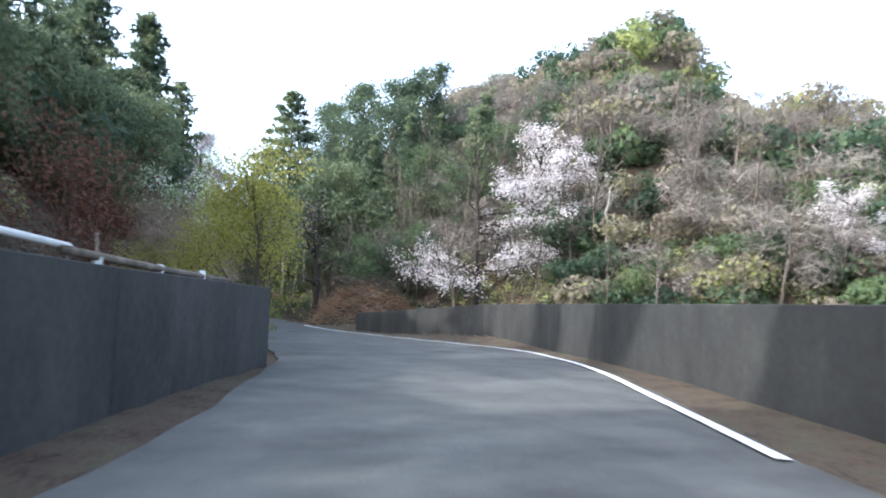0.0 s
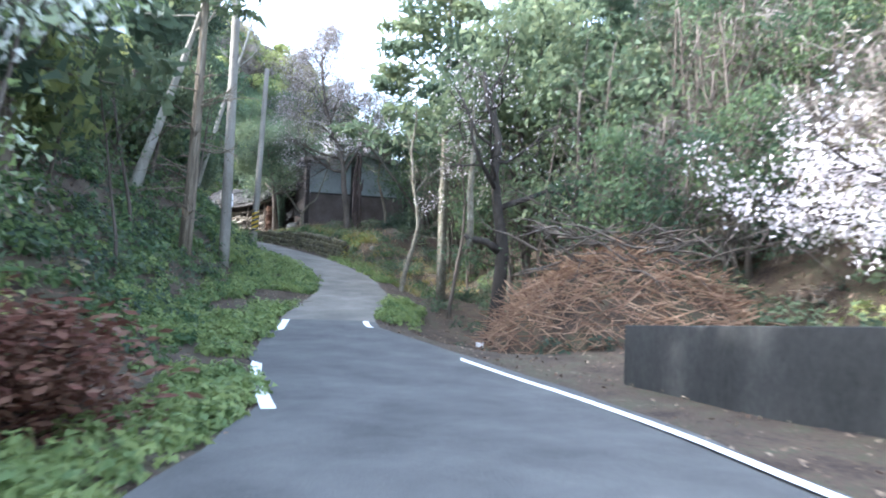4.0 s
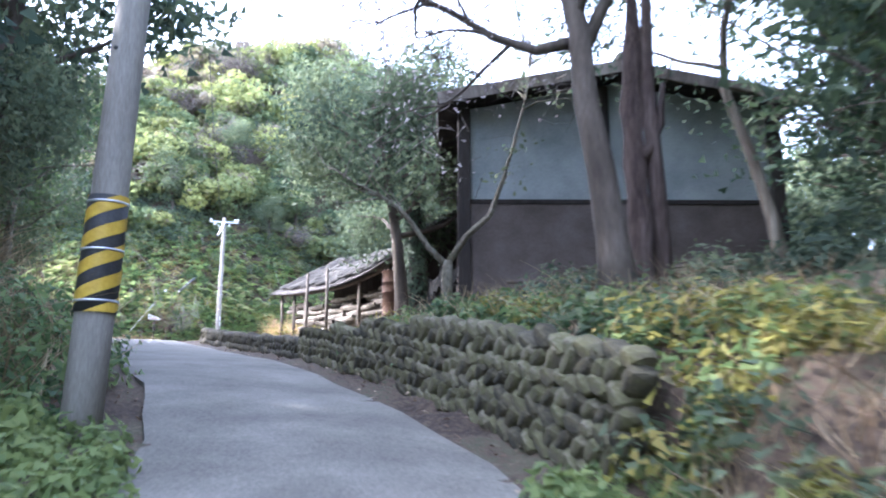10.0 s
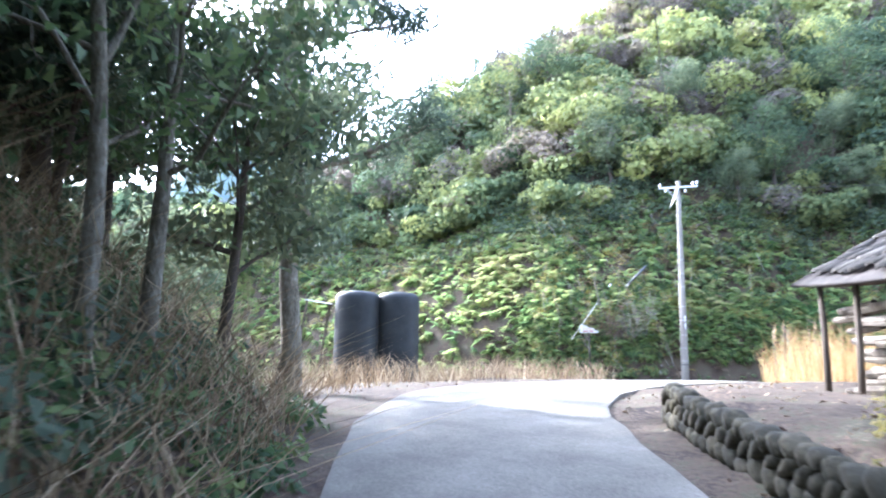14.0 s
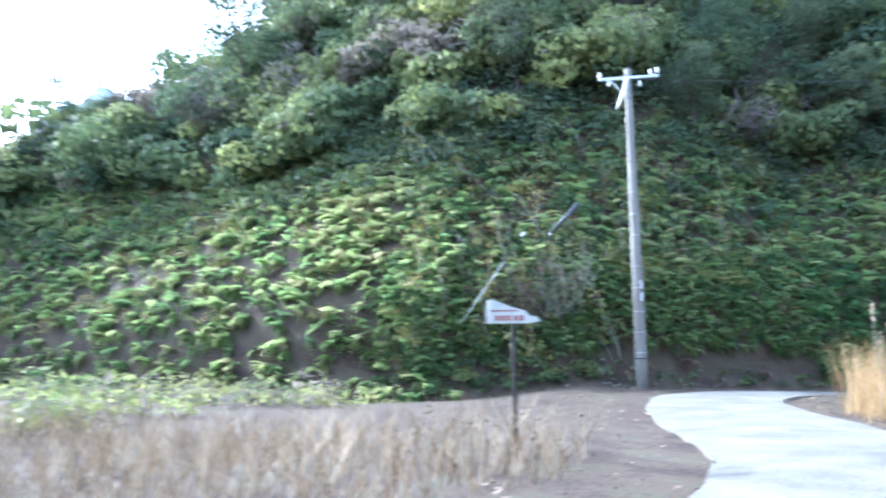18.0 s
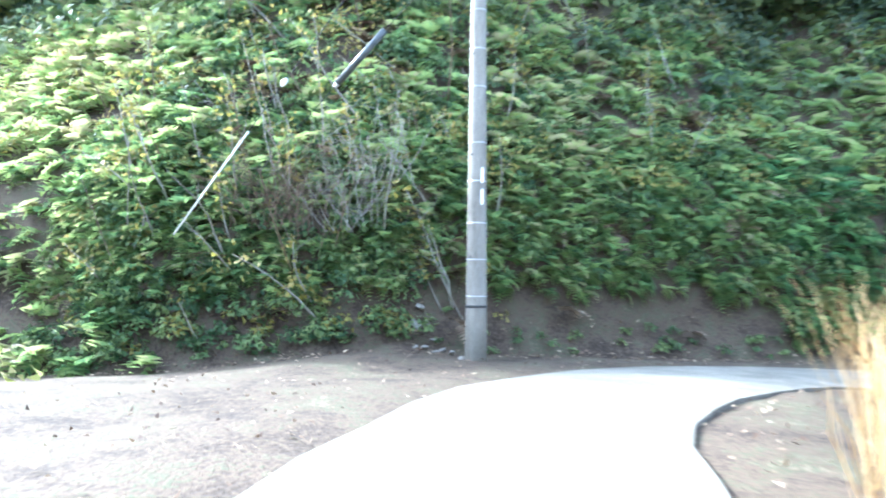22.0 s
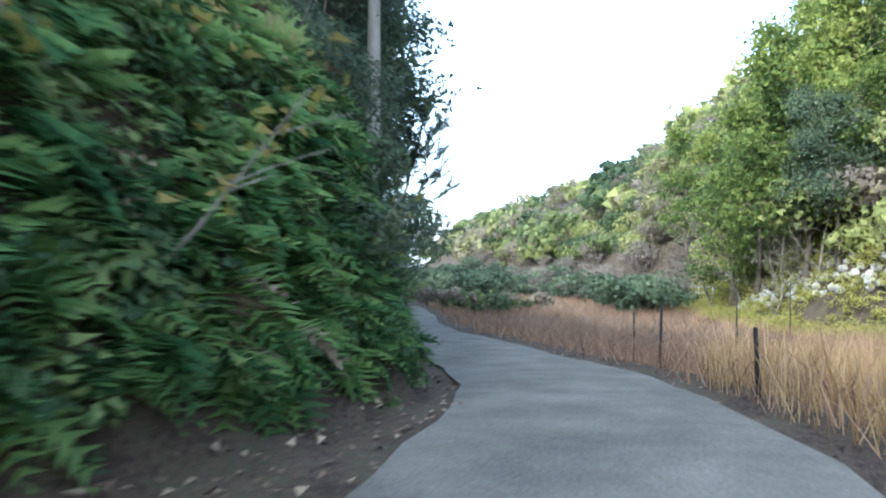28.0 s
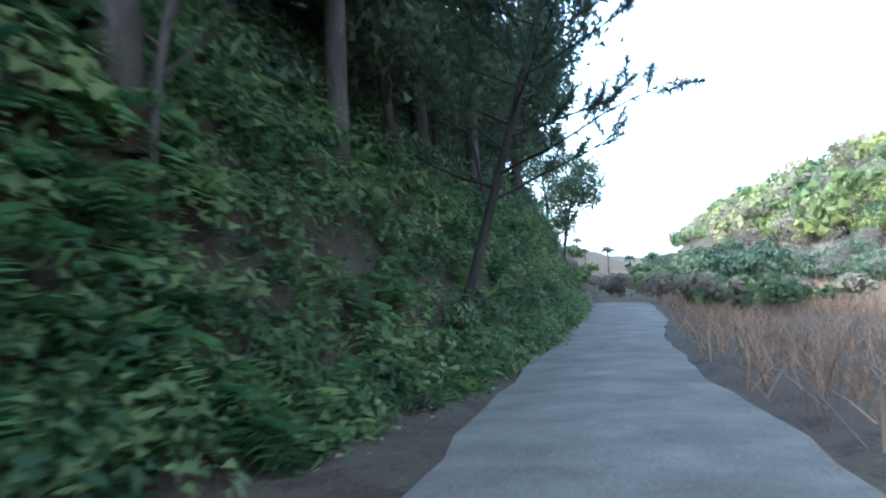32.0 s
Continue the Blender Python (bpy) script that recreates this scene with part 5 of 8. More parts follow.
# many-stemmed arching shrubs under the eastern trees
def arching_shrub(seed, label, stems=8, tall=4.6):
    rg = np.random.RandomState(seed)
    pieces, cs = [], []
    for k in range(stems):
        a, out = k * 2.4 + rg.uniform(-0.5, 0.5), rg.uniform(0.15, 0.6)
        line = wander(rg, (rg.normal() * 0.25, rg.normal() * 0.25, -0.2), (math.cos(a) * out, math.sin(a) * out, 1), tall * rg.uniform(0.7, 1.15), 9, 0.09, -0.055)
        pieces.append(tube(line, np.linspace(rg.uniform(0.025, 0.05), 0.008, 10), 5, False))
        for _ in range(15):
            p, d = at_part(line, rg.uniform(0.3, 1.0))
            tw = wander(rg, p, d / np.linalg.norm(d) + rg.normal(size=3) * 0.7, rg.uniform(0.4, 1.1), 3, 0.18, -0.06)
            pieces.append(tube(tw, [0.008, 0.007, 0.005, 0.003], 3, False))
            cs.append(np.repeat(tw[1:], 5, 0) + rg.normal(size=(15, 3)) * 0.14)
    ob = thing("arching_shrub", label, "bush", None, "shrubs in the wood east of the lane")
    part("stemwork", tubes_mesh("stemwork", pieces, M_BARK), ob, "thin grey-brown arching stems")
    c = np.vstack(cs)
    v, f = leaf_tris(c, rg.normal(size=c.shape) + np.array([0, 0, 0.7]), 0.11, rg, 0.34)
    part("foliage", mesh_from("foliage", v, f, M_DARK_LEAF, np.repeat(rg.uniform(0.0, 0.7, len(cs)), 15)), ob)
    return ob


arch_proto = arching_shrub(141, "many-stemmed dark shrub with arching twigs and narrow leaves")
plant(arch_proto, [(6.3, 28.4), (6.0, 30.6), (6.4, 33.0), (7.2, 30.0), (7.0, 34.2), (7.6, 27.0), (8.4, 28.6), (7.6, 36.2), (8.6, 33.4), (8.2, 25.0), (9.0, 22.8), (9.4, 30.8), (8.0, 31.6)], 31, (0.9, 1.5))

# the pine that stands out over the road past the shaded bank
rp = np.random.RandomState(146)
pine_line = wander(rp, (0, 0, -0.4), (0.24, -0.17, 1), 9.2, 9, 0.015, 0.0)
pine_pieces, needle_c = [tube(pine_line, np.linspace(0.1, 0.02, 10), 8)], []
for _k in range(30):
    _q = 0.3 + 0.68 * _k / 29
    _p, _ = at_part(pine_line, _q)
    _a = _k * 2.4
    _l = wander(rp, _p, (math.cos(_a), math.sin(_a), 0.35), (1.25 - _q) * 3.6 * rp.uniform(0.7, 1.1), 6, 0.07, 0.05)
    pine_pieces.append(tube(_l, np.linspace(0.035 * (1.2 - _q), 0.008, 7), 4, False))
    _ends = [_l]
    for _j in range(9):
        _p2, _d2 = at_part(_l, rp.uniform(0.25, 0.98))
        _s2 = wander(rp, _p2, _d2 / np.linalg.norm(_d2) + rp.normal(size=3) * 0.5 + np.array([0, 0, 0.3]), rp.uniform(0.35, 0.8), 3, 0.1, 0.12)
        pine_pieces.append(tube(_s2, [0.012, 0.01, 0.008, 0.005], 4, False))
        _ends.append(_s2)
    for _e in _ends:
        for _q2 in np.linspace(0.3, 1.0, 8):
            _p3, _d3 = at_part(_e, _q2)
            _d3 = _d3 / np.linalg.norm(_d3)
            for _j in range(11):
                needle_c.append((_p3, _d3 * 0.55 + rp.normal(size=3) * 0.55))
_c0 = np.array([c for c, _ in needle_c])
_dir = np.array([d for _, d in needle_c])
_dir /= np.linalg.norm(_dir, axis=1)[:, None]
_wv = np.cross(_dir, rp.normal(size=_dir.shape))
_wv = _wv / np.linalg.norm(_wv, axis=1)[:, None] * 0.011
_ln = rp.uniform(0.13, 0.24, len(_c0))[:, None]
_v = np.stack([_c0 - _wv, _c0 + _wv, _c0 + _dir * _ln], 1).reshape(-1, 3)
road_pine = thing("pine", "young pine with bristling upright tips beside the road", "tree", stand(11.2, 98.6), "trees on the northern bank")
part("trunk", tubes_mesh("trunk", pine_pieces, M_BARK_DARK), road_pine)
part("needles", mesh_from("needles", _v, np.arange(len(_v)).reshape(-1, 3), M_DARK_LEAF, rp.uniform(0, 0.6, len(_c0))), road_pine)


# ---- undergrowth ----
def tufts(name, spots, seed, leaf, per, radius, tint, mat, label, slim=0.5, category="undergrowth", up=0.5):
    """Low leafy clumps lying on the ground; one mesh."""
    rng = np.random.RandomState(seed)
    x, y = np.array([s[0] for s in spots]), np.array([s[1] for s in spots])
    z = height(x, y)
    r = rng.uniform(radius[0], radius[1], len(x))
    cnt = np.maximum(6, (per * r / np.mean(radius)).astype(int))
    w = np.repeat(np.arange(len(x)), cnt)
    d = rng.normal(size=(len(w), 3))
    d[:, 2] = np.abs(d[:, 2]) * 0.9
    d /= np.linalg.norm(d, axis=1)[:, None]
    c = d * r[w][:, None] * rng.uniform(0.4, 1.05, (len(w), 1)) ** 0.6
    c += np.stack([x[w], y[w], z[w]], 1)
    nrm = d + rng.normal(size=d.shape) * 0.5
    nrm[:, 2] += up
    v, f = leaf_tris(c, nrm, leaf * 1.15, rng, slim)
    tn = rng.uniform(tint[0], tint[1], len(x))[w]
    return tagged(new(name, mesh_from(name, v, f, mat, tn)), label, category, kind="stuff")


def spread_spots(seed, n, area, keep):
    rng = np.random.RandomState(seed)
    x, y = rng.uniform(area[0], area[1], n * 8), rng.uniform(area[2], area[3], n * 8)
    k = keep(x, y)
    return list(zip(x[k][:n], y[k][:n]))


def along(seed, n, line, s0, s1, lo, hi):
    """Spots beside a polyline, from s0 to s1 metres along it, lo to hi metres to its left."""
    rng = np.random.RandomState(seed)
    p = np.array(line, float)
    seg = np.concatenate([[0], np.cumsum(np.linalg.norm(np.diff(p, axis=0), axis=1))])
    s = rng.uniform(s0, s1, n)
    i = np.clip(np.searchsorted(seg, s) - 1, 0, len(p) - 2)
    d = (p[i + 1] - p[i]) / (seg[i + 1] - seg[i])[:, None]
    q = p[i] + d * (s - seg[i])[:, None] + np.stack([-d[:, 1], d[:, 0]], 1) * rng.uniform(lo, hi, n)[:, None]
    return list(zip(q[:, 0], q[:, 1]))


def litter(spots, seed, leaf, label):
    """Fallen leaves lying loose on the ground; one mesh."""
    rng = np.random.RandomState(seed)
    x, y = np.array([s[0] for s in spots]), np.array([s[1] for s in spots])
    c = np.stack([x, y, height(x, y) + 0.025 + rng.uniform(0, 0.03, len(x))], 1)
    n = rng.normal(size=c.shape) * 0.35
    n[:, 2] += 1
    v, f = leaf_tris(c, n, leaf, rng, 0.6)
    return tagged(new("leaf_litter", mesh_from("leaf_litter", v, f, M_LITTER, rng.uniform(0, 1, len(x)))), label, "leaf litter", kind="stuff")


def arc(line, x):
    """How far along a polyline (by x rising) a place lies."""
    p = np.array(line, float)
    seg = np.concatenate([[0], np.cumsum(np.linalg.norm(np.diff(p, axis=0), axis=1))])
    return float(np.interp(x, p[:, 0], seg))


def arc_y(line, y):
    p = np.array(line[:15], float)
    seg = np.concatenate([[0], np.cumsum(np.linalg.norm(np.diff(p, axis=0), axis=1))])
    return float(np.interp(y, p[:, 1], seg))


W0, W2 = arc_y(FOOT_WEST, -8), arc_y(FOOT_WEST, 42)
tufts("undergrowth", along(101, 620, FOOT_WEST, W0, W2, -0.5, 2.2), 102, 0.085, 66, (0.15, 0.42), (0.0, 0.8), M_GREEN, "low green plants and seedlings on the shaded western bank", 0.7)
tufts("undergrowth", along(151, 1000, FOOT_WEST, W0, W2, 1.2, 7), 152, 0.12, 44, (0.22, 0.55), (0.0, 0.6), M_GREEN, "seedlings and vines higher on the shaded western bank", 0.7)
tufts("undergrowth", along(153, 300, FOOT_WEST, W0 + 4, W2, 0.2, 5.0), 154, 0.1, 60, (0.3, 0.65), (0.0, 0.7), M_DARK_LEAF, "dark evergreen shrubs on the western bank", 0.6)
tufts("undergrowth", [s for s in spread_spots(103, 700, (-6, 4, -10, 28), lambda x, y: (off_road(x, y) > 0.12) & (off_road(x, y) < 1.2) & (lumps(x, y, 3, 31) > -0.1) & ((y > 9) | (x < 0)))], 104, 0.075, 60, (0.12, 0.3), (0.55, 1.0), M_GREEN,
      "bright green weeds along the lane's edges", 0.6)
tufts("undergrowth", spread_spots(105, 260, (2, 16, 4, 46), lambda x, y: (off_road(x, y) > 1.2) & (-side_of(x, y, FOOT_EAST) < 8)), 106, 0.11, 46, (0.2, 0.55), (0.0, 0.6), M_DARK_LEAF,
      "dark evergreen seedlings under the eastern trees", 0.6)
tufts("undergrowth", spread_spots(107, 70, (-8, 2, 26.5, 44), lambda x, y: (off_road(x, y) > 0.9) & (nearest_road(x, y)[1] > 0) & (off_road(x, y) < 2.6)), 108, 0.07, 60, (0.15, 0.4), (0.1, 0.9), M_YELLOW_LEAF,
      "yellowing weeds on top of the stone wall", 0.5)
tufts("undergrowth", spread_spots(155, 16, (0.2, 1.8, 27.4, 29.2), lambda x, y: (off_road(x, y) > 0.8)), 156, 0.085, 70, (0.3, 0.6), (0.1, 0.9), M_YELLOW_LEAF, "yellow-green bush at the end of the stone wall", 0.5)
tufts("undergrowth", spread_spots(119, 190, (-0.4, 9, 23, 34), lambda x, y: (off_road(x, y) > 0.7)), 120, 0.09, 70, (0.25, 0.6), (0.1, 0.9), M_DARK_LEAF, "dark glossy bushes in front of the barn", 0.5)
tufts("undergrowth", spread_spots(109, 1500, (0, 60, -34, 12), lambda x, y: (x > np.interp(y, [-32, -25.6, -16, -9.5, -4.5, 1, 9], [-1.9, 0.9, 4.4, 5.4, 5.4, 7.5, 10]) + 1.0) & (-side_of(x, y, FOOT_EAST) > -18) & (-side_of(x, y, FOOT_EAST) < 6)), 110, 0.15, 66, (0.4, 1.0), (0.2, 1.0), M_WOOD_LEAF,
      "brown and green scrub behind the concrete wall", 0.5)
tufts("undergrowth", spread_spots(111, 420, (-26, -4, -44, 4), lambda x, y: (off_road(x, y) > 1.3) & (side_of(x, y, FOOT_WEST) > -3)), 112, 0.14, 60, (0.35, 0.9), (0.6, 1.0), M_WOOD_LEAF,
      "brown and green scrub behind the roadside wall", 0.6)
tufts("undergrowth", spread_spots(113, 600, (-80, 20, 64, 110), lambda x, y: (side_of(x, y, FOOT_NORTH) > 4) & (side_of(x, y, FOOT_NORTH) < 9)), 114, 0.2, 60, (0.6, 1.2), (0.1, 0.5), M_WOOD_LEAF,
      "shrubs above the fern bank", 0.6)
tufts("undergrowth", spread_spots(225, 420, (-5.2, -1.0, 3, 21), lambda x, y: (off_road(x, y) > 0.1) & (off_road(x, y) < 2.8) & (lumps(x, y, 2.2, 33) > -0.35)), 226, 0.08, 62, (0.14, 0.36), (0.5, 1.0), M_GREEN, "bright green weeds between the lane and the western bank", 0.65)
litter(spread_spots(157, 9000, (-9, 12, -12, 44), lambda x, y: (off_road(x, y) > 0.02) & (off_road(x, y) < 5)), 158, 0.06, "brown fallen leaves on the wood floor beside the lane")
litter(along(167, 9000, FOOT_WEST, W0, W2, 0.0, 7.0), 168, 0.07, "brown fallen leaves lying on the western bank")
litter(spread_spots(159, 5000, (-34, 6, 43, 92), lambda x, y: (off_road(x, y) > 0.02) & (off_road(x, y) < 5)), 160, 0.06, "brown fallen leaves on the open verge")
litter(along(161, 5000, FOOT_NORTH, arc(FOOT_NORTH, -34), arc(FOOT_NORTH, 16), -0.6, 2.0), 162, 0.07, "dead leaves and fronds caught on the steep bank")


tufts("undergrowth", along(195, 260, FOOT_WEST, arc_y(FOOT_WEST, 17), arc_y(FOOT_WEST, 29), -0.5, 1.2), 196, 0.1, 66, (0.2, 0.45), (0.75, 1.0), M_GREEN, "bright fresh green plants on the bank round the striped pole", 0.7)


# ---- ferns on the northern bank ----
def frond(length, pairs=7):
    """One arching fern frond with paired leaflets, lying along +x."""
    v, f = [], []
    for i in range(pairs):
        s = 0.1 + 0.88 * i / (pairs - 1)
        x, z = length * (s - 0.25 * s * s), length * (0.42 * s - 0.85 * s * s)
        w = length * 0.34 * math.sin(math.pi * min(1.0, 0.2 + s * 0.8)) ** 0.8 + 0.01
        t = length * 0.6 / pairs
        for sg in (1, -1):
            n = len(v)
            v += [(x - t * 0.8, 0, z), (x + t * 0.9, 0, z), (x + t * 1.5, sg * w, z - 0.22 * w)]
            f.append((n, n + 1, n + 2))
    return np.array(v), np.array(f)


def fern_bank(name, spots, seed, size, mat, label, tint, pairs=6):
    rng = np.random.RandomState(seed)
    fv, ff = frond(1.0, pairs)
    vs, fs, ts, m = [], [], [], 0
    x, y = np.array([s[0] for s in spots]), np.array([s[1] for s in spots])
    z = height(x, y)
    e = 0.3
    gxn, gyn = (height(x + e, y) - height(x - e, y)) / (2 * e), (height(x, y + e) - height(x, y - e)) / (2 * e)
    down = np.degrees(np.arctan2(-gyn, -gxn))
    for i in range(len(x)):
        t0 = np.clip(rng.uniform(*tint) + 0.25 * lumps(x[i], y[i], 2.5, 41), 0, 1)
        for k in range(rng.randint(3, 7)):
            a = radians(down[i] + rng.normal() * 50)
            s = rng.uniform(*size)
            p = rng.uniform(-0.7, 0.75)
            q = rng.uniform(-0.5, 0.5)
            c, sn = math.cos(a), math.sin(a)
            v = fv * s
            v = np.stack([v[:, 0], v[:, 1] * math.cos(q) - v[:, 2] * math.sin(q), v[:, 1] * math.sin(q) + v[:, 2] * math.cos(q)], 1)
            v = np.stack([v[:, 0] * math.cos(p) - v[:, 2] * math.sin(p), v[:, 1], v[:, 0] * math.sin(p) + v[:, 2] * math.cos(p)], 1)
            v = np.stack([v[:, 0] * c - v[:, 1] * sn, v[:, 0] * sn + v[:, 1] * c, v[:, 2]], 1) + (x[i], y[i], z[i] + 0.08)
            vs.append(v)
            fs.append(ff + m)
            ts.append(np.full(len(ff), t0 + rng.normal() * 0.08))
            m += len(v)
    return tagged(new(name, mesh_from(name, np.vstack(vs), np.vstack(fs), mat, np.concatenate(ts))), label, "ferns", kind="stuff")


NP = arc(FOOT_NORTH, -17.5)
N0, N1, N2 = arc(FOOT_NORTH, -30), arc(FOOT_NORTH, 2), arc(FOOT_NORTH, 24)
north = lambda lo, hi: (lambda x, y: (side_of(x, y, FOOT_NORTH) > lo) & (side_of(x, y, FOOT_NORTH) < hi))
fern_bank("fern_bank", along(121, 950, FOOT_NORTH, N0, NP, 0.65, 2.2) + along(171, 850, FOOT_NORTH, N0, NP, 0.55, 1.5), 122, (0.22, 0.55), M_FERN, "bright green ferns hanging over the steep roadside bank", (0.25, 0.9), 8)
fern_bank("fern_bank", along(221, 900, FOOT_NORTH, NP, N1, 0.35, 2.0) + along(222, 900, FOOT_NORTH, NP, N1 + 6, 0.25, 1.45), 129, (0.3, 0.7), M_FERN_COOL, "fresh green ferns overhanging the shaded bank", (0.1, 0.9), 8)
# sun on the upper ferns is put into their lighter tint
fern_bank("fern_bank", spread_spots(127, 1700, (-34, 4, 64, 100), lambda x, y: north(1.4, 7.2)(x, y) & (x + 0.0 * y < 3)), 128, (0.4, 0.85), M_FERN, "upper bank ferns tinted lighter yellow-green for the sun on them", (0.5, 0.95), 7)
fern_bank("fern_bank", along(123, 2300, FOOT_NORTH, arc(FOOT_NORTH, -64), arc(FOOT_NORTH, -27), -0.2, 8.0), 124, (0.4, 0.8), M_FERN, "sunlit yellow-green ferns on the hillside", (0.3, 1.0))
# low tint range paints the hill's shade into these ferns
fern_bank("fern_bank", along(125, 700, FOOT_NORTH, N1, N2, -0.2, 2.4), 126, (0.3, 0.7), M_FERN, "ferns tinted darker for the shade at the foot of the bank", (0.05, 0.45), 8)
tufts("undergrowth", along(115, 450, FOOT_NORTH, N0, NP, 0.6, 2.4) + along(223, 600, FOOT_NORTH, NP, N1, 0.3, 2.4) + along(173, 700, FOOT_NORTH, NP, N1 + 8, 0.25, 1.4) + along(224, 120, FOOT_NORTH, N0, arc(FOOT_NORTH, -23.2), 0.1, 0.8), 116, 0.085, 66, (0.18, 0.42), (0.0, 0.8), M_GREEN, "leafy weeds and vines between the ferns on the bank", 0.6)
tufts("undergrowth", along(163, 800, FOOT_NORTH, N0, N1, 2.0, 6.8), 164, 0.13, 50, (0.25, 0.6), (0.0, 0.8), M_GREEN, "leafy weeds and vines higher on the bank", 0.6)
tufts("undergrowth", along(165, 330, FOOT_NORTH, N0 - 25, N1, 1.0, 8.0), 166, 0.09, 90, (0.35, 0.8), (0.2, 1.0), M_YELLOW_LEAF, "pale yellow-green shrubs among the ferns", 0.5)
fern_bank("fern_bank", along(181, 330, FOOT_NORTH, N0, N1, 0.2, 6.5), 182, (0.3, 0.75), M_LITTER, "withered brown fern fronds hanging among the green ones", (0.3, 1.0), 8)
tufts("undergrowth", along(183, 420, FOOT_NORTH, N0 - 6, N1 + 8, 5.5, 9.5), 184, 0.17, 90, (0.5, 1.1), (0.1, 0.9), M_DARK_LEAF, "dark evergreen shrubs above the ferns", 0.6)
tufts("undergrowth", along(185, 160, FOOT_NORTH, N0, N1 + 4, 0.0, 0.4), 186, 0.07, 26, (0.08, 0.2), (0.1, 0.8), M_GREEN, "small weeds growing out of the bare earth at the bank's foot", 0.6)
tufts("undergrowth", along(190, 70, FOOT_NORTH, arc(FOOT_NORTH, -29), arc(FOOT_NORTH, -22), 0.2, 2.2), 191, 0.09, 40, (0.2, 0.5), (0.3, 1.0), M_YELLOW_LEAF, "sprigs with fresh yellow leaves on the bank by the pole", 0.6)
for _x0, _x1, _lo, _n in ((-16, -9, 5.2, 90), (-9, -3, 3.6, 110), (-3, 3, 2.2, 120)):
    tufts("undergrowth", along(192 - _x0, _n, FOOT_NORTH, arc(FOOT_NORTH, _x0), arc(FOOT_NORTH, _x1), _lo, 9.0), 193 - _x0, 0.16, 110, (0.6, 1.3), (0.0, 0.6), M_DARK_LEAF, "dark evergreen thicket growing down over the ferns", 0.6)
# leafless stems standing and leaning out of the ferns
_rs = np.random.RandomState(187)
for _k, (_x, _y) in enumerate(along(188, 90, FOOT_NORTH, N0, N1, 0.5, 5.5) + along(189, 44, FOOT_NORTH, arc(FOOT_NORTH, -29), arc(FOOT_NORTH, -22), 0.3, 2.4)):
    _ln, _a, _out = _rs.uniform(1.1, 2.9), _rs.uniform(-2.6, -0.6), _rs.uniform(0.25, 1.1)
    _st = wander(_rs, (0, 0, -0.1), (math.cos(_a) * _out, math.sin(_a) * _out, 1), _ln, 6, 0.09, 0.0)
    _pcs = [tube(_st, np.linspace(_rs.uniform(0.013, 0.03), 0.006, 7), 5)]
    for _j in range(_rs.randint(1, 5)):
        _p, _d = at_part(np.array(_st), _rs.uniform(0.4, 0.95))
        _pcs.append(tube(wander(_rs, _p, _d / np.linalg.norm(_d) + _rs.normal(size=3) * 0.5, _rs.uniform(0.25, 0.7), 3, 0.15, 0.0), np.linspace(0.007, 0.003, 4), 4, False))
    if _k % 2 == 0:
        _sp = [np.array(_st[_i]) for _i in (3, 4, 5, 6)]
        _c = np.repeat(np.array(_sp), 9, 0) + _rs.normal(size=(36, 3)) * 0.13
        _v, _f = leaf_tris(_c, _rs.normal(size=(36, 3)) + np.array([0, -0.4, 0.8]), 0.1, _rs, 0.6)
        _ob = thing("leafy_weed", "thin stem with sparse fresh yellow-green leaves among the ferns", "stem", pose(_x, _y, hz(_x, _y)), "leafy stems on the fern bank")
        part("stem", tubes_mesh("stem", _pcs, M_BARK_PALE), _ob)
        part("leaves", mesh_from("leaves", _v, _f, M_YELLOW_LEAF, _rs.uniform(0.4, 1, 36)), _ob)
        continue
    _ob = new("dry_weed", tubes_mesh("dry_weed", _pcs, M_BARK_PALE if _k % 3 else M_STRAW_STEM))
    _ob.matrix_basis = pose(_x, _y, hz(_x, _y))
    tagged(_ob, "thin bleached leafless stem sticking out of the ferns" if _k % 3 else "thin brown leafless stem among the ferns", "stem", "dry stems on the fern bank")
for _k, (_x, _y) in enumerate([(-24.95, 70.5), (-25.35, 70.2), (-24.55, 70.8), (-25.85, 70.0), (-24.35, 71.2), (-26.25, 69.8)]):
    _pcs = []
    for _j in range(16):
        _st = wander(_rs, (_rs.normal() * 0.3, _rs.normal() * 0.2, 0), (_rs.normal() * 0.45, -0.35 + _rs.normal() * 0.2, 1), _rs.uniform(0.8, 2.3), 6, 0.1, -0.02)
        _pcs.append(tube(_st, np.linspace(0.011, 0.004, 7), 4, False))
        for _i in range(5):
            _p, _d = at_part(np.array(_st), _rs.uniform(0.3, 1.0))
            _pcs.append(tube(wander(_rs, _p, _d / np.linalg.norm(_d) + _rs.normal(size=3) * 0.6, _rs.uniform(0.2, 0.6), 3, 0.2), [0.005, 0.005, 0.004, 0.002], 3, False))
    _ob = new("dry_shrub", tubes_mesh("dry_shrub", _pcs, M_STRAW_STEM if _k % 2 else M_BARK_PALE))
    _ob.matrix_basis = pose(_x, _y, hz(_x, _y) + 0.1)
    tagged(_ob, "tangled leafless shrub of dry straw-coloured twigs on the bank", "shrub", "dry shrubs on the fern bank")
tufts("undergrowth", along(117, 1000, FOOT_NORTH, N1 - 6, N2 + 6, -0.1, 3.2), 118, 0.1, 80, (0.3, 0.75), (0.0, 0.8), M_GREEN, "green leafy bushes overhanging the shaded bank", 0.5)
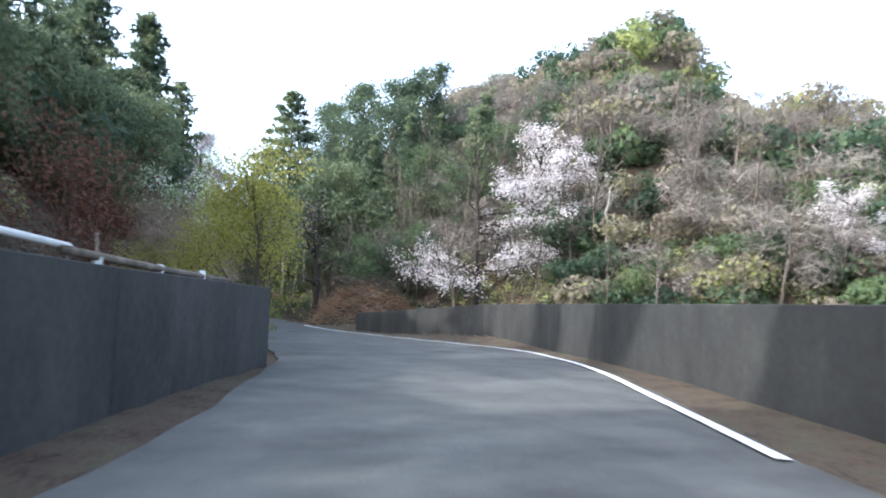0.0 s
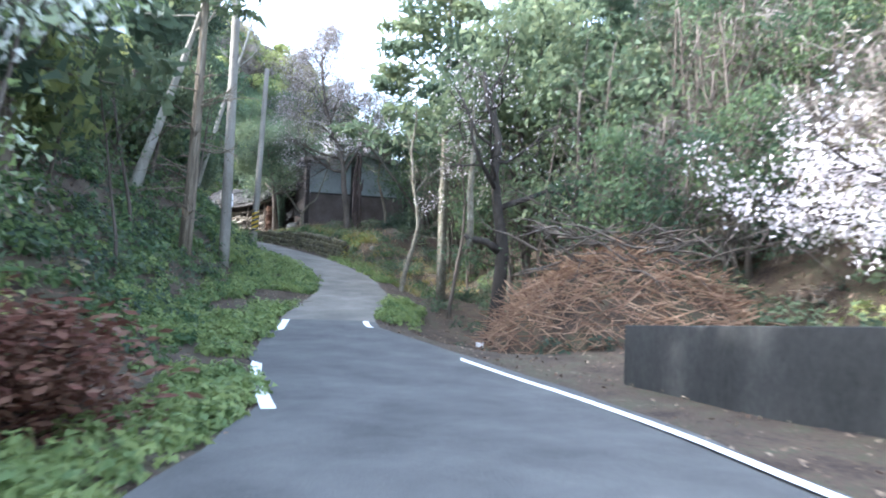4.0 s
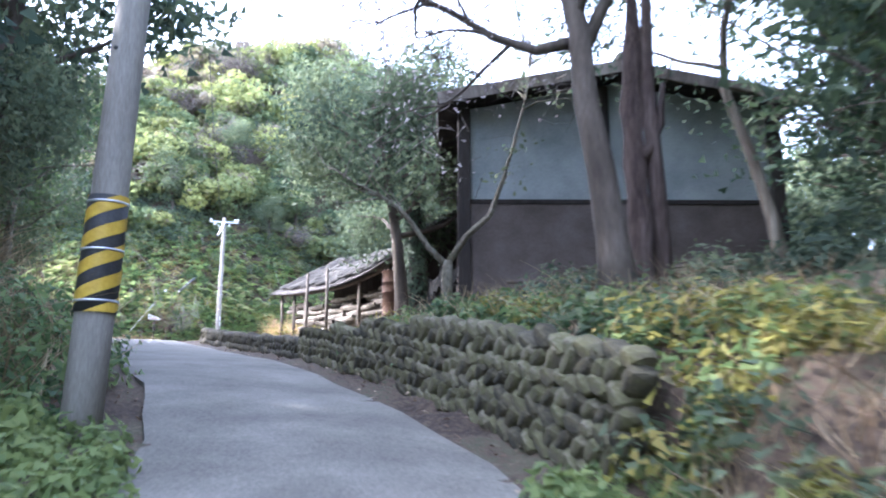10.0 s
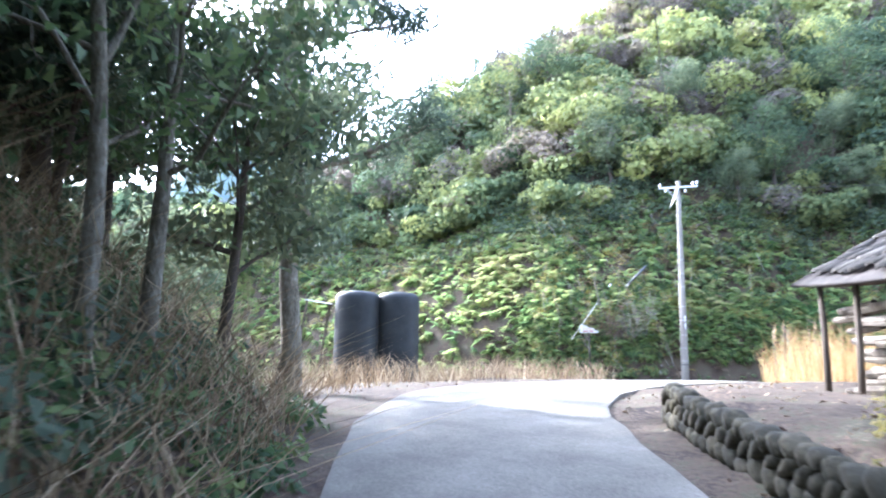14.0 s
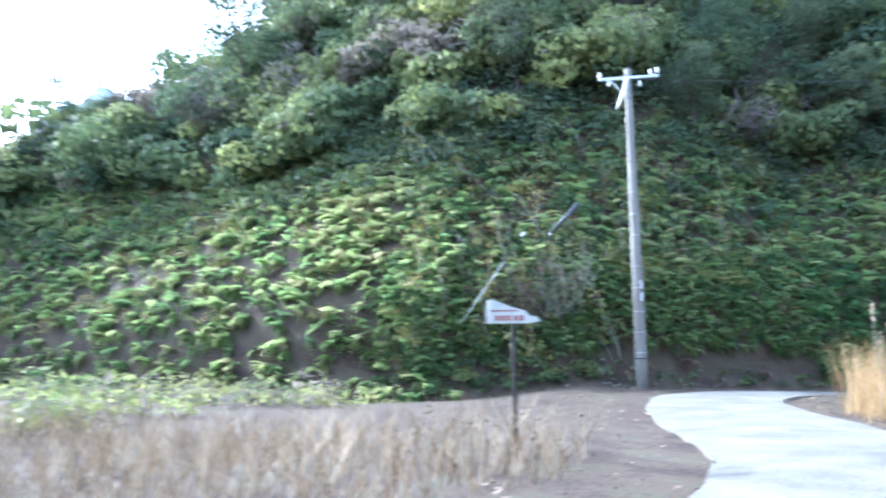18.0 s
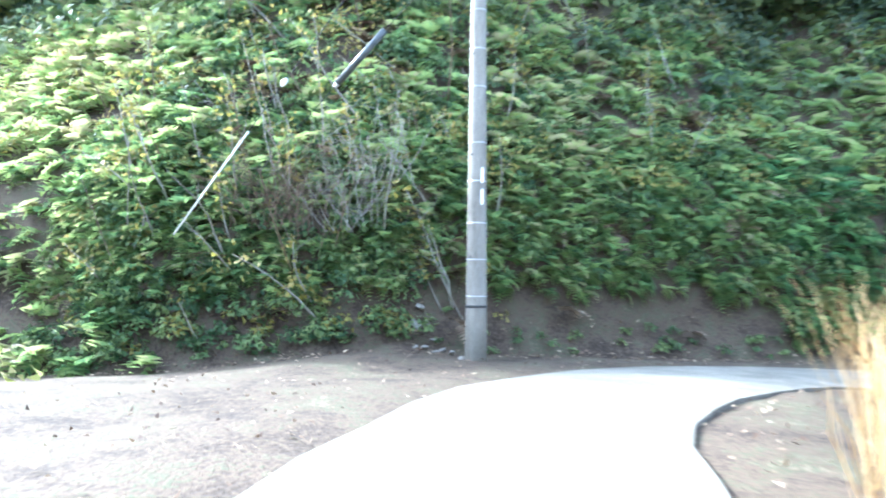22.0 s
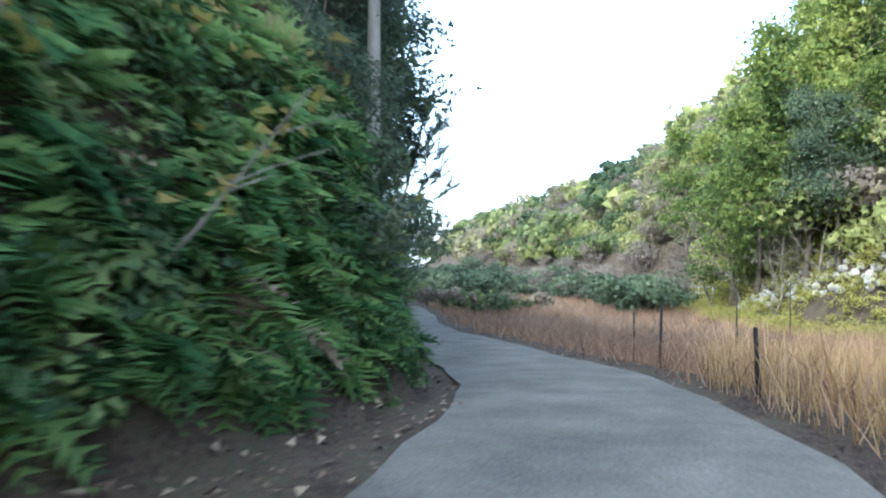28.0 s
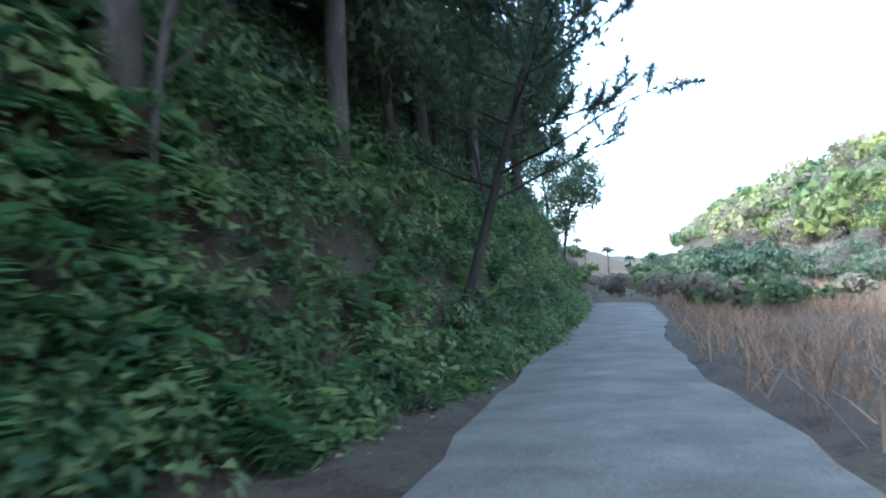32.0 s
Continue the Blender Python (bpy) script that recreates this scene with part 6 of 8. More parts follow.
crowns("bank_thicket", 40, (-5.5, 2.5, 82, 91), lambda x, y: (side_of(x, y, FOOT_NORTH) > 0.45) & (side_of(x, y, FOOT_NORTH) < 2.4), 33, 0.085, 1500, (0.7, 1.15), lambda x, y, r: 0.55 * r.rand(len(x)), M_DARK_LEAF, "dark evergreen bushes bulging over the bend of the bank", 0.6, 0.95, "bushes", 0.5)
tufts("undergrowth", along(235, 420, FOOT_NORTH, N1 - 3, N2 + 2, 1.6, 6.0), 236, 0.12, 120, (0.4, 0.95), (0.0, 0.9), M_DARK_LEAF, "dense dark shrubs covering the upper shaded bank", 0.55)
tufts("undergrowth", along(237, 90, FOOT_NORTH, N1 - 4, N2, 0.6, 3.5), 238, 0.13, 110, (0.3, 0.7), (0.3, 1.0), M_GREEN, "broad-leaved green shrubs on the shaded bank", 0.6)
crowns("bank_thicket", 60, (2, 16, 88, 104), lambda x, y: (side_of(x, y, FOOT_NORTH) > 1.2) & (side_of(x, y, FOOT_NORTH) < 4.5), 34, 0.14, 560, (0.9, 1.6), lambda x, y, r: 0.2 + 0.8 * r.rand(len(x)), M_DARK_LEAF, "dark evergreen bushes under the trees of the bank", 2.1, 0.95, "bushes", 0.5)
plant(proto_leaf, scatter(87, 16, (3, 34, 89, 122), lambda x, y: (side_of(x, y, FOOT_NORTH) > 0.5) & (side_of(x, y, FOOT_NORTH) < 3.5), 1.5), 6, (0.8, 1.2), first=False)
plant(proto_bare, scatter(93, 6, (-2, 26, 84, 116), north(0.6, 3.0), 1.8), 11, (0.5, 0.8), first=False)
plant(proto_leaf, scatter(98, 20, (-30, 8, 72, 104), north(6.2, 10.5), 2.6), 32, (0.7, 1.05), first=False)
plant(proto_leaf2, scatter(88, 9, (-60, 0, 66, 100), north(7, 18), 4.0), 7, (0.8, 1.2), first=False)
plant(proto_bare, scatter(89, 14, (-60, 10, 66, 110), north(8, 26), 3.5) + scatter(90, 24, (30, 90, 80, 140), east(1, 18), 4.0), 8, (0.8, 1.3), first=False)
tufts("undergrowth", spread_spots(169, 420, (-66, -27, 44, 66), lambda x, y: (off_road(x, y) > 6) & (side_of(x, y, FOOT_NORTH) < 1) & (side_of(x, y, FOOT_WEST) < 2)), 170, 0.17, 60, (0.4, 1.1), (0.3, 1.0), M_WOOD_LEAF, "brown and green scrub on the valley floor behind the tanks", 0.5)
tufts("undergrowth", spread_spots(175, 28, (3.6, 8, 31, 36.5), lambda x, y: off_road(x, y) > 1), 176, 0.13, 150, (0.6, 1.3), (0.0, 0.6), M_DARK_LEAF, "dark evergreen bushes beside the barn", 0.6)
# the brighter leaf material stands in for sunlight on this grass
tufts("undergrowth", spread_spots(177, 800, (26, 66, 74, 108), lambda x, y: (-side_of(x, y, FOOT_EAST) > -2.5) & (-side_of(x, y, FOOT_EAST) < 3.5)), 178, 0.16, 70, (0.35, 0.9), (0.3, 1.0), M_FRESH_LEAF, "yellow-green grass and shrubs coloured brighter for the sun at the foot of the slope", 0.4)

tufts("undergrowth", spread_spots(201, 36, (8.2, 14, 29, 43), lambda x, y: off_road(x, y) > 3), 202, 0.2, 230, (0.9, 1.9), (0.0, 0.7), M_DARK_LEAF, "dark evergreen thicket behind the barn", 0.6)
tufts("undergrowth", spread_spots(227, 24, (5.2, 11, 39, 53), lambda x, y: off_road(x, y) > 4), 228, 0.2, 200, (1.0, 1.9), (0.0, 0.7), M_DARK_LEAF, "dark evergreen thicket beyond the barn", 0.6)
plant(proto_leaf, [(6.2, 41.0), (8.8, 46.0), (5.6, 44.6)], 41, (0.8, 1.1), first=False)
tufts("undergrowth", spread_spots(229, 150, (4.8, 11, 7, 23), lambda x, y: off_road(x, y) > 3.4), 230, 0.1, 70, (0.25, 0.6), (0.0, 0.5), M_DARK_LEAF, "dark evergreen undergrowth on the bank east of the lane", 0.6)
tufts("undergrowth", [(-5.5, 28.6), (-4.9, 26.4), (-6.3, 30.6), (-5.9, 29.6), (-5.2, 27.4), (-7.0, 31.8), (-4.6, 25.2), (-6.0, 27.9), (-6.8, 30.0)], 234, 0.1, 420, (0.7, 1.25), (0.0, 0.6), M_GREEN, "leafy green bushes crowding the bank beside the striped pole", 0.55)
tufts("undergrowth", spread_spots(203, 30, (0.4, 6, 19.5, 27.5), lambda x, y: (off_road(x, y) > 0.5) & (off_road(x, y) < 4.5)), 204, 0.075, 60, (0.15, 0.4), (0.2, 1.0), M_YELLOW_LEAF, "yellowish weeds on the slope below the barn", 0.5)
tufts("undergrowth", spread_spots(205, 60, (0.4, 7, 19.5, 27.5), lambda x, y: (off_road(x, y) > 0.6) & (off_road(x, y) < 6)), 206, 0.09, 66, (0.2, 0.5), (0.0, 0.5), M_GREEN, "green weeds and seedlings on the slope below the barn", 0.6)
tufts("undergrowth", spread_spots(207, 420, (8, 42, -26, 14), lambda x, y: (-side_of(x, y, FOOT_EAST) > -3) & (-side_of(x, y, FOOT_EAST) < 15)), 208, 0.15, 80, (0.4, 1.0), (0.1, 0.9), M_DARK_LEAF, "evergreen shrubs on the eastern slope", 0.6)
tufts("undergrowth", spread_spots(209, 380, (8, 42, -26, 14), lambda x, y: (-side_of(x, y, FOOT_EAST) > -3) & (-side_of(x, y, FOOT_EAST) < 15)), 210, 0.1, 80, (0.4, 1.0), (0.2, 0.9), M_LITTER, "grey-brown leafless brush on the eastern slope", 0.25)



# ---- the barn ----
BARN = pose(-1.80, 36.9, 0, 0, 0, 7.5)
BW, BD, Z0, ZM, ZE, ZR = 6.3, 7.0, 4.75, 6.74, 8.7, 9.3   # width, depth, sill, top of the brown part, eaves, ridge
barn = thing("barn", "old barn with blue-grey plaster above brown clay walls", "barn", BARN)


def slab(name, x0, x1, y0, y1, z0, z1, mat, parent, bevel=0.0, label=""):
    return part(name, bm_mesh(name, box_bm(x1 - x0, y1 - y0, z1 - z0, bevel, z0, ((x0 + x1) / 2, (y0 + y1) / 2, 0)), mat), parent, label)


def gable(name, y0, y1, mat):
    bm = bmesh.new()
    rows = []
    for y in (y0, y1):
        rows.append([bm.verts.new(p) for p in ((0, y, ZM), (BW, y, ZM), (BW, y, ZE), (BW / 2, y, ZR), (0, y, ZE))])
    a, b = rows
    bm.faces.new(a)
    bm.faces.new(b[::-1])
    for i in range(5):
        bm.faces.new((a[i], b[i], b[(i + 1) % 5], a[(i + 1) % 5]))
    bmesh.ops.recalc_face_normals(bm, faces=bm.faces)
    return part(name, bm_mesh(name, bm, mat), barn, "pale blue-grey plaster gable")


slab("lower_wall", 0, BW, 0, 0.22, Z0, ZM, M_MUD, barn, 0, "brown clay wall")
slab("lower_wall", 0, BW, BD - 0.22, BD, Z0, ZM, M_MUD, barn)
slab("lower_wall", 0, 0.22, 0.22, BD - 0.22, Z0, ZM, M_MUD, barn)
slab("lower_wall", BW - 0.22, BW, 0.22, BD - 0.22, Z0, ZM, M_MUD, barn)
gable("gable", 0.05, 0.25, M_PLASTER)
gable("gable", BD - 0.25, BD - 0.05, M_PLASTER)
slab("upper_wall", 0.03, 0.2, 0.25, BD - 0.25, ZM, ZE, M_PLASTER, barn)
for k in range(13):
    slab("board", -0.012 - 0.012 * (k % 2), 0.027, 0.02 + 0.53 * k, 0.545 + 0.53 * k, ZM - 0.05 - 0.04 * (k % 3), ZE - 0.02, M_DARK_TIMBER, barn, 0.004)
slab("upper_wall", BW - 0.2, BW - 0.03, 0.25, BD - 0.25, ZM, ZE, M_PLASTER, barn)
for x in (-0.14, 2.72, BW - 0.06):
    slab("post", x, x + 0.26, -0.09, 0.12, Z0 - 0.2, (ZE if x != 2.72 else ZR - 0.1), M_DARK_TIMBER, barn, 0.015)
slab("beam", 0.1, BW - 0.1, -0.02, 0.06, ZM - 0.06, ZM + 0.04, M_DARK_TIMBER, barn, 0.01)
slab("footing", -0.25, BW + 0.25, -0.25, BD + 0.25, Z0 - 1.2, Z0, M_STONE, barn, 0.05)


def slope_m(side):
    """Pose of a roof side: x along the ridge, y down the slope."""
    run = BW / 2 + 0.55
    fall = (ZR - ZE) / (BW / 2)
    a = math.atan(fall)
    return run / math.cos(a), a


L_SLOPE, A_SLOPE = slope_m(1)
for sg in (-1, 1):
    roof = part("roof", bm_mesh("roof", box_bm(BD + 1.3, L_SLOPE, 0.1, 0.01, 0, (0, -L_SLOPE / 2, 0)), M_DARK_TIMBER), barn, "tiled roof side",
                Matrix.Translation((BW / 2, BD / 2, ZR + 0.12)) @ Matrix.Rotation(radians(-90 if sg < 0 else 90), 4, "Z") @ Matrix.Rotation(A_SLOPE, 4, "X"))
    tile_bm = bmesh.new()
    arc = [(math.cos(math.pi * k / 6), math.sin(math.pi * k / 6)) for k in range(7)]
    up = [tile_bm.verts.new((0.13 * c, -0.0, 0.02 + 0.065 * s)) for c, s in arc]
    dn = [tile_bm.verts.new((0.14 * c, -0.36, 0.03 + 0.07 * s)) for c, s in arc]
    dn2 = [tile_bm.verts.new((0.12 * c, -0.36, 0.01 + 0.05 * s)) for c, s in arc]
    for k in range(6):
        tile_bm.faces.new((up[k], up[k + 1], dn[k + 1], dn[k]))
        tile_bm.faces.new((dn[k], dn[k + 1], dn2[k + 1], dn2[k]))
    if sg < 0:
        TILE = bm_mesh("tile", tile_bm, M_TILE, True)
    else:
        tile_bm.free()
    rng = random.Random(5)
    for r in range(int(L_SLOPE / 0.33)):
        for c in range(6):
            x = (-1 if sg < 0 else 1) * ((BD + 1.3) / 2 - 0.14 - c * 0.26)
            part("tile", TILE, roof, "", Matrix.Translation((x + rng.uniform(-0.015, 0.015), -0.02 - r * 0.33, 0.1)) @ Matrix.Rotation(rng.uniform(-0.05, 0.05), 4, "Z"))
    slab("barge_board", -(BD + 1.3) / 2 - 0.03, -(BD + 1.3) / 2, -L_SLOPE, 0, -0.16, 0.08, M_TIMBER, roof)
    slab("barge_board", (BD + 1.3) / 2, (BD + 1.3) / 2 + 0.03, -L_SLOPE, 0, -0.16, 0.08, M_TIMBER, roof)
part("ridge", tubes_mesh("ridge", [tube([(BW / 2, -0.68, ZR + 0.25), (BW / 2, BD + 0.68, ZR + 0.25)], [0.13, 0.13], 10)], M_TILE), barn)
# planks and offcuts lying in front of the barn
for k, (x, y, l, a) in enumerate([(1.5, 35.0, 1.6, 8), (1.7, 34.8, 1.5, -6), (0.6, 35.6, 1.2, 30), (2.6, 35.3, 1.1, 15), (1.2, 35.5, 1.4, -14)]):
    pl = new("plank", bm_mesh("plank", box_bm(l, 0.16, 0.05, 0.008), M_TIMBER))
    pl.matrix_basis = pose(x, y, hz(x, y) + 0.02 + 0.06 * (k % 2), 0, 0, a)
    tagged(pl, "weathered grey plank lying in front of the barn", "plank", "planks by the barn")

# ---- the shed with firewood ----
SA, SB = np.array([-3.4, 42.9]), np.array([-10.6, 51.0])
SU = (SB - SA) / np.linalg.norm(SB - SA)
SN = np.array([SU[1], -SU[0]])
SLEN = float(np.linalg.norm(SB - SA))
SHED = Matrix(((SU[0], SN[0], 0, SA[0]), (SU[1], SN[1], 0, SA[1]), (0, 0, 1, 0), (0, 0, 0, 1)))
shed = thing("woodshed", "ramshackle woodshed with a sagging grey tiled roof", "shed", SHED)


def shed_eave(x):
    return 6.72 + (0.0262 if x < 5.6 else 0.0105) * (x - 5.6) ** 2


def shed_ground(x, y):
    q = SA + SU * x + SN * y
    return hz(q[0], q[1])


S_RUN, S_RISE = 2.5, 1.45
deck, nd = [], 14
for i in range(nd + 1):
    x = -0.3 + (SLEN + 0.6) * i / nd
    for y, dz in ((-0.35, -0.2), (S_RUN, S_RISE), (2 * S_RUN, 0.1)):
        deck += [(x, y, shed_eave(x) + dz), (x, y, shed_eave(x) + dz - 0.07)]
df = []
for i in range(nd):
    for k in range(2):
        a, b = i * 6 + k * 2, (i + 1) * 6 + k * 2
        df += [(a, b, b + 2, a + 2), (a + 1, a + 3, b + 3, b + 1)]
    df += [(i * 6, i * 6 + 1, i * 6 + 7, i * 6 + 6)]
for i in (0, nd):
    for k in range(2):
        a = i * 6 + k * 2
        df.append((a, a + 2, a + 3, a + 1))
roof = part("roof", mesh_from("roof", deck, df, M_DARK_TIMBER), shed, "sagging roof boards under loose tiles")
rng = random.Random(17)
s_ang = math.atan2(S_RISE + 0.2, S_RUN + 0.35)
s_len = math.hypot(S_RISE + 0.2, S_RUN + 0.35)
cols = int(SLEN / 0.285)
for r in range(7):
    for c in range(cols):
        if rng.random() < 0.05 + (0.12 if c > cols - 6 else 0):
            continue
        x = 0.0 + c * 0.285 + rng.uniform(-0.03, 0.03)
        d = s_len - r * 0.42 + rng.uniform(-0.05, 0.05)
        y, z = -0.35 + math.cos(s_ang) * d, shed_eave(x) - 0.2 + math.sin(s_ang) * d
        part("tile", TILE, roof, "", Matrix.Translation((x, y, z + 0.02)) @ Matrix.Rotation(rng.uniform(-0.24, 0.24), 4, "Z") @ Matrix.Rotation(s_ang + rng.uniform(-0.14, 0.05), 4, "X") @ Matrix.Diagonal((1.05, rng.uniform(1.2, 1.6), 1.25, 1)))
for i, x in enumerate((0.15, 2.2, 4.1, 5.6, 7.2, 8.4, 9.4, SLEN - 0.2)):
    z0, z1 = shed_ground(x, 0.05) - 0.3, shed_eave(x) - 0.25 + (0.65 if i in (3, 4) else 0)
    lean = rng.uniform(-0.16, 0.16)
    y = -0.02 if i not in (3, 4) else -0.48
    part("post", tubes_mesh("post", [tube([(x - lean, y, z0), (x - lean * 0.4, y + 0.02, (z0 + z1) / 2), (x, y, z1)], [0.07, 0.062, 0.055], 7)], M_BARK), shed)
for y in (S_RUN, 2 * S_RUN - 0.15):
    for x in (0.2, SLEN / 2, SLEN - 0.2):
        z1 = shed_eave(x) + (S_RISE if y == S_RUN else 0.05) - 0.1
        part("post", tubes_mesh("post", [tube([(x, y, shed_ground(x, y) - 0.3), (x, y, z1)], [0.08, 0.07], 7)], M_TIMBER), shed)
slab("back_wall", 0, SLEN, 2 * S_RUN - 0.12, 2 * S_RUN - 0.05, 4.0, shed_eave(SLEN / 2), M_DARK_TIMBER, shed)
part("eave_beam", tubes_mesh("eave_beam", [tube([(x, 0.05, shed_eave(x) - 0.22) for x in np.linspace(0, SLEN, 9)], [0.06] * 9, 6)], M_BARK), shed)
# dark screen added behind the logs in place of the shed's inner shade
for k in range(19):
    slab("dark_screen_board", 0.4 + 0.46 * k, 0.84 + 0.46 * k, 1.5, 1.53, 4.0, shed_eave(0.6 + 0.46 * k) + 0.5, M_DARK_TIMBER, shed, 0.004)
pile = thing("log_pile", "stacked split firewood logs under the shed roof", "firewood", SHED)
for k in range(190):
    x = rng.uniform(1.2, SLEN - 0.4)
    row = rng.randint(0, 8)
    l, r0 = rng.uniform(0.7, 1.5), rng.uniform(0.06, 0.11)
    y = 0.35 + 0.1 * rng.random() + (k % 3) * 0.22
    z = shed_ground(x, y) + 0.1 + row * 0.19
    if z > shed_eave(x) - 0.4:
        continue
    tilt = rng.uniform(-0.08, 0.08)
    part("log", tubes_mesh("log", [tube([(-l / 2, 0, -tilt * l / 2), (0, rng.uniform(-0.03, 0.03), rng.uniform(-0.02, 0.02)), (l / 2, 0, tilt * l / 2)], [r0, r0 * 1.05, r0 * 0.9], 7)], M_LOG, False), pile, "", Matrix.Translation((x, y, z)))


tarp = thing("black_sheeting", "torn black plastic sheeting hung between the barn and the shed", "sheeting")
rt = np.random.RandomState(64)
for (xa, ya, za), (xb, yb, zb), low in (((-2.6, 40.0, 6.1), (-2.15, 39.3, 5.9), 5.3), ((-2.05, 39.2, 5.7), (-1.75, 37.9, 6.1), 4.5), ((-3.2, 41.6, 5.9), (-2.7, 40.6, 6.2), 5.2)):
    tv, tf, nu, nv = [], [], 16, 9
    drop = rt.uniform(0.6, 1.0, nu)
    for a in range(nu):
        q = a / (nu - 1)
        for b in range(nv):
            w = b / (nv - 1)
            top = za + (zb - za) * q - 0.22 * math.sin(math.pi * q)
            z = top - (top - low) * w * drop[a]
            fold = 0.1 * w * math.sin(a * 1.9) + rt.normal() * 0.015
            tv.append((xa + (xb - xa) * q + fold, ya + (yb - ya) * q + fold * 0.5 - 0.25 * w, z))
    for a in range(nu - 1):
        for b in range(nv - 1):
            n0 = a * nv + b
            tf.append((n0, n0 + nv, n0 + nv + 1, n0 + 1))
    part("sheet", mesh_from("sheet", tv, tf, M_SHEET, smooth=True), tarp)


def drum(m):
    ob = thing("oil_drum", "rusty orange-brown steel drum beside the shed", "drum", m, "stacked drums")
    prof = [(0, 0.29), (0.03, 0.3), (0.28, 0.29), (0.3, 0.31), (0.32, 0.29), (0.56, 0.29), (0.58, 0.31), (0.6, 0.29), (0.84, 0.29), (0.86, 0.3), (0.88, 0.28)]
    part("shell", tubes_mesh("shell", [tube([(0, 0, z) for z, _ in prof], [r for _, r in prof], 20)], M_RUST), ob)
    part("rim", tubes_mesh("rim", [tube([(0, 0, 0.86), (0, 0, 0.9)], [0.305, 0.305], 20)], M_RUST), ob)
    return ob


_z = hz(-4.35, 42.5)
drum(pose(-4.35, 42.5, _z, 0, 0, 20))
drum(pose(-4.35, 42.5, _z + 0.9, 0, 0, 75))
tub = thing("black_tub", "large black tub lying beside the shed", "tub", pose(-2.6, 41.2, hz(-2.6, 41.2) + 0.45, 90, 0, 60))
part("shell", tubes_mesh("shell", [tube([(0, 0, -0.4), (0, 0, -0.38), (0, 0, 0.4), (0, 0, 0.42)], [0.4, 0.45, 0.5, 0.47], 18)], M_TANK), tub)



# ---- utility poles ----
def cable(name, a, b, sag, r=0.012, label="thin black cable sagging between the poles"):
    p = [(a[0] + (b[0] - a[0]) * q, a[1] + (b[1] - a[1]) * q, a[2] + (b[2] - a[2]) * q - sag * 4 * q * (1 - q)) for q in np.linspace(0, 1, 17)]
    ob = new(name, tubes_mesh(name, [tube(p, [r] * 17, 5)], M_CABLE))
    return tagged(ob, label, "cable")


def utility_pole(label, x, y, top, r0, r1, lean=(0.0, 0.0), bands=(), arm=False, holes=True, base=None, arm_turn=0.0):
    z0 = (hz(x, y) if base is None else base)
    ob = thing("utility_pole", label, "pole", pose(x, y, z0), "utility poles")
    h = top - z0
    n = 8
    line = [(lean[0] * q, lean[1] * q, -0.5 + (h + 0.5) * q) for q in np.linspace(0, 1, n)]
    part("shaft", tubes_mesh("shaft", [tube(line, np.linspace(r0, r1, n), 20)], M_POLE), ob)
    at = lambda z: (lean[0] * (z + 0.5) / (h + 0.5), lean[1] * (z + 0.5) / (h + 0.5))
    rad = lambda z: r0 + (r1 - r0) * (z + 0.5) / (h + 0.5)
    for zb in bands:
        cx, cy = at(zb)
        part("band", tubes_mesh("band", [tube([(cx, cy, zb - 0.007), (cx, cy, zb + 0.007)], [rad(zb) + 0.005] * 2, 20)], M_STEEL), ob, "bright wire band")
    if holes:
        for k in range(int(h / 0.9)):
            z = 0.8 + k * 0.9
            cx, cy = at(z)
            a = radians(-100 if k % 2 else 80)
            part("step_hole", tubes_mesh("step_hole", [tube([(cx + math.cos(a) * (rad(z) - 0.02), cy + math.sin(a) * (rad(z) - 0.02), z), (cx + math.cos(a) * (rad(z) + 0.012), cy + math.sin(a) * (rad(z) + 0.012), z)], [0.022, 0.02], 8)], M_BLACK), ob)
    if arm:
        g = pose(*at(h - 0.35), h - 0.35, 0, 0, arm_turn)
        part("cross_arm", bm_mesh("cross_arm", box_bm(1.9, 0.09, 0.09, 0.01, -0.045, (0, -rad(h) - 0.05, 0)), M_STEEL), ob, "galvanised steel cross arm", g)
        for k, (px, pz) in enumerate(((-0.9, 0.06), (-0.62, -0.24), (0.35, -0.3), (0.72, 0.06), (0.92, 0.1))):
            prof = [(0, 0.03), (0.03, 0.07), (0.06, 0.035), (0.09, 0.075), (0.12, 0.04), (0.16, 0.05), (0.19, 0.02)]
            part("insulator", tubes_mesh("insulator", [tube([(px, -rad(h) - 0.05, pz + z) for z, _ in prof], [r for _, r in prof], 12)], M_CERAMIC), ob, "white porcelain insulator", g)
        part("brace", tubes_mesh("brace", [tube([(-0.55, -rad(h) - 0.05, -0.05), (-0.02, -rad(h) - 0.02, -0.75)], [0.02, 0.02], 6)], M_STEEL), ob, "", g)
        part("cable_head", tubes_mesh("cable_head", [tube([(-0.05, -rad(h) - 0.06, 0.0), (-0.12, -rad(h) - 0.1, -0.35), (-0.3, -rad(h) - 0.1, -0.8), (-0.42, -rad(h) - 0.1, -1.05)], [0.08, 0.075, 0.06, 0.02], 8)], M_CERAMIC), ob, "white cable termination", g)
    return ob, z0, rad, at


poleA, zA, _, _ = utility_pole("smooth pale concrete utility pole standing on the green bank", -4.25, 16.25, 12.5, 0.19, 0.12, (0.02, 0.0))
for zz in (1.9, 2.15):
    part("plate", bm_mesh("plate", box_bm(0.05, 0.015, 0.22, 0.004, 0, (0.2, -0.1, zz)), M_CERAMIC), poleA, "white number plate")

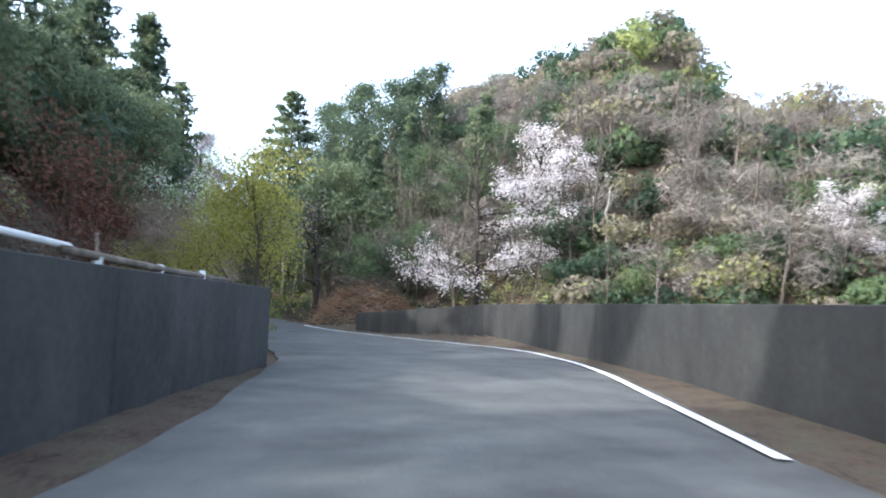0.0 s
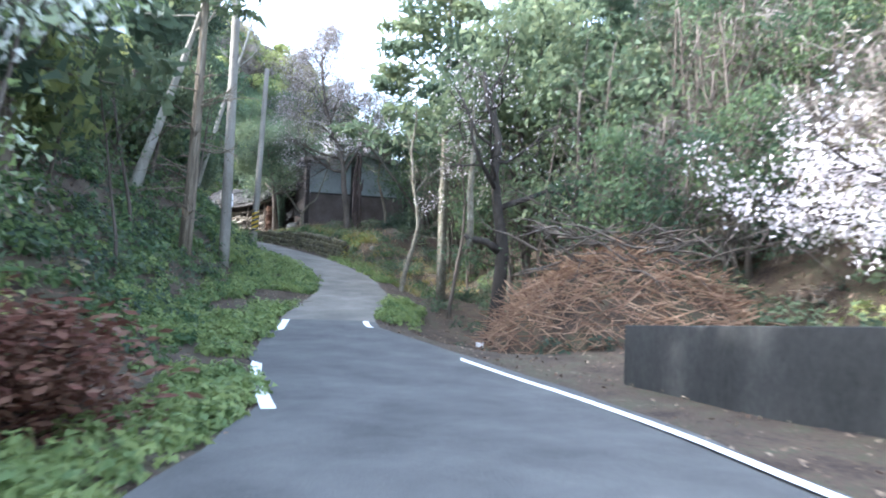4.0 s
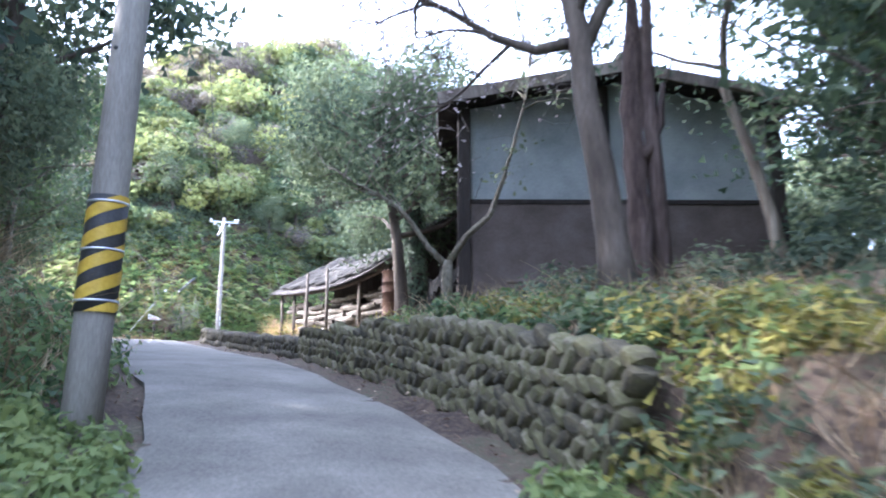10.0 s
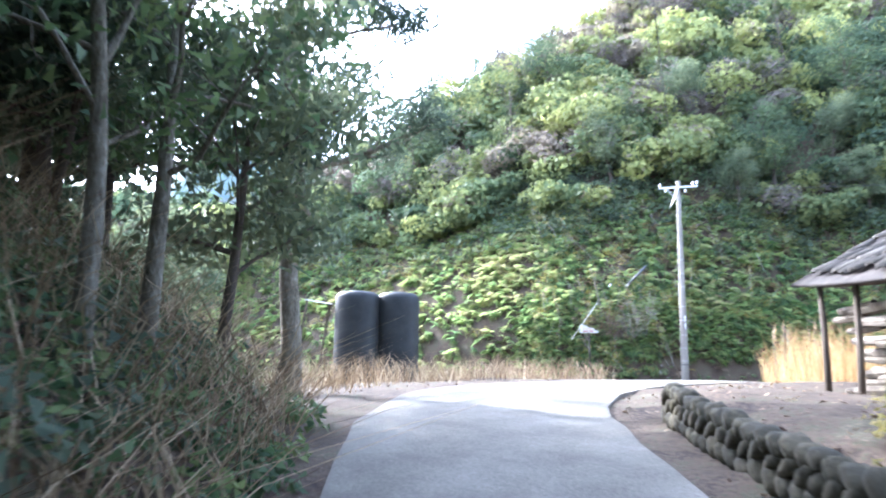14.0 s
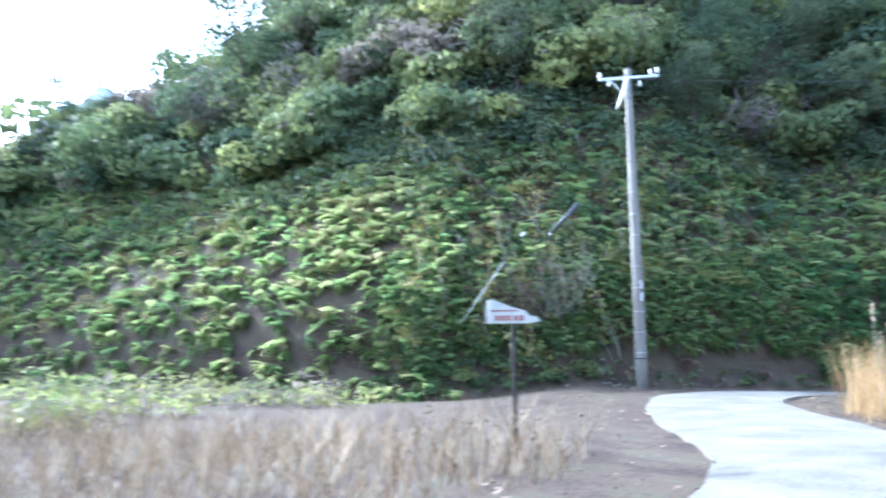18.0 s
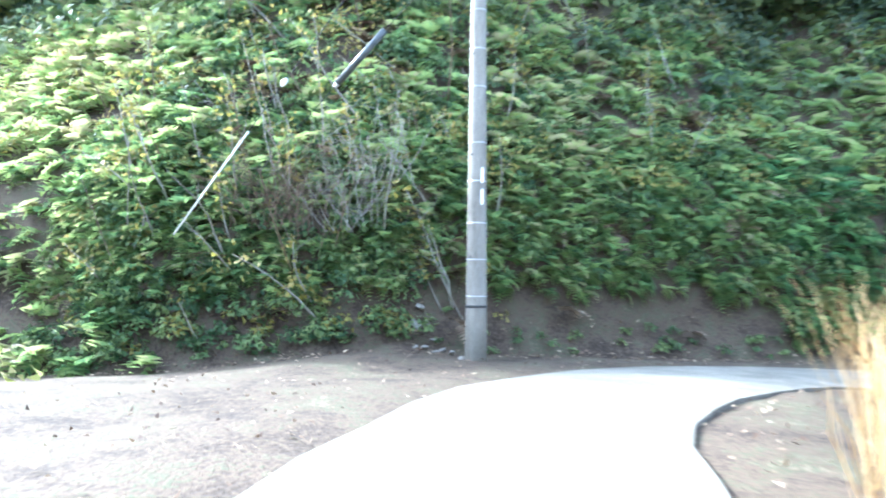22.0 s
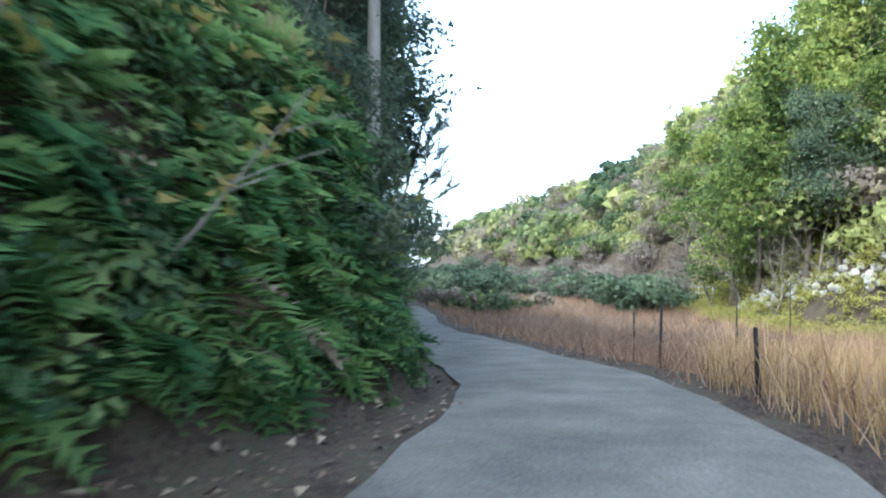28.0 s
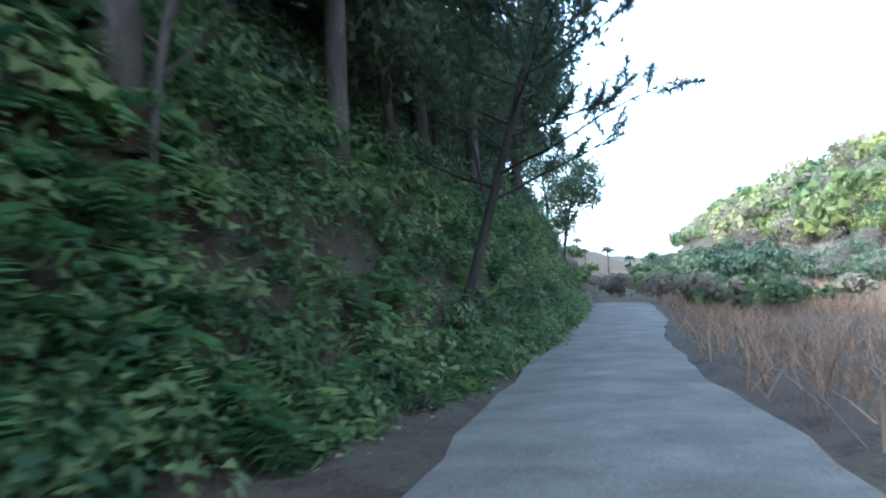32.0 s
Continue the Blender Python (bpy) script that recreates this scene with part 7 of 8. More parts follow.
poleB, zB, radB, atB = utility_pole("concrete utility pole with a yellow and black striped guard", -4.3, 28.5, 12.0, 0.175, 0.11, (0.3, 0.1))
zg0, zg1 = 3.62 - zB, 4.66 - zB
sleeve = part("guard", tubes_mesh("guard", [tube([(*atB(z), z) for z in np.linspace(zg0, zg1, 4)], [radB(z) + 0.012 for z in np.linspace(zg0, zg1, 4)], 24)], M_BLACK), poleB, "black guard sheet")
turns, pitch, wid = 24, 0.24, 0.12
for s in range(-4, 7):
    v, f = [], []
    for k in range(turns + 1):
        a = 2 * math.pi * k / turns
        zl = zg0 + s * pitch + 0.48 * k / turns
        for dz in (0, wid):
            z = min(max(zl + dz, zg0), zg1)
            cx, cy = atB(z)
            v.append((cx + (radB(z) + 0.016) * math.cos(a), cy + (radB(z) + 0.016) * math.sin(a), z))
    for k in range(turns):
        f.append((2 * k, 2 * k + 2, 2 * k + 3, 2 * k + 1))
    hts = [p[2] for p in v]
    if max(hts) - min(hts) > 0.06:
        part("stripe", mesh_from("stripe", v, f, M_YELLOW, smooth=True), sleeve, "yellow stripe")
for zz in (zg0 + 0.1, zg1 - 0.06, zg0 + 0.55):
    part("clamp", tubes_mesh("clamp", [tube([(*atB(zz), zz - 0.01), (*atB(zz), zz + 0.01)], [radB(zz) + 0.022] * 2, 20)], M_STEEL), poleB)

pole3, z3, rad3, _ = utility_pole("tall concrete utility pole with cross arm by the fern bank", -22.07, 70.8, 15.0, 0.195, 0.105, (0.02, 0.0), [1.02, 1.66, 2.3, 3.04, 3.72, 4.72, 5.4, 6.1], True, base=4.78, arm_turn=24)
part("band", tubes_mesh("band", [tube([(0, 0, 0.82), (0, 0, 0.86)], [0.195] * 2, 20)], M_CABLE), pole3, "dark wire wrapped round the foot")
for zz in (2.62, 3.0):
    part("plate", bm_mesh("plate", box_bm(0.05, 0.012, 0.27, 0.004, 0, (0.16, -0.1, zz)), M_CERAMIC), pole3, "white plate")
guy = thing("guy_wire", "thin steel stay wire with a grey plastic sleeve", "wire")
ga, gb = (-22.15, 70.85, 14.5), (-27.15, 68.33, 6.75)
gp = lambda q: tuple(ga[i] + (gb[i] - ga[i]) * q for i in range(3))
part("wire", tubes_mesh("wire", [tube([gp(0), gp(0.5), gp(1)], [0.008] * 3, 5)], M_CABLE), guy)
part("guard", tubes_mesh("guard", [tube([gp(0.74), gp(0.985)], [0.019, 0.019], 8)], M_SIGN), guy, "faded pale wire guard")
part("insulator", tubes_mesh("insulator", [tube([gp(0.615), gp(0.62), gp(0.628), gp(0.633)], [0.02, 0.05, 0.05, 0.02], 10)], M_CERAMIC), guy)
sl = thing("cable_sleeve", "grey plastic sleeve on the line beside the pole", "cable sleeve")
sa, sb = (-23.68, 70.2, 10.64), (-24.6, 69.98, 9.72)
part("tube", tubes_mesh("tube", [tube([sa, sb], [0.065, 0.065], 10)], M_SLEEVE), sl)
part("cap", tubes_mesh("cap", [tube([sb, (-24.66, 69.965, 9.66)], [0.06, 0.03], 10)], M_CERAMIC), sl)
part("line", tubes_mesh("line", [tube([(-22.1, 70.6, 12.2), sa], [0.007, 0.007], 4)], M_CABLE), sl)
part("line", tubes_mesh("line", [tube([sb, (-27.0, 69.3, 7.2)], [0.006, 0.006], 4)], M_CABLE), sl)

pole4, z4, _, _ = utility_pole("concrete utility pole among the shaded trees of the bank", 0.85, 88.2, 17.3, 0.18, 0.11, (0.0, 0.0), (), True, base=3.9, arm_turn=-20)
prop = new("prop_pole", tubes_mesh("prop_pole", [tube([(-3.1, 87.2, hz(-3.1, 87.2) - 0.4), (0.7, 88.1, 15.9)], [0.12, 0.09], 9)], M_TIMBER))
tagged(prop, "leaning timber prop beside the utility pole", "pole")
cable("cable", (-4.23, 16.25, 12.3), (-4.05, 28.6, 11.8), 0.5)
cable("cable", (-4.05, 28.6, 9.9), (-0.6, 37.4, 8.9), 0.5, label="black service cable running to the barn")
cable("cable", (-4.05, 28.6, 11.8), (-22.15, 70.8, 14.7), 1.2)
cable("cable", (-22.15, 70.8, 14.7), (0.85, 88.2, 17.0), 0.8)

# ---- walls by the first road ----
def wall_run(name, points, thick, label, pieces=6):
    """A concrete wall through (x, y, base, top), cast in lengths with joints between."""
    p = np.array(points, float)
    ob = thing(name, label, "wall", kind="structure")
    seg = np.concatenate([[0], np.cumsum(np.linalg.norm(np.diff(p[:, :2], axis=0), axis=1))])
    for k in range(pieces):
        s0, s1 = seg[-1] * k / pieces, seg[-1] * (k + 1) / pieces - 0.02
        q = [[np.interp(s, seg, p[:, i]) for i in range(4)] for s in (s0, s1)]
        d = np.array(q[1][:2]) - np.array(q[0][:2])
        n = np.array([-d[1], d[0]]) / np.linalg.norm(d) * thick / 2
        bm = bmesh.new()
        vs = []
        for a in q:
            for sg in (-1, 1):
                for z in (a[2], a[3]):
                    vs.append(bm.verts.new((a[0] + n[0] * sg, a[1] + n[1] * sg, z)))
        for f in ((0, 1, 3, 2), (4, 6, 7, 5), (0, 4, 5, 1), (2, 3, 7, 6), (1, 5, 7, 3), (0, 2, 6, 4)):
            bm.faces.new([vs[i] for i in f])
        bmesh.ops.recalc_face_normals(bm, faces=bm.faces)
        bmesh.ops.bevel(bm, geom=[e for e in bm.edges], offset=0.012, segments=1, affect="EDGES")
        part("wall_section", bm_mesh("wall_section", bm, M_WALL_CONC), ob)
    return ob


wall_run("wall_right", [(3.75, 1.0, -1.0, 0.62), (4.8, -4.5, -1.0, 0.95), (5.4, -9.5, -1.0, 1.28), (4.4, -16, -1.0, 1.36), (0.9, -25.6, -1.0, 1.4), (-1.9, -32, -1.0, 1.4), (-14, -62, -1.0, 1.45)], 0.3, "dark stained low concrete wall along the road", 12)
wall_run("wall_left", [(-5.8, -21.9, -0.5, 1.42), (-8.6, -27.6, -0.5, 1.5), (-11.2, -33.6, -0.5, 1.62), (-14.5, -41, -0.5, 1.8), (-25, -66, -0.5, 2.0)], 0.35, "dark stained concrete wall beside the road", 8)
rail = thing("pipe_rail", "white painted pipes lying along the top of the wall", "pipe rail")
for pts, r in (([(-8.75, -27.7, 1.66), (-11.3, -33.5, 1.9), (-15, -42, 2.3)], 0.035), ([(-9.3, -29.2, 1.55), (-11.2, -33.5, 1.66), (-15, -42, 1.9)], 0.03)):
    part("pipe", tubes_mesh("pipe", [tube(pts, [r] * 3, 8)], M_CERAMIC), rail, "white pipe")
for pts in ([(-6.5, -22.6, 1.5), (-7.6, -25.2, 1.54), (-8.8, -27.9, 1.62)],):
    part("pipe", tubes_mesh("pipe", [tube(pts, [0.045] * 3, 8)], M_TIMBER), rail, "weathered grey pipe")
for x, y in ((-7.1, -24.0), (-7.8, -25.6), (-8.5, -27.2), (-10.0, -30.6)):
    part("clamp", bm_mesh("clamp", box_bm(0.1, 0.1, 0.14, 0.015, 1.47, (x, y, 0)), M_STEEL), rail)
part("spike", tubes_mesh("spike", [tube([(-8.5, -27.2, 1.5), (-8.52, -27.2, 1.85)], [0.025, 0.005], 6)], M_TIMBER), rail)


# ---- stone wall below the barn ----
def stone_mesh(seed):
    rng = np.random.RandomState(seed)
    bm = bmesh.new()
    bmesh.ops.create_icosphere(bm, subdivisions=2, radius=0.5)
    for v in bm.verts:
        v.co = Vector((v.co.x * rng.uniform(0.88, 1.15), v.co.y * rng.uniform(0.85, 1.05), v.co.z * rng.uniform(0.85, 1.15)))
        for i in range(3):
            v.co[i] = max(-0.36, min(0.36, v.co[i]))
    return bm_mesh("stone", bm, M_STONE)


STONES = [stone_mesh(s) for s in range(7)]
swall = thing("stone_wall", "mossy dry-stone retaining wall of rough field stones", "stone wall", kind="structure")
rng = random.Random(23)
sel = [i for i in range(len(ROAD_LINE)) if 26.6 < ROAD_LINE[i, 1] < 43.5 and -13 < ROAD_LINE[i, 0] < 2]
wl = np.array([[*(ROAD_LINE[i, :2] + ROAD_RIGHT[i] * (float(road_half(ROAD_LINE[i, 1])[1]) + 0.62)), ROAD_LINE[i, 2]] for i in sel])
wseg = np.concatenate([[0], np.cumsum(np.linalg.norm(np.diff(wl[:, :2], axis=0), axis=1))])
bv, bf = [], []
for i in range(len(wl)):
    i2 = sel[i]
    inn = ROAD_RIGHT[i2] * 0.22
    top = wl[i, 2] + 0.95 * (1 - 0.64 * float(fade(np.array(wl[i, 1]), 30, 38)))
    top = wl[i, 2] + (top - wl[i, 2]) * float(fade(np.array(wl[i, 1]), 26.2, 28.0))
    bv += [(wl[i, 0] + inn[0] * 0.6, wl[i, 1] + inn[1] * 0.6, wl[i, 2] - 0.4), (wl[i, 0] + inn[0] * 1.6, wl[i, 1] + inn[1] * 1.6, top)]
    if i:
        n = 2 * i
        bf.append((n - 2, n, n + 1, n - 1))
part("backing", mesh_from("backing", bv, bf, M_GROUND), swall)
count = 0
rest_v, rest_f = [], []
for row in range(9):
    s = rng.uniform(0, 0.2)
    while s < wseg[-1] - 0.1:
        w = rng.uniform(0.26, 0.44)
        sm = s + w / 2
        px, py, pz = (float(np.interp(sm, wseg, wl[:, k])) for k in range(3))
        k = int(np.argmin(np.abs(wseg - sm)))
        rt = ROAD_RIGHT[sel[k]]
        hgt = 0.95 * (1 - 0.64 * float(fade(np.array(py), 30, 38))) * float(fade(np.array(py), 26.2, 28.0))
        z = 0.06 + row * 0.145
        if z < hgt + 0.1:
            lean = (0.6 if row % 2 else -0.6) + rng.uniform(-0.25, 0.25)
            m = (Matrix.Translation((px + rt[0] * (0.02 + z * 0.16), py + rt[1] * (0.02 + z * 0.16), pz + z + rng.uniform(-0.03, 0.03)))
                 @ Euler((rng.uniform(-0.2, 0.2), lean, math.atan2(rt[1], rt[0]) + math.pi / 2 + rng.uniform(-0.12, 0.12))).to_matrix().to_4x4() @ Matrix.Diagonal((w * 1.0, 0.3, rng.uniform(0.15, 0.22), 1)))
            me = STONES[rng.randint(0, 6)]
            if py < 36.5 and count < 300:
                part("stone", me, swall, "", m)
                count += 1
            else:
                n = sum(len(q) for q in rest_v)
                rest_v.append(np.array([m @ v.co for v in me.vertices]))
                rest_f.append(np.array([p.vertices[:] for p in me.polygons]) + n)
        s += w * 0.72
rubble = part("rubble", mesh_from("rubble", np.vstack(rest_v), np.vstack(rest_f), M_STONE), swall)
tagged(rubble, kind="stuff")



rb = random.Random(61)
for k in range(46):
    q = rb.random()
    x, y = -1.7 + 4.6 * q + rb.uniform(-0.3, 0.3), 34.4 - 2.2 * q + rb.uniform(-0.7, 0.9)
    if float(off_road(np.array([x]), np.array([y]))[0]) < 1.2:
        continue
    sc = rb.uniform(0.18, 0.5)
    ob = new("field_stone", STONES[k % 7])
    ob.matrix_basis = pose(x, y, hz(x, y) + sc * 0.12, rb.uniform(-20, 20), rb.uniform(-20, 20), rb.uniform(0, 360)) @ Matrix.Diagonal((sc, sc * 0.8, sc * 0.6, 1))
    tagged(ob, "loose mossy field stone lying before the barn", "stone", "loose stones before the barn")
for k in range(14):
    x, y = 0.2 + rb.uniform(-0.5, 3.0), 34.9 + rb.uniform(-0.9, 0.5)
    ob = new("plank", bm_mesh("plank", box_bm(rb.uniform(0.7, 2.2), rb.uniform(0.1, 0.2), 0.04, 0.006), M_TIMBER))
    ob.matrix_basis = pose(x, y, hz(x, y) + 0.08 + 0.045 * (k % 5), rb.uniform(-5, 5), rb.uniform(-5, 5), rb.uniform(-25, 25))
    tagged(ob, "weathered grey plank in a loose pile before the barn", "plank", "planks by the barn")


# ---- brush, reeds and things in the open ----
def blades(name, spots, seed, tall, width, mat, label, category, lean=0.18, kind="stuff"):
    """Standing dry stalks, each a bent two-piece blade; one mesh."""
    rng = np.random.RandomState(seed)
    x, y = np.array([s[0] for s in spots]), np.array([s[1] for s in spots])
    n = len(x)
    b = np.stack([x, y, height(x, y) - 0.03], 1)
    h = rng.uniform(tall[0], tall[1], n)[:, None]
    d = np.concatenate([rng.normal(size=(n, 2)) * lean, np.ones((n, 1))], 1)
    mid = b + d * h * 0.6
    tip = mid + (d + np.concatenate([rng.normal(size=(n, 2)) * lean * 2, np.zeros((n, 1))], 1)) * h * 0.4
    a = rng.uniform(0, np.pi, n)
    w = np.stack([np.cos(a), np.sin(a), 0 * a], 1) * (width * rng.uniform(0.6, 1.4, n))[:, None]
    v = np.stack([b - w, b + w, mid + w * 0.8, mid - w * 0.8, tip + w * 0.15, tip - w * 0.15], 1).reshape(-1, 3)
    k = np.arange(n)[:, None] * 6
    f = np.concatenate([k + np.array([[0, 1, 2, 3]]), k + np.array([[3, 2, 4, 5]])], 1).reshape(-1, 4)
    t = np.repeat(rng.uniform(0, 1, n), 2)
    return tagged(new(name, mesh_from(name, v, f, mat, t)), label, category, kind=kind)


def in_field(x, y):
    return (off_road(x, y) > 0.35) & (nearest_road(x, y)[1] > 0) & (-side_of(x, y, FOOT_EAST) < -0.5) & (y > 52)


blades("reeds", spread_spots(131, 19000, (-16, 2, 53, 73), lambda x, y: in_field(x, y) & (lumps(x, y, 2.5, 51) > -0.75)), 132, (0.7, 1.6), 0.006, M_REED, "dense golden dry reeds standing in the field", "reeds")
# golden blades over the red reeds: sunlight on the near field as colour
blades("reeds", spread_spots(143, 5500, (-5, 13, 74.5, 84), lambda x, y: in_field(x, y) & (y < 80.5 + 0.35 * x)), 144, (0.5, 1.15), 0.006, M_REED, "dry reeds beside the road, coloured golden for the sun on them", "reeds", 0.22)
blades("reeds", spread_spots(133, 17000, (-12, 34, 64, 84), lambda x, y: in_field(x, y)), 134, (0.4, 0.9), 0.007, M_REED_RED, "reddish brown dry reeds covering the field", "reeds", 0.4)
blades("reeds", spread_spots(135, 15000, (-4, 70, 78, 128), lambda x, y: in_field(x, y)), 136, (0.4, 0.9), 0.012, M_REED_RED, "reddish brown dry reeds covering the far field", "reeds", 0.4)
M_LAWN = leafy("lawn_grass", [(0.0, (0.11, 0.16, 0.04)), (0.5, (0.2, 0.26, 0.07)), (1.0, (0.33, 0.32, 0.12))], 0.5, 0.6, 0.5)
blades("grass", spread_spots(231, 9000, (-9.5, -3.2, -17, -5), lambda x, y: (off_road(x, y) > 0.25) & (off_road(x, y) < 5)), 232, (0.06, 0.16), 0.008, M_LAWN, "short green and yellowish grass on the verge", "grass", 0.3)
blades("dry_grass", spread_spots(137, 3500, (-30, -15.5, 43, 56), lambda x, y: (off_road(x, y) > 1.2) & (lumps(x, y, 4, 52) > -0.2)), 138, (0.3, 0.75), 0.008, M_STRAW, "brown dry grass on the open verge", "grass", 0.35)
blades("dry_grass", spread_spots(139, 5200, (-18, -5, 26, 44), lambda x, y: (side_of(x, y, FOOT_WEST) > -0.4) & (side_of(x, y, FOOT_WEST) < 3.2) & (off_road(x, y) > 0.4)), 140, (0.4, 1.15), 0.008, M_STRAW, "brown dry grass hanging on the bank", "grass", 0.65)
rng = np.random.RandomState(141)
for x, y in spread_spots(142, 190, (-15.5, 2, 57, 73), in_field):
    h = rng.uniform(1.5, 2.3)
    z = hz(x, y)
    lx, ly = rng.normal(size=2) * 0.1
    ob = thing("reed_plume", "tall dry reed stalk with a feathery seed head", "reed", pose(x, y, z), "tall reeds in the field")
    part("stalk", tubes_mesh("stalk", [tube([(0, 0, -0.05), (lx * 0.4, ly * 0.4, h * 0.5), (lx, ly, h)], [0.009, 0.007, 0.004], 4)], M_BARK_PALE), ob)
    c = np.stack([lx + rng.normal(size=34) * 0.018, ly + rng.normal(size=34) * 0.018, h - rng.uniform(0, 0.3, 34)], 1)
    v, f = leaf_quads(c, rng.normal(size=(34, 3)), 0.07, rng, 0.25)
    part("plume", mesh_from("plume", v, f, M_STRAW, np.full(34, 0.8)), ob)


def stake(x, y, top, lean=0.0, r=0.03, label="dark rusty stake standing in the reeds"):
    z = hz(x, y)
    ob = new("stake", tubes_mesh("stake", [tube([(0, 0, -0.3), (lean * 0.5, 0, (top - z) * 0.5), (lean, 0, top - z)], [r, r, r * 0.9], 7)], M_DARK_TIMBER))
    ob.matrix_basis = pose(x, y, z)
    return tagged(ob, label, "stake", "stakes in the field")


for a in ((-13.3, 57.7, 6.5, 0.03), (-3.2, 77.5, 5.35, 0.02), (-2.0, 79.2, 4.75, -0.16), (2.2, 82.1, 4.7, 0.05), (6.2, 84.4, 4.3, 0.0), (30.6, 86.6, 4.6, 0.1), (18.0, 85.5, 4.6, 0.0), (-13.6, 60.6, 6.0, -0.1)):
    stake(*a)

# the heap of dry brush east of the lane
heap = thing("brush_heap", "heap of cut dry straw and brushwood", "brush heap", stand(6.0, 6.2) @ Matrix.Diagonal((1, 1, 1.5, 1)))
n = 3200
a, q = rng.uniform(0, 6.28, n), np.sqrt(rng.uniform(0, 1, n))
base = np.stack([np.cos(a) * q * 3.4, np.sin(a) * q * 2.6, 1.35 * (1 - q ** 2) ** 0.8 + 0.05 + rng.normal(size=n) * 0.06 - 0.25 * q], 1)
d = np.stack([np.cos(a + rng.normal(size=n)), np.sin(a + rng.normal(size=n)), rng.normal(size=n) * 0.3], 1)
l = rng.uniform(0.2, 0.6, n)[:, None]
w = np.cross(d, rng.normal(size=(n, 3)))
w = w / np.linalg.norm(w, axis=1)[:, None] * 0.012
v = np.stack([base - d * l - w, base - d * l + w, base + d * l + w * 0.4, base + d * l - w * 0.4], 1).reshape(-1, 3)
tagged(part("straw", mesh_from("straw", v, np.arange(4 * n).reshape(-1, 4), M_REED_RED, rng.uniform(0, 1, n)), heap), kind="stuff")
hv = [(math.cos(t) * 3.3 * r, math.sin(t) * 2.5 * r, 1.3 * (1 - r * r) ** 0.8 - 0.3 * r) for r in (0.0001, 0.35, 0.7, 0.9, 1.0) for t in np.linspace(0, 6.283, 24, endpoint=False)]
hf = [(r * 24 + k, r * 24 + (k + 1) % 24, (r + 1) * 24 + (k + 1) % 24, (r + 1) * 24 + k) for r in range(4) for k in range(24)]
part("mound", mesh_from("mound", hv, hf, M_GROUND, smooth=True), heap)
sticks = []
for k in range(170):
    t = rng.uniform(0, 6.28)
    p = np.array([math.cos(t) * 2.2 * rng.rand(), math.sin(t) * 1.8 * rng.rand(), 1.0 + rng.rand() * 0.6])
    sticks.append(tube(wander(rng, p, (*rng.normal(size=2), 0.15), rng.uniform(0.8, 1.8), 4, 0.15, -0.05), np.linspace(0.022, 0.007, 5), 4, False))
tagged(part("brushwood", tubes_mesh("brushwood", sticks, M_BARK), heap), "tangle of thin dry twigs", kind="stuff")

# rocks and a white bag on the verge
for k, (x, y, s, lab) in enumerate([(3.2, 9.2, 0.28, "crumpled white plastic bag on the verge"), (1.65, 27.0, 0.36, "pale lichened rock beside the lane"), (5.2, 12.5, 0.3, "grey rock on the wood floor"), (-1.9, 21.5, 0.25, "broken concrete lump at the lane's edge"), (-2.0, 22.3, 0.22, "broken concrete lump at the lane's edge")]):
    ob = new("bag" if k == 0 else "rock", STONES[k].copy())
    ob.data.materials[0] = M_CERAMIC if k == 0 else M_BARK_PALE
    ob.matrix_basis = pose(x, y, hz(x, y) + s * 0.25, 10 * k, 0, 40 * k) @ Matrix.Diagonal((s, s * 0.8, s * 0.75, 1))
    tagged(ob, lab, "bag" if k == 0 else "rock")


rq = random.Random(71)
for k in range(11):
    x, y = -23.1 + rq.gauss(0, 0.3), 70.95 + rq.gauss(0, 0.14)
    sc = rq.uniform(0.12, 0.34)
    ob = new("rock", STONES[k % 7].copy())
    ob.data.materials[0] = M_POLE
    ob.matrix_basis = pose(x, y, hz(x, y) - sc * 0.02, rq.uniform(0, 60), rq.uniform(0, 60), rq.uniform(0, 360)) @ Matrix.Diagonal((sc * 1.3, sc * 0.8, sc * 0.45, 1))
    tagged(ob, "pale broken rock at the foot of the fern bank", "rock", "rocks at the foot of the bank")


def water_tank(x, y, top, r, label):
    z = hz(x, y) - 0.05
    ob = thing("water_tank", label, "tank", pose(x, y, z), "tanks beside the fork")
    h = top - z
    prof = [(0, r * 0.97), (0.05, r)] + [(h * q, r * (1.012 if k % 2 else 1.0)) for k, q in enumerate(np.linspace(0.1, 0.94, 11))] + [(h * 0.97, r * 0.97), (h, r * 0.8)]
    part("shell", tubes_mesh("shell", [tube([(0, 0, q) for q, _ in prof], [w for _, w in prof], 28)], M_TANK), ob)
    part("lid", tubes_mesh("lid", [tube([(0, 0, h - 0.01), (0, 0, h + 0.04)], [r * 0.45, r * 0.42], 18)], M_TANK), ob)
    return ob


water_tank(-21.68, 50.32, 7.24, 0.62, "round black plastic tank standing on the grass")
water_tank(-22.3, 49.3, 7.22, 0.63, "round black plastic tank standing on the grass")
sheet = thing("metal_sheet", "pale bent metal sheet leaning behind the tanks", "metal sheet", pose(-23.3, 48.7, 6.95, 5, 9, 40))
part("panel", bm_mesh("panel", box_bm(0.75, 0.5, 0.02, 0.006), M_STEEL), sheet)
part("leg", bm_mesh("leg", box_bm(0.06, 0.06, 2.0, 0.005, -2.0, (-0.3, -0.18, 0)), M_TIMBER), sheet)
part("leg", bm_mesh("leg", box_bm(0.06, 0.06, 2.0, 0.005, -2.0, (0.3, 0.18, 0)), M_TIMBER), sheet)

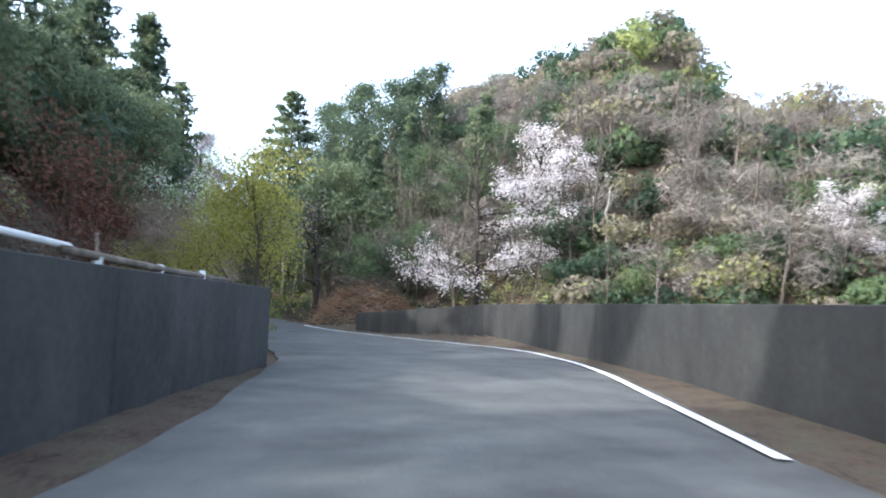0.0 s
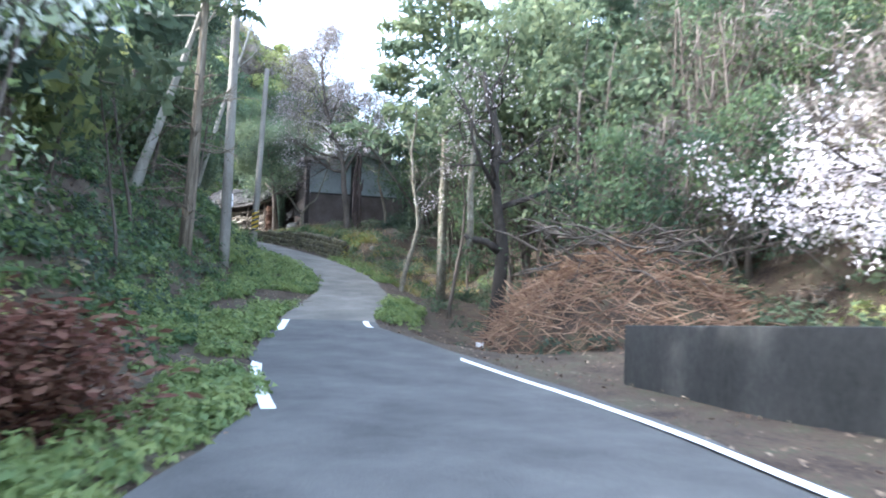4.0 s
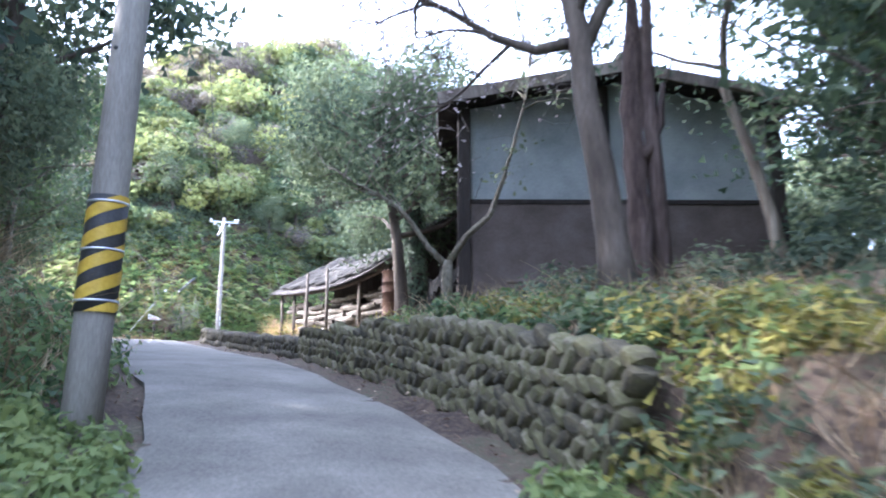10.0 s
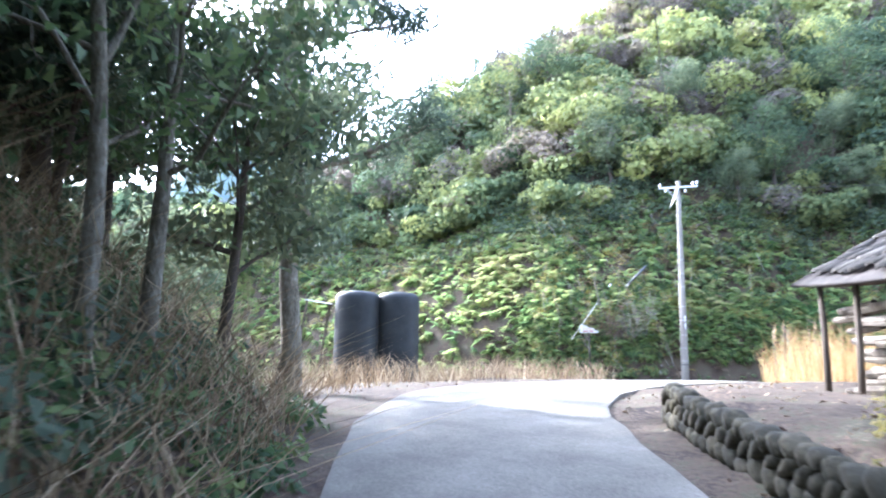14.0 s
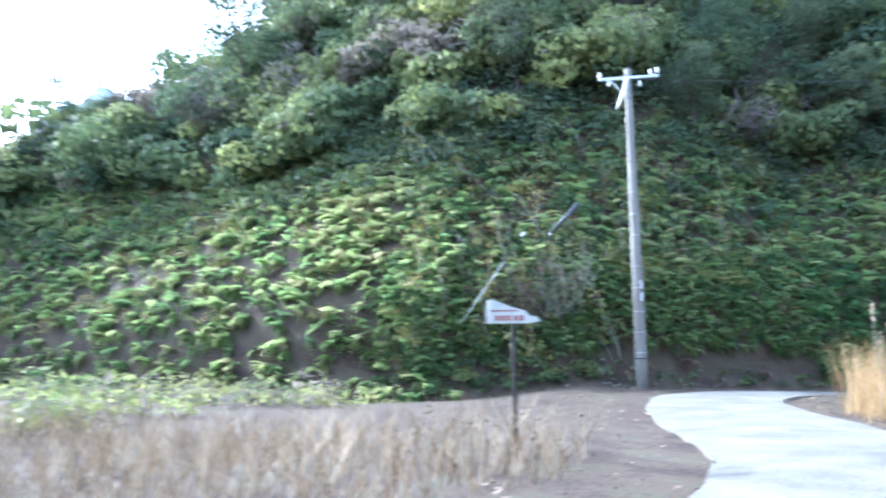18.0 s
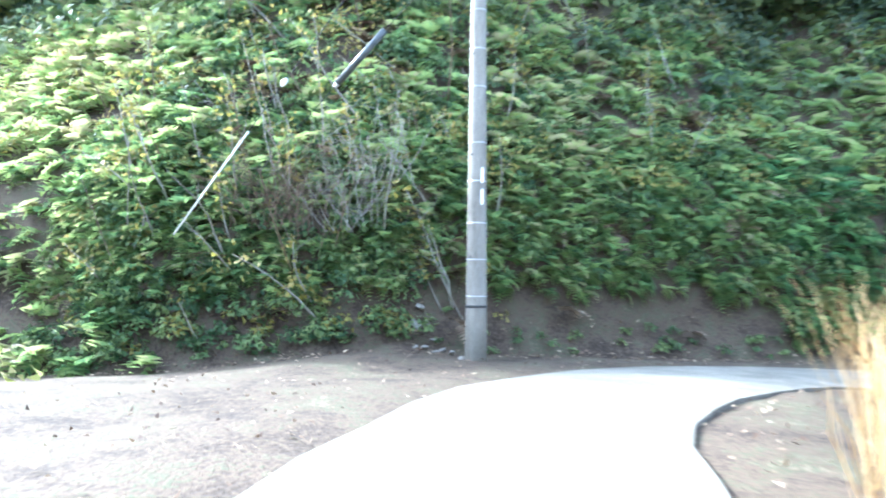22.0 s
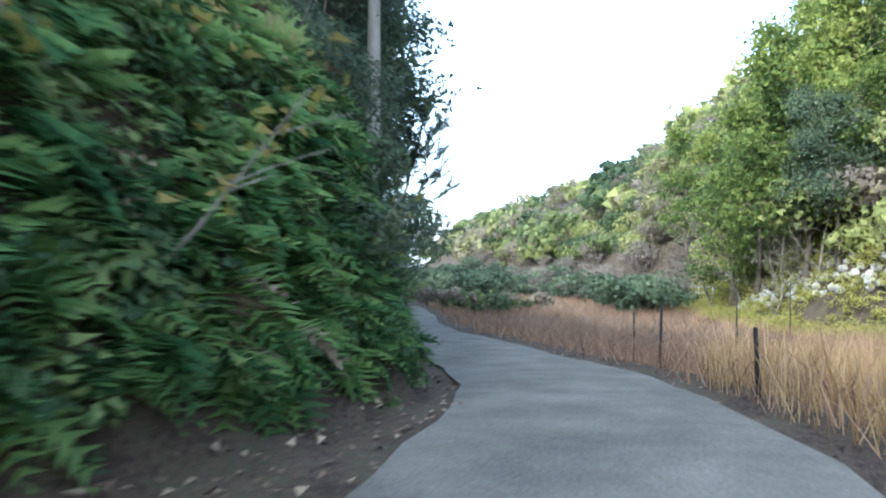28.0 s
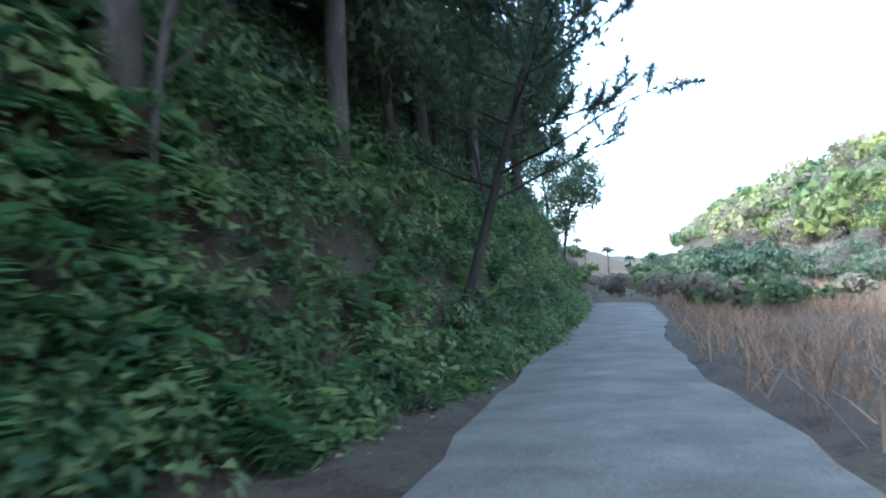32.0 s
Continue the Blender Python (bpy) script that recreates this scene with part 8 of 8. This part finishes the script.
# the broken sign board
sign = thing("sign_board", "broken faded white sign board with red lettering on a stake", "sign", pose(-18.2, 55.2, 0, 0, 0, 37))
bm = bmesh.new()
out = [(-0.3, 6.27), (0.16, 6.27), (0.27, 6.29), (0.24, 6.34), (0.16, 6.35), (0.1, 6.41), (-0.05, 6.45), (-0.24, 6.53), (-0.3, 6.52), (-0.31, 6.3)]
fr = [bm.verts.new((x, -0.012, z)) for x, z in out]
bk = [bm.verts.new((x, 0.012, z)) for x, z in out]
bm.faces.new(fr)
bm.faces.new(bk[::-1])
for i in range(len(out)):
    bm.faces.new((fr[i], bk[i], bk[(i + 1) % len(out)], fr[(i + 1) % len(out)]))
bmesh.ops.recalc_face_normals(bm, faces=bm.faces)
part("board", bm_mesh("board", bm, M_SIGN), sign)
for k in range(5):
    part("letter_bar", bm_mesh("letter_bar", box_bm(0.045, 0.004, 0.055, 0, 6.3, (-0.2 + k * 0.062 + (0.02 if k > 2 else 0), -0.0145, 0)), M_RED_PAINT), sign)
part("letter_bar", bm_mesh("letter_bar", box_bm(0.3, 0.004, 0.012, 0, 6.4, (-0.12, -0.0145, 0)), M_RED_PAINT), sign)
_zs = hz(-18.2, 55.2)
part("stake", tubes_mesh("stake", [tube([(-0.02, 0.04, _zs - 0.3), (-0.02, 0.04, 6.48)], [0.025, 0.025], 6)], M_DARK_TIMBER), sign)

# ---- across the field ----
PALE = surface("pale_rubble", [(0.3, (0.17, 0.165, 0.135)), (0.6, (0.29, 0.28, 0.24)), (0.85, (0.43, 0.41, 0.37))], 2.0, 0.9, 0.6, 14.0, vary=0.4)
PALE_STONES = []
for me in STONES[:4]:
    c = me.copy()
    c.materials[0] = PALE
    PALE_STONES.append(c)
terrace = thing("stone_terrace", "tumbled terrace wall of pale stones at the foot of the slope", "stone wall", kind="structure")
rr = random.Random(9)
for k in range(190):
    q = rr.random()
    x, y = 27 + 20 * q, 77.5 + 16.5 * q
    x, y = x + rr.uniform(-0.6, 0.9), y - rr.uniform(-0.4, 0.9)
    s = rr.uniform(0.3, 0.65)
    part("stone", PALE_STONES[k % 4], terrace, "", Matrix.Translation((x, y, hz(x, y) + 0.05 + rr.random() * 0.35)) @ Euler((rr.random() * 3, rr.random() * 3, rr.random() * 3)).to_matrix().to_4x4() @ Matrix.Diagonal((s, s, s, 1)))
fence = thing("pipe_fence", "weathered pale pipe fence at the edge of the slope", "fence")
fl = [(54.6, 98.6), (58.4, 101.2), (62.2, 103.6), (66.0, 106.6), (69.8, 110.6)]
for x, y in fl:
    z = hz(x, y)
    part("post", tubes_mesh("post", [tube([(x, y, z - 0.2), (x, y, z + 1.15)], [0.045, 0.045], 7)], M_STEEL), fence)
for dz in (0.55, 1.1):
    part("rail", tubes_mesh("rail", [tube([(x, y, hz(x, y) + dz) for x, y in fl], [0.035] * len(fl), 6)], M_STEEL), fence)


def palm(seed, m):
    rg = np.random.RandomState(seed)
    ob = thing("palm", "distant fan palm with a shaggy crown", "palm tree", m, "palms by the shore")
    part("trunk", tubes_mesh("trunk", [tube(wander(rg, (0, 0, -0.2), (0, 0, 1), 5.2, 6, 0.03, 0.05), np.linspace(0.2, 0.16, 7), 8)], M_BARK), ob)
    vs, fs, ts, mm = [], [], [], 0
    fv, ff = frond(1.9, 8)
    for k in range(26):
        aa, p = k * 2.4, rg.uniform(-0.5, 0.9)
        c, s = math.cos(aa), math.sin(aa)
        v2 = np.stack([fv[:, 0] * math.cos(p) - fv[:, 2] * math.sin(p), fv[:, 1] * 1.2, fv[:, 0] * math.sin(p) + fv[:, 2] * math.cos(p)], 1)
        vs.append(np.stack([v2[:, 0] * c - v2[:, 1] * s, v2[:, 0] * s + v2[:, 1] * c, v2[:, 2] + 5.0], 1))
        fs.append(ff + mm)
        ts.append(np.full(len(ff), rg.rand() * 0.5))
        mm += len(fv)
    part("crown", mesh_from("crown", np.vstack(vs), np.vstack(fs), M_DARK_LEAF, np.concatenate(ts)), ob)
    return ob


p0 = palm(3, stand(73, 157, 0, 0.7))
for x, y, s in ((69.5, 157.5, 0.65), (71.5, 161, 0.8), (75, 155.5, 0.6), (77, 157, 0.85), (80, 156, 0.95), (66.5, 159, 0.7)):
    copy_thing(p0, stand(x, y, x * 31, s))
crowns("far_scrub", 260, (45, 150, 128, 200), lambda x, y: (-side_of(x, y, FOOT_EAST) < -1) & ((off_road(x, y) > 4) | (y > 128)) & ((y - 80.9) < 0.9 * (x + 3.1)), 17, 0.34, 200, (0.7, 2.4), lambda x, y, r: 0.7 * r.rand(len(x)), M_DARK_LEAF, "dark low scrub at the far end of the field")
crowns("far_scrub", 160, (30, 110, 100, 150), lambda x, y: (-side_of(x, y, FOOT_EAST) < -1) & (-side_of(x, y, FOOT_EAST) > -9) & (off_road(x, y) > 3), 18, 0.3, 200, (0.6, 2.0), lambda x, y, r: 0.7 * r.rand(len(x)), M_DARK_LEAF, "dark bushes along the foot of the slope")
crowns("far_scrub", 60, (24, 52, 110, 140), lambda x, y: (-side_of(x, y, FOOT_EAST) < -6) & (side_of(x, y, FOOT_NORTH) < 0.5) & ((off_road(x, y) > 0.6) | (y > 116)), 29, 0.28, 200, (0.5, 1.3), lambda x, y, r: np.where(r.rand(len(x)) < 0.4, 0.92, 0.15 + 0.35 * r.rand(len(x))), M_WOOD_LEAF, "low scrub closing the far end of the lane")
crowns("bare_woods", 110, (34, 140, 100, 190), lambda x, y: (-side_of(x, y, FOOT_EAST) < 3) & (-side_of(x, y, FOOT_EAST) > -10) & (off_road(x, y) > 3), 30, 0.9, 170, (0.9, 2.2), twig_tint, M_TWIG, "grey leafless scrub along the foot of the slope", 0.8, 0.9, slim=0.05)
proto_sunny = tree("broadleaf_tree", "broadleaf tree coloured bright yellow-green for the sun on the slope across the field", 77, 7.0, 0.13, M_BARK, M_SUNLIT_LEAF, 34, 0.32, 0.17, (0.0, 1.0), 0.6, group="trees on the slope across the field", limbs=13, first=0.22, reach=0.4, rise=0.45, crook=0.12, subs=4, twigs=2, lite=True, tri=True)
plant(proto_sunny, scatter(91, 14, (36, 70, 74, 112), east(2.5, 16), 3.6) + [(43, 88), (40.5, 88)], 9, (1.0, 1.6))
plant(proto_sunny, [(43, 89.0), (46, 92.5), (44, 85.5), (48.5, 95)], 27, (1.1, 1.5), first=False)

plant(proto_tall, [(37.5, 85.5)], 16, (0.7, 0.9), first=False)
proto_pale = tree("bare_tree", "pale leafless tree with crooked spreading branches on the slope", 79, 7.5, 0.12, M_BARK_OLIVE, None, group="trees on the slope across the field", limbs=15, first=0.2, reach=0.5, rise=0.35, crook=0.22, subs=6, twigs=3, lite=True)
plant(proto_pale, [(38.5, 87.8), (40, 90), (52, 97.5), (44, 90.5), (58, 101.5), (41.5, 87.0), (48, 94)], 17, (0.8, 1.25))

tufts("undergrowth", spread_spots(181, 170, (-7, 2.5, 27.5, 38), lambda x, y: (off_road(x, y) > 1.0) & (nearest_road(x, y)[1] > 0) & (off_road(x, y) < 3.0)), 182, 0.08, 60, (0.15, 0.4), (0.0, 0.8), M_GREEN, "green weeds on the bank above the stone wall", 0.6)
blades("dry_grass", spread_spots(183, 2600, (-8, 3, 26.8, 40), lambda x, y: (off_road(x, y) > 0.95) & (nearest_road(x, y)[1] > 0) & (off_road(x, y) < 3.4)), 184, (0.2, 0.55), 0.006, M_STRAW, "brown dry grass and twigs above the stone wall", "grass", 0.5)

blades("dry_grass", spread_spots(211, 2200, (0.3, 6, 19.5, 27.5), lambda x, y: (off_road(x, y) > 0.4) & (off_road(x, y) < 4.5)), 212, (0.2, 0.5), 0.006, M_STRAW, "brown dry grass on the slope below the barn", "grass", 0.5)
